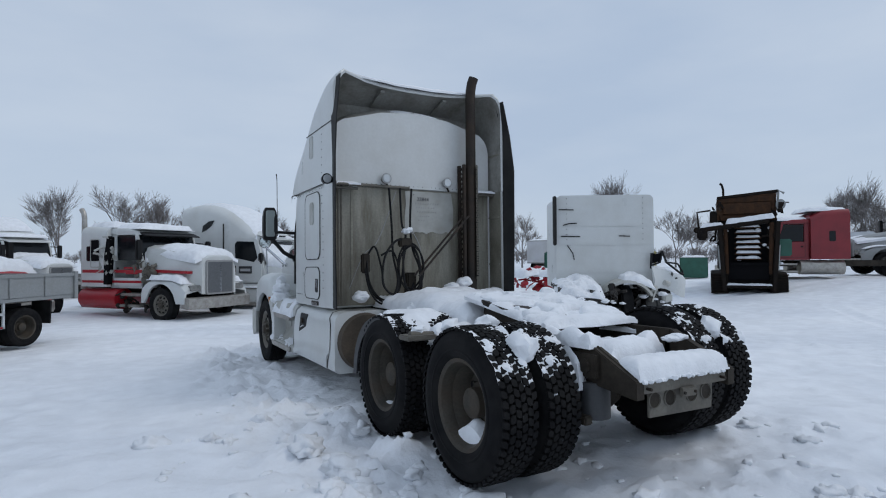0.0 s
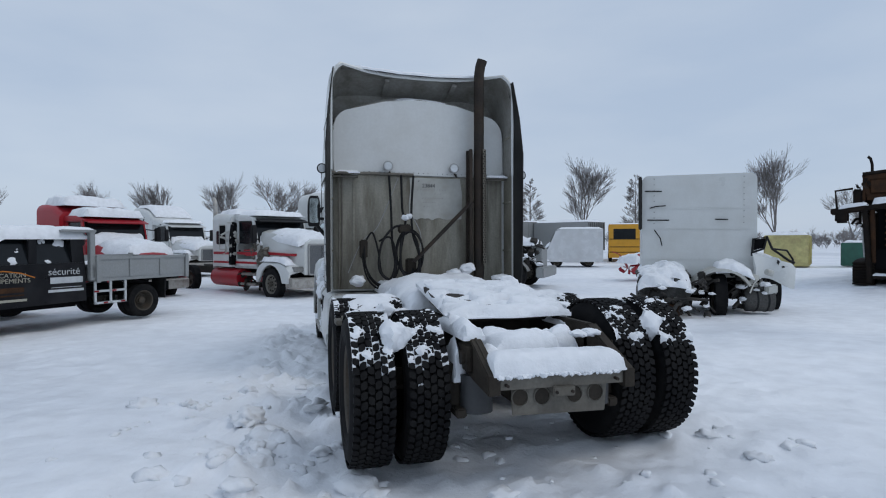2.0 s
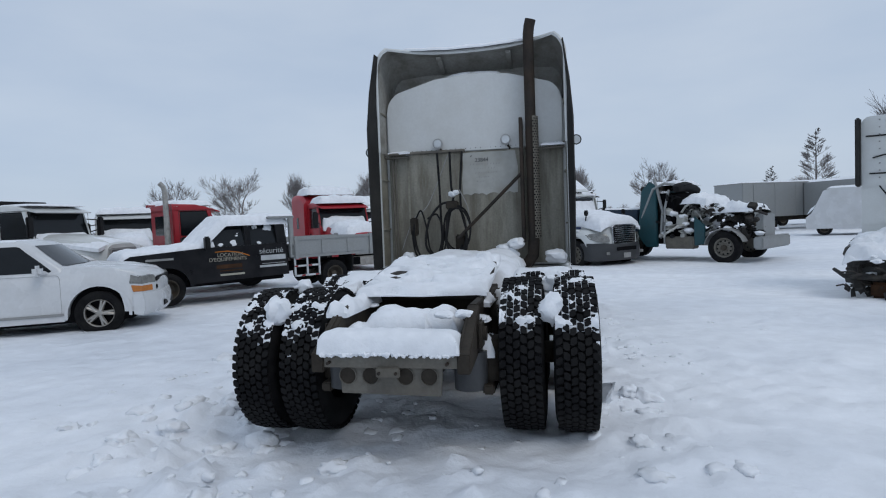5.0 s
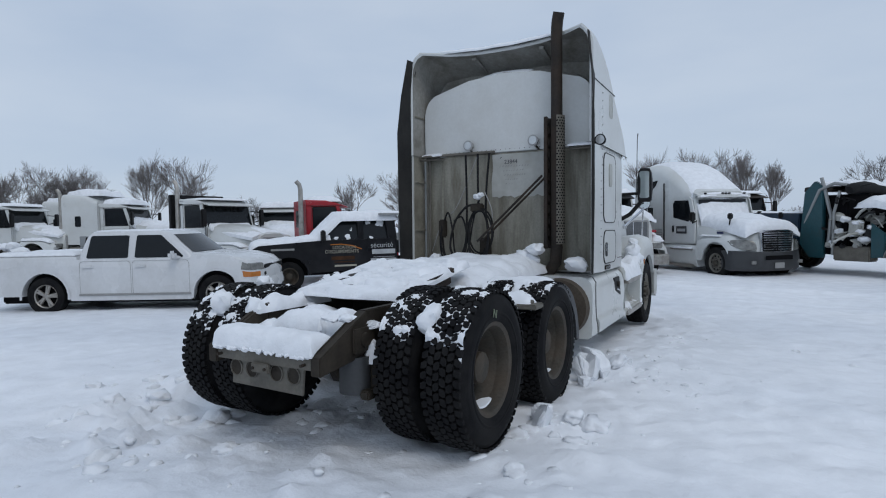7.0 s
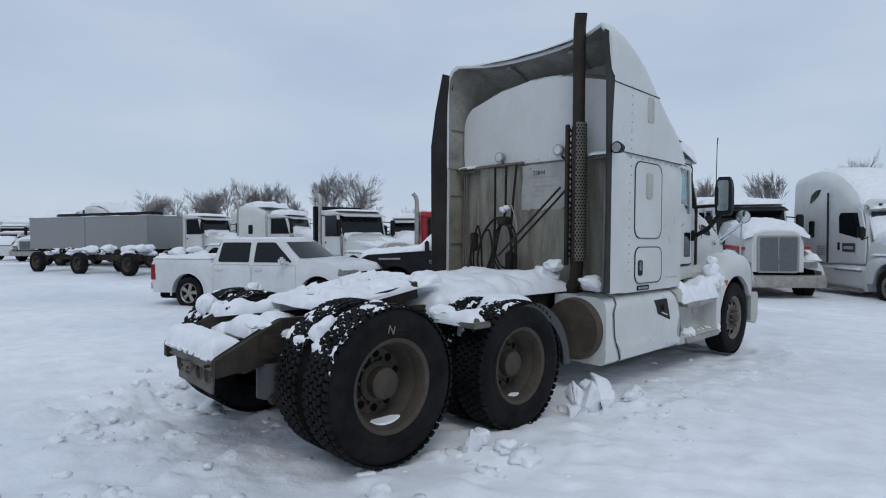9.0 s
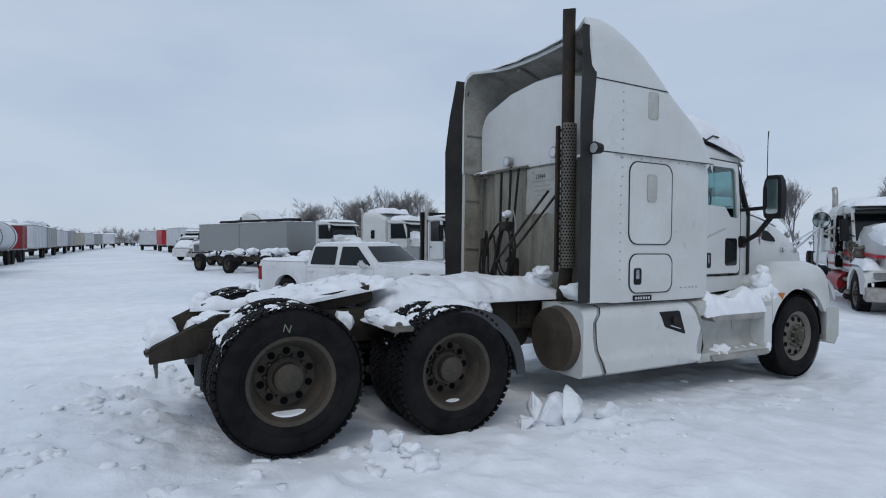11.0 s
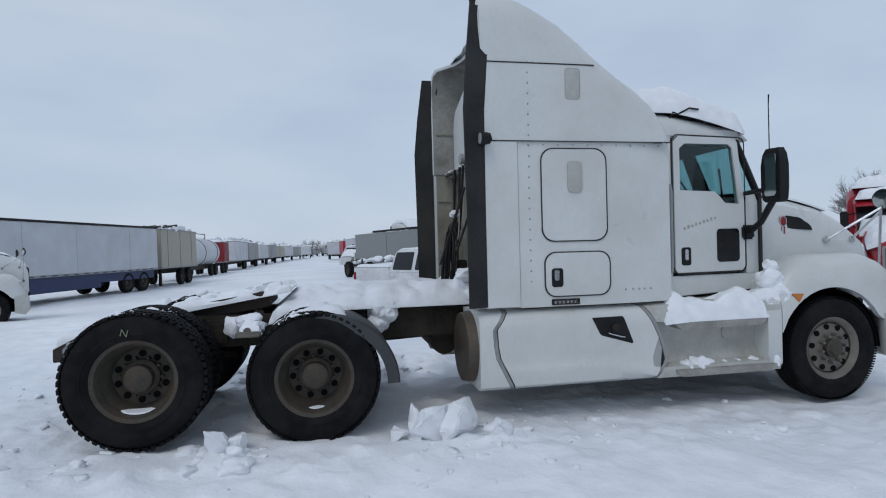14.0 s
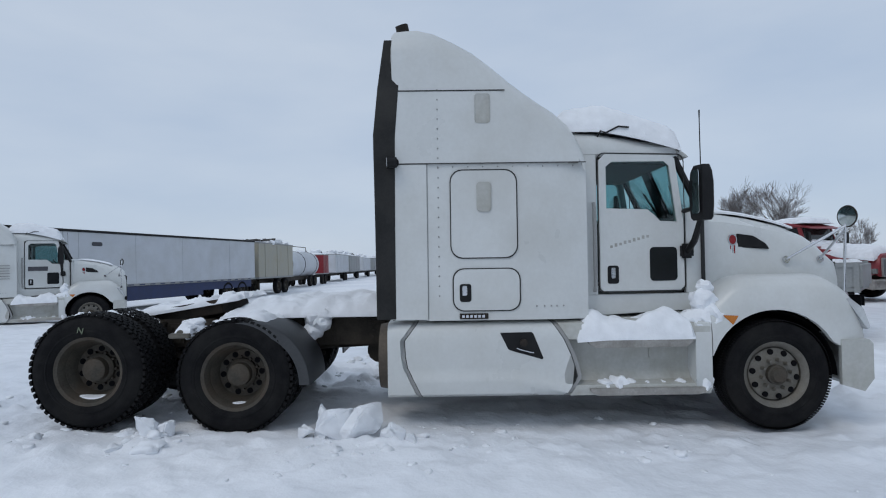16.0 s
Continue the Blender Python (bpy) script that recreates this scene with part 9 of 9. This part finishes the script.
for i, (x, y, c, h, l) in enumerate(((-51.5, -9.3, M_MAROON, 2.9, 2.6), (-65, -9.4, M_TRAILER, 3.1, 9), (-76, -9.5, M_STEELBED, 3.1, 9), (-88, -9.4, M_TRAILER, 3.0, 9), (-100, -9.2, M_STEELBED, 3.1, 9), (-113, -8.8, M_CREAM, 3.0, 10), (-127, -8.0, M_TRAILER, 3.1, 11), (-142, -7.0, M_STEELBED, 3.1, 12), (-160, -5.0, M_TRAILER, 3.2, 13))):
    t = trailer("far_trailer", at(x, y, -90), "snow-topped trailer in the far row", l, h, 1.0, c, M_FRAME, 4, True, "far trailer row", 0.2, False)
    bm = bmesh.new()
    snow_clods(bm, 6, -1.2, 1.2, 0.3, l - 0.3, h + 0.1, h + 0.35, i, 0.25, 0.5)
    folded = bmesh.new()
    for q in range(3):
        tube(folded, [(1.1 - q * 0.9, 0.3, h + 0.05), (0.8 - q * 0.7, l * 0.3, h + 0.40), (0.9 - q * 0.8, l * 0.55, h + 0.15)], 0.07, 6)
    part("tarp_arm", folded, M_SOOT, t)
    part("tarp_snow", bm, M_SNOW, t)["kind"] = "stuff"
# the other side of the lane
for x, y, c, l, h in ((-112, 2.2, M_TRAILER, 7, 3.4), (-98, 4.4, M_RED, 5, 3.4), (-86, 5.2, M_TRAILER, 9, 3.4)):
    trailer("lane_trailer", at(x, y, -84), "box trailer beside the snowy lane", l, h, 1.0, c, M_FRAME, 0, True, "lane trailers", 0.1, False)
for i in range(9):
    trailer("horizon_trailer", at(-190 - 9 * (i % 3) - 6 * i, 4 - 2.2 * i + (i % 2) * 6, -80), "small trailer far down the lane", 8, 3.0, 1.0, (M_TRAILER, M_STEELBED, M_TRAILER)[i % 3], M_FRAME, 0, True, "far trailer row", 0.2, False)
# grey dump trailer and its tractor behind the white pickup
dt = trailer("dump_trailer", at(-37.2, 4.5, -68), "long grey dump trailer with a tarpaulin bar", 9.9, 2.75, 1.0, M_STEELBED, M_FRAME, 1)
bm = bmesh.new()
box(bm, -0.4, 0.4, 1.0, 9.2, 2.8, 3.0, 0.08)
part("tarp_roll", bm, M_BLACK, dt)
conv_truck("tarp_truck", at(-24.3, 10.1, -66), "white tractor with open hood and black engine parts", M_WHITE, None, None, 0.12, None, True, 0, False, 4.4, far=True)
conv_truck("far_sleeper", at(-43.0, 4.6, -130), "white aerodynamic tractor in the far row", M_WHITE, "high", None, 0.12, None, True, 0, False, 4.6, far=True)
conv_truck("far_sleeper", at(-60.0, 5.0, -110), "white aerodynamic tractor in the far row", M_WHITE, "high", None, 0.12, None, True, 0, False, 4.6, far=True)


def van(name, m, label, paint, length=5.2, height=2.2, hw=0.95, bus=False, windows=2):
    t = thing(name, m, label, "bus" if bus else "van")
    bm = bmesh.new()
    nose = 0.9
    prof = [(nose, 0.35), (nose, 0.95), (nose - 0.25, 1.15), (nose - 0.75, height * 0.95), (nose - 1.1, height), (-length + nose, height), (-length + nose, 0.35)]
    loft(bm, [[(s * hw, y, z) for y, z in prof] for s in (-1, -0.92, 0.92, 1)])
    part("body", bm, paint, t)
    for s in (1, -1):
        k = 7 if bus else windows
        for i in range(k):
            bm = bmesh.new()
            y = nose - 1.6 - i * (length - 2.2) / k
            prism(bm, rounded(y, y + (length - 2.2) / k * 0.8, height * 0.58, height * 0.85, 0.04), s * hw, s * (hw + 0.008), "x")
            part("side_window", bm, M_PANE, t)
        for y in (0.1, -length + nose + 0.9):
            wheel(t, s * (hw - 0.12), y, 0.36 if not bus else 0.48, "steel", s, 0.72 if not bus else 0.95)
    bm = bmesh.new()
    loft(bm, [[(x, nose - 0.26, 1.17) for x in (-hw * 0.85, hw * 0.85)], [(x, nose - 0.74, height * 0.93) for x in (-hw * 0.8, hw * 0.8)]], False, False)
    bmesh.ops.translate(bm, verts=list(bm.verts), vec=(0, 0.02, 0.01))
    part("windscreen", bm, M_PANE, t)
    bm = bmesh.new()
    prism(bm, rounded(-hw * 0.7, hw * 0.7, height * 0.6, height * 0.88, 0.05), -length + nose - 0.01, -length + nose + 0.01, "y")
    part("rear_window", bm, M_PANE, t)
    bm = bmesh.new()
    drift(bm, -hw * 0.95, hw * 0.95, -length + nose + 0.05, nose - 0.9, lambda x, y: height, 0.1, 5, 0.2, 0.4, 0.2)
    drift(bm, -hw * 0.85, hw * 0.85, nose - 0.75, nose - 0.05, lambda x, y: 1.75 - 0.9 * (y - nose + 0.75), 0.12, 6, 0.15, 0.4, 0.2)
    part("roof_snow", bm, M_SNOW, t)
    return t


van("panel_van", at(-47.0, 3.6, -140), "small white panel van beside the trailers", M_CARWHITE, 5.0, 2.0)
van("step_van", at(15.0, 29.2, 66), "white box van with snow-covered windscreen", M_CARWHITE, 3.6, 2.4, 1.05, False, 0)
bus = van("school_bus", at(27.1, 40.9, -31), "yellow school bus seen from behind", M_YELLOW, 9.0, 2.9, 1.15, True)
for z in (0.9, 1.3, 1.9):
    for s in (1, -1):
        bm = bmesh.new()
        box(bm, *sorted((s * 1.15, s * 1.16)), -8.0, 0.0, z, z + 0.07)
        part("rub_rail", bm, M_BLACK, bus)
    bm = bmesh.new()
    box(bm, -1.1, 1.1, -8.115, -8.105, z - 0.15, z - 0.1)
    part("rear_band", bm, M_BLACK, bus)
# trailers and boxes behind the wrecks
for x, y, tn, c, l, rb in ((12.5, 37.5, -62, M_STEELBED, 9, 5), (16.0, 45.5, -66, M_TRAILER, 9, 0), (33.0, 41.0, -60, M_TRAILER, 12, 0)):
    trailer("back_trailer", at(x, y, tn), "grey trailer against the back fence", l, 3.2, 0.95, c, M_FRAME, rb, True, "back trailers", 0.12, False)
bx = thing("open_container", at(18.7, 39.4, -150), "open grey container with upright side posts", "container")
bm = bmesh.new()
box(bm, -1.25, 1.25, 0, 5, 0.9, 1.0)
box(bm, -1.25, 1.25, 0, 0.06, 0.9, 3.1)
box(bm, -1.25, -1.2, 0, 5, 0.9, 3.1)
box(bm, 1.2, 1.25, 0, 5, 0.9, 3.1)
part("shell", bm, M_STEELBED, bx)
for i in range(9):
    bm = bmesh.new()
    box(bm, -1.2 + i * 0.28, -1.12 + i * 0.28, 4.95, 5.05, 0.95, 3.1, 0.01)
    part("upright", bm, M_STEELBED, bx)
bm = bmesh.new()
drift(bm, -1.2, 1.2, 0, 5, lambda x, y: 3.1, 0.15, 3, 0.3, 0.4, 0.3)
part("roof_snow", bm, M_SNOW, bx)
for x, y, tn, c, k, lb in ((16.97, 19.24, -40, M_GREEN, 0.92, "dark green steel skip beside the wreck"), (30.75, 21.84, -53, M_GREEN, 0.75, "dark green skip with snow behind the wrecks"), (27.5, 23.7, -50, M_PALE, 1.0, "pale yellow steel skip under snow")):
    b = thing("skip_container", at(x, y, tn) @ Matrix.Scale(k, 4), lb, "container", "skips")
    bm = bmesh.new()
    prism(bm, [(-1.6, 0.1), (-1.9, 1.9), (1.9, 1.9), (1.6, 0.1)], -1.1, 1.1, "x", 0.03)
    part("bin", bm, c, b)
    for i in range(6):
        for s in (1, -1):
            bm = bmesh.new()
            box(bm, *sorted((s * 1.1, s * 1.15)), -1.5 + i * 0.6 - 0.04, -1.5 + i * 0.6 + 0.04, 0.15, 1.85, 0.01)
            part("side_rib", bm, c, b)
    bm = bmesh.new()
    drift(bm, -1.05, 1.05, -1.85, 1.85, lambda x, y: 1.85, 0.2, 3, 0.2, 0.4, 0.3)
    part("bin_snow", bm, M_SNOW, b)
for i, (x, y) in enumerate(((12.43, 16.52), (13.19, 15.91))):
    b = thing("scrap_heap", at(x, y, 20 * i), "heap of red scrap parts under snow", "scrap", "scrap heaps")
    junk(b, "scrap_piece", M_RED, 30, -0.7, 0.7, -0.7, 0.7, 0.1, 1.0, 60 + i, 0.3)
    bm = bmesh.new()
    drift(bm, -0.75, 0.75, -0.7, 0.7, lambda x, y: 0.85 - 0.2 * x * x, 0.22, 3 + i, 0.1, 0.5, 0.3, 0.05)
    part("scrap_snow", bm, M_SNOW, b)
wb = thing("white_box", at(37.9, 15.5, -67), "white box body with a blue stripe in the back row", "container")
bm = bmesh.new()
box(bm, -1.2, 1.2, 0, 6, 0.7, 2.7, 0.04)
part("box_body", bm, M_TRAILER, wb)
for s in (1, -1):
    bm = bmesh.new()
    box(bm, *sorted((s * 1.2, s * 1.21)), 0.1, 5.9, 1.0, 1.35)
    part("stripe", bm, M_NAVY, wb)
# snowed-in chassis and axles by the dump trailer
for x, y in ((-24.5, 4.9), (-28.0, 3.9), (-21.5, 6.1)):
    b = thing("bare_chassis", at(x, y, -70), "bare truck chassis on wheels under snow", "chassis", "bare chassis")
    bm = bmesh.new()
    for s in (1, -1):
        box(bm, *sorted((s * 0.38, s * 0.46)), -2.2, 2.2, 0.6, 0.85)
    part("chassis_frame", bm, M_FRAME, b)
    junk(b, "chassis_piece", M_FRAME, 12, -0.8, 0.8, -2, 2, 0.5, 1.2, int(-x), 0.2)
    for s in (1, -1):
        wheel(b, s * 0.98, -1.2, 0.48, "steel", s)
    bm = bmesh.new()
    snow_clods(bm, 14, -0.8, 0.8, -2, 2, 0.85, 1.15, int(-x), 0.15, 0.35)
    part("chassis_snow", bm, M_SNOW, b)["kind"] = "stuff"


# ---- trees ----
def branches(add, rnd, p, d, ln, r, lev, wide, thin, up=0.10):
    """A limb and all that grows from it; add(points, radii, level) draws each piece."""
    pts, rs = [p], [r]
    for i in range(3):
        d = (d + Vector((rnd.uniform(-1, 1), rnd.uniform(-1, 1), rnd.uniform(-0.2, 0.5))) * 0.09).normalized()
        pts.append(pts[-1] + d * ln / 3)
        rs.append(max(thin, r * (1 - 0.18 * (i + 1))))
    add(pts, rs, lev)
    if lev == 0:
        return
    for i in range(4 if lev > 1 else rnd.randint(7, 9)):
        k = rnd.uniform(0.35, 0.99) if i else 1.0
        f = min(2, int(k * 3))
        q = pts[f].lerp(pts[f + 1], k * 3 - f)
        a = rnd.uniform(0, 6.283)
        side = Vector((math.cos(a), math.sin(a), 0)) * rnd.uniform(0.34, 0.84) * wide * (0.35 if i == 0 else 1)
        nd = (d + side + Vector((0, 0, up))).normalized()
        branches(add, rnd, q, nd, ln * rnd.uniform(0.62, 0.86), max(thin, r * (0.62 if i == 0 else rnd.uniform(0.33, 0.5))), lev - 1, wide, thin, up)


def tree(name, m, label, height, seed, wide=1.0, conifer=False):
    rnd = random.Random(seed)
    t = thing(name, m, label, "tree", "bare trees")
    trunk, twigs = bmesh.new(), bmesh.new()

    def add(pts, rs, lev):
        tube(trunk if lev > 3 else twigs, pts, rs, 7 if lev > 3 else (4 if lev > 1 else 3), False)

    base = Vector((0, 0, -0.2))
    if conifer:
        tube(trunk, [base, (0, 0, height * 0.5), (0, 0, height)], [0.16, 0.1, 0.02], 7)
        for i in range(60):
            z = height * (0.12 + 0.86 * i / 60)
            a = rnd.uniform(0, 6.283)
            branches(add, rnd, Vector((0, 0, z)), Vector((math.cos(a), math.sin(a), 0.5)).normalized(), (height - z) * 0.15 + 0.3, 0.03, 2, 0.9, 0.016, 0.1)
    else:
        stems = rnd.randint(1, 3)
        for i in range(stems):
            a = 6.283 * i / stems + rnd.uniform(0, 1)
            lean = 0.16 * (stems - 1) * wide
            branches(add, rnd, base, Vector((math.cos(a) * lean, math.sin(a) * lean, 1)).normalized(), height * 0.25, height * 0.015, 5 if stems == 1 else 4, wide, 0.0105)
    part("trunk", trunk, M_BARK, t, smooth=0)
    part("crown", twigs, M_BARK, t, "bare leafless twigs", 0)
    return t


def far_at(eye_x, eye_y, yaw, dist, dz=0.0):
    x, y = eye_x - dist * math.sin(radians(yaw)), eye_y + dist * math.cos(radians(yaw))
    return pose(x, y, ground_z(x, y) + dz, 0, 0, yaw * 7)


TREES = [
    tree("bare_tree", Matrix(), "tall bare tree beyond the yard", 13, 1, 0.85),
    tree("bare_tree", Matrix(), "broad bare tree beyond the yard", 12, 2, 1.25),
    tree("bare_tree", Matrix(), "slender bare tree beyond the yard", 13, 3, 0.6),
    tree("bare_tree", Matrix(), "bushy bare tree beyond the yard", 11, 4, 1.0),
    tree("conifer_like_tree", Matrix(), "narrow tapering bare tree", 12, 5, 0.8, True),
]
KIND_H = [max(v.co.z for c in t.children for v in c.data.vertices) for t in TREES]
# bearing in degrees to the left of +y, height, kind
SPOTS = [(-67.8, 8.3, 1), (-66.7, 10.7, 0), (-65.1, 10.3, 0), (-53, 7.5, 3), (-51.4, 8.1, 3), (-45.5, 13.5, 0), (-36.2, 7.9, 3), (-33.5, 10.3, 4), (-28.7, 13.9, 0), (-23, 10.2, 4), (-19.6, 6.3, 4),
         (-10, 8.5, 3), (-2.5, 8.5, 2), (-0.3, 9.8, 2), (3.5, 10.4, 1), (8, 10.8, 0), (13.2, 9.3, 2), (19.3, 9.3, 0), (26.4, 8.8, 2), (31.9, 9.5, 1), (37.8, 8.5, 3), (48.3, 5.7, 3)]
HEDGE = [(53.7, 10.5, 1), (57.3, 11.1, 0), (61.9, 8.9, 3), (63.4, 8.8, 0), (65, 9.2, 1), (66.6, 8.6, 3), (68.2, 8.5, 0), (69.8, 7.6, 1), (71.5, 7.0, 3), (73, 6.8, 0), (74.4, 7.3, 1), (76.5, 6.0, 3)]
used = set()
for bearing, tall, kind in SPOTS + HEDGE:
    m = far_at(1, -1, bearing, 78) @ Matrix.Scale(tall * 1.04 / KIND_H[kind], 4)
    if kind not in used:
        used.add(kind)
        TREES[kind].matrix_world = m
    else:
        c = copy_thing(TREES[kind], m)
        c.scale = m.to_scale()
# low bare woods on the horizon
rnd = random.Random(9)
bm = bmesh.new()
wv, wf = [], []


def add_far(pts, rs, lev):
    """A three-sided limb into the one woods mesh."""
    n0 = len(wv)
    for p, r in ((pts[0], rs[0]), (pts[-1], rs[-1])):
        for q in range(3):
            wv.append((p.x + r * math.cos(2.1 * q), p.y + r * math.sin(2.1 * q), p.z))
    for q in range(3):
        wf.append((n0 + q, n0 + (q + 1) % 3, n0 + 3 + (q + 1) % 3, n0 + 3 + q))


for i in range(640):
    yaw = rnd.uniform(60, 102) if i < 380 else rnd.uniform(-75, 60)
    d = rnd.uniform(190, 300)
    x, y = 5 - d * math.sin(radians(yaw)), d * math.cos(radians(yaw))
    h = rnd.uniform(3.2, 7.5) * (1.0 if i < 380 else 0.85)
    branches(add_far, rnd, Vector((x, y, ground_z(x, y) - 0.3)), Vector((rnd.uniform(-0.1, 0.1), rnd.uniform(-0.1, 0.1), 1)), h * 0.36, 0.08, 3, 1.2, 0.022)
for i in range(420):
    yaw = rnd.uniform(-80, -18) if i < 300 else rnd.uniform(-18, 60)
    d = rnd.uniform(118, 170)
    x, y = -2 - d * math.sin(radians(yaw)), -3 + d * math.cos(radians(yaw))
    branches(add_far, rnd, Vector((x, y, ground_z(x, y) - 0.3)), Vector((rnd.uniform(-0.2, 0.2), rnd.uniform(-0.2, 0.2), 1)), rnd.uniform(0.7, 1.7), 0.05, 3, 1.5, 0.02)
wme = bpy.data.meshes.new("far_woods")
wme.from_pydata(wv, [], wf)
wme.materials.append(M_BARK)
tagged(new("far_woods", wme), "low bare woods along the horizon", "woods", kind="stuff")

# ---- loose snow near the truck ----
rnd = random.Random(4)


def clods(name, label, spots, seed):
    r2 = random.Random(seed)
    rows = []
    for cx, cy, n, sp, r0, r1 in spots:
        for i in range(int(n * 0.45)):
            x, y = cx + r2.gauss(0, sp), cy + r2.gauss(0, sp)
            r = r0 + (r1 * 1.1 - r0) * r2.random() ** 2.5
            rows.append((x, y, ground_z(x, y) + ground_detail(x, y) - r * 0.10, r, r2.uniform(0, 90)))
    return tagged(new(name, many_lumps(name, M_SNOW, rows)), label, "snow", kind="stuff")


clods("snow_rubble", "broken lumps of snow kicked up round the wheels", [(-1.65, 0.5, 70, 0.36, 0.03, 0.15), (-1.5, -0.8, 60, 0.5, 0.02, 0.10), (-1.9, 1.6, 60, 0.5, 0.03, 0.13), (-1.7, 2.9, 40, 0.5, 0.02, 0.09), (-2.6, 0.6, 25, 0.5, 0.015, 0.06), (0.6, -1.7, 60, 0.35, 0.02, 0.10), (1.0, -2.0, 40, 0.3, 0.03, 0.11), (-0.8, -1.1, 30, 0.3, 0.02, 0.06),
      (1.5, 0.7, 40, 0.2, 0.02, 0.10), (1.45, -0.5, 30, 0.25, 0.02, 0.07), (1.6, 3.2, 60, 0.5, 0.015, 0.06), (1.7, 4.8, 60, 0.6, 0.015, 0.05), (1.9, 2.2, 50, 0.4, 0.015, 0.06), (0.0, 0.3, 60, 0.5, 0.02, 0.07), (-0.2, -1.4, 40, 0.6, 0.015, 0.05)], 3)
r2 = random.Random(12)
for i, (x, y, sx, sz, tilt) in enumerate(((1.28, 2.22, 0.13, 0.42, 10), (1.36, 2.42, 0.12, 0.34, -24), (1.22, 2.08, 0.10, 0.26, 14), (1.42, 2.66, 0.14, 0.20, 40), (1.25, 2.34, 0.20, 0.20, 0), (1.5, 2.85, 0.12, 0.09, 10), (1.32, 1.95, 0.10, 0.12, 20), (1.36, 0.62, 0.13, 0.20, 15), (1.30, 0.74, 0.10, 0.14, -15))):
    bm = bmesh.new()
    sx, sz = sx * 1.25, sz * 1.12
    pts = [bm.verts.new((sx * r2.choice((-0.5, 0.5)) * r2.uniform(0.7, 1), 0.48 * sz * r2.uniform(-1, 1), sz * r2.uniform(-0.3, 0.95))) for _ in range(14)]
    g = bmesh.ops.convex_hull(bm, input=pts)
    bmesh.ops.delete(bm, geom=[v for v in g["geom_interior"] if isinstance(v, bmesh.types.BMVert)], context="VERTS")
    bmesh.ops.bevel(bm, geom=list(bm.edges), offset=0.014, segments=2, affect="EDGES", clamp_overlap=True)
    bmesh.ops.triangulate(bm, faces=list(bm.faces))
    for _ in range(2):
        bmesh.ops.subdivide_edges(bm, edges=[e for e in bm.edges if e.calc_length() > 0.03], cuts=1)
        bmesh.ops.triangulate(bm, faces=list(bm.faces))
    bm.normal_update()
    for v in bm.verts:
        v.co += v.normal * (0.018 * noise.fractal(v.co * 14 + Vector((i, 0, 0)), 0.8, 2.1, 4))
    bmesh.ops.transform(bm, matrix=pose(x, y, ground_z(x, y), tilt, tilt * 0.6, i * 40), verts=list(bm.verts))
    tagged(part("snow_block", bm, M_SNOW, None, "", 60), "broken block of crusted snow standing on edge", "snow", "snow blocks")
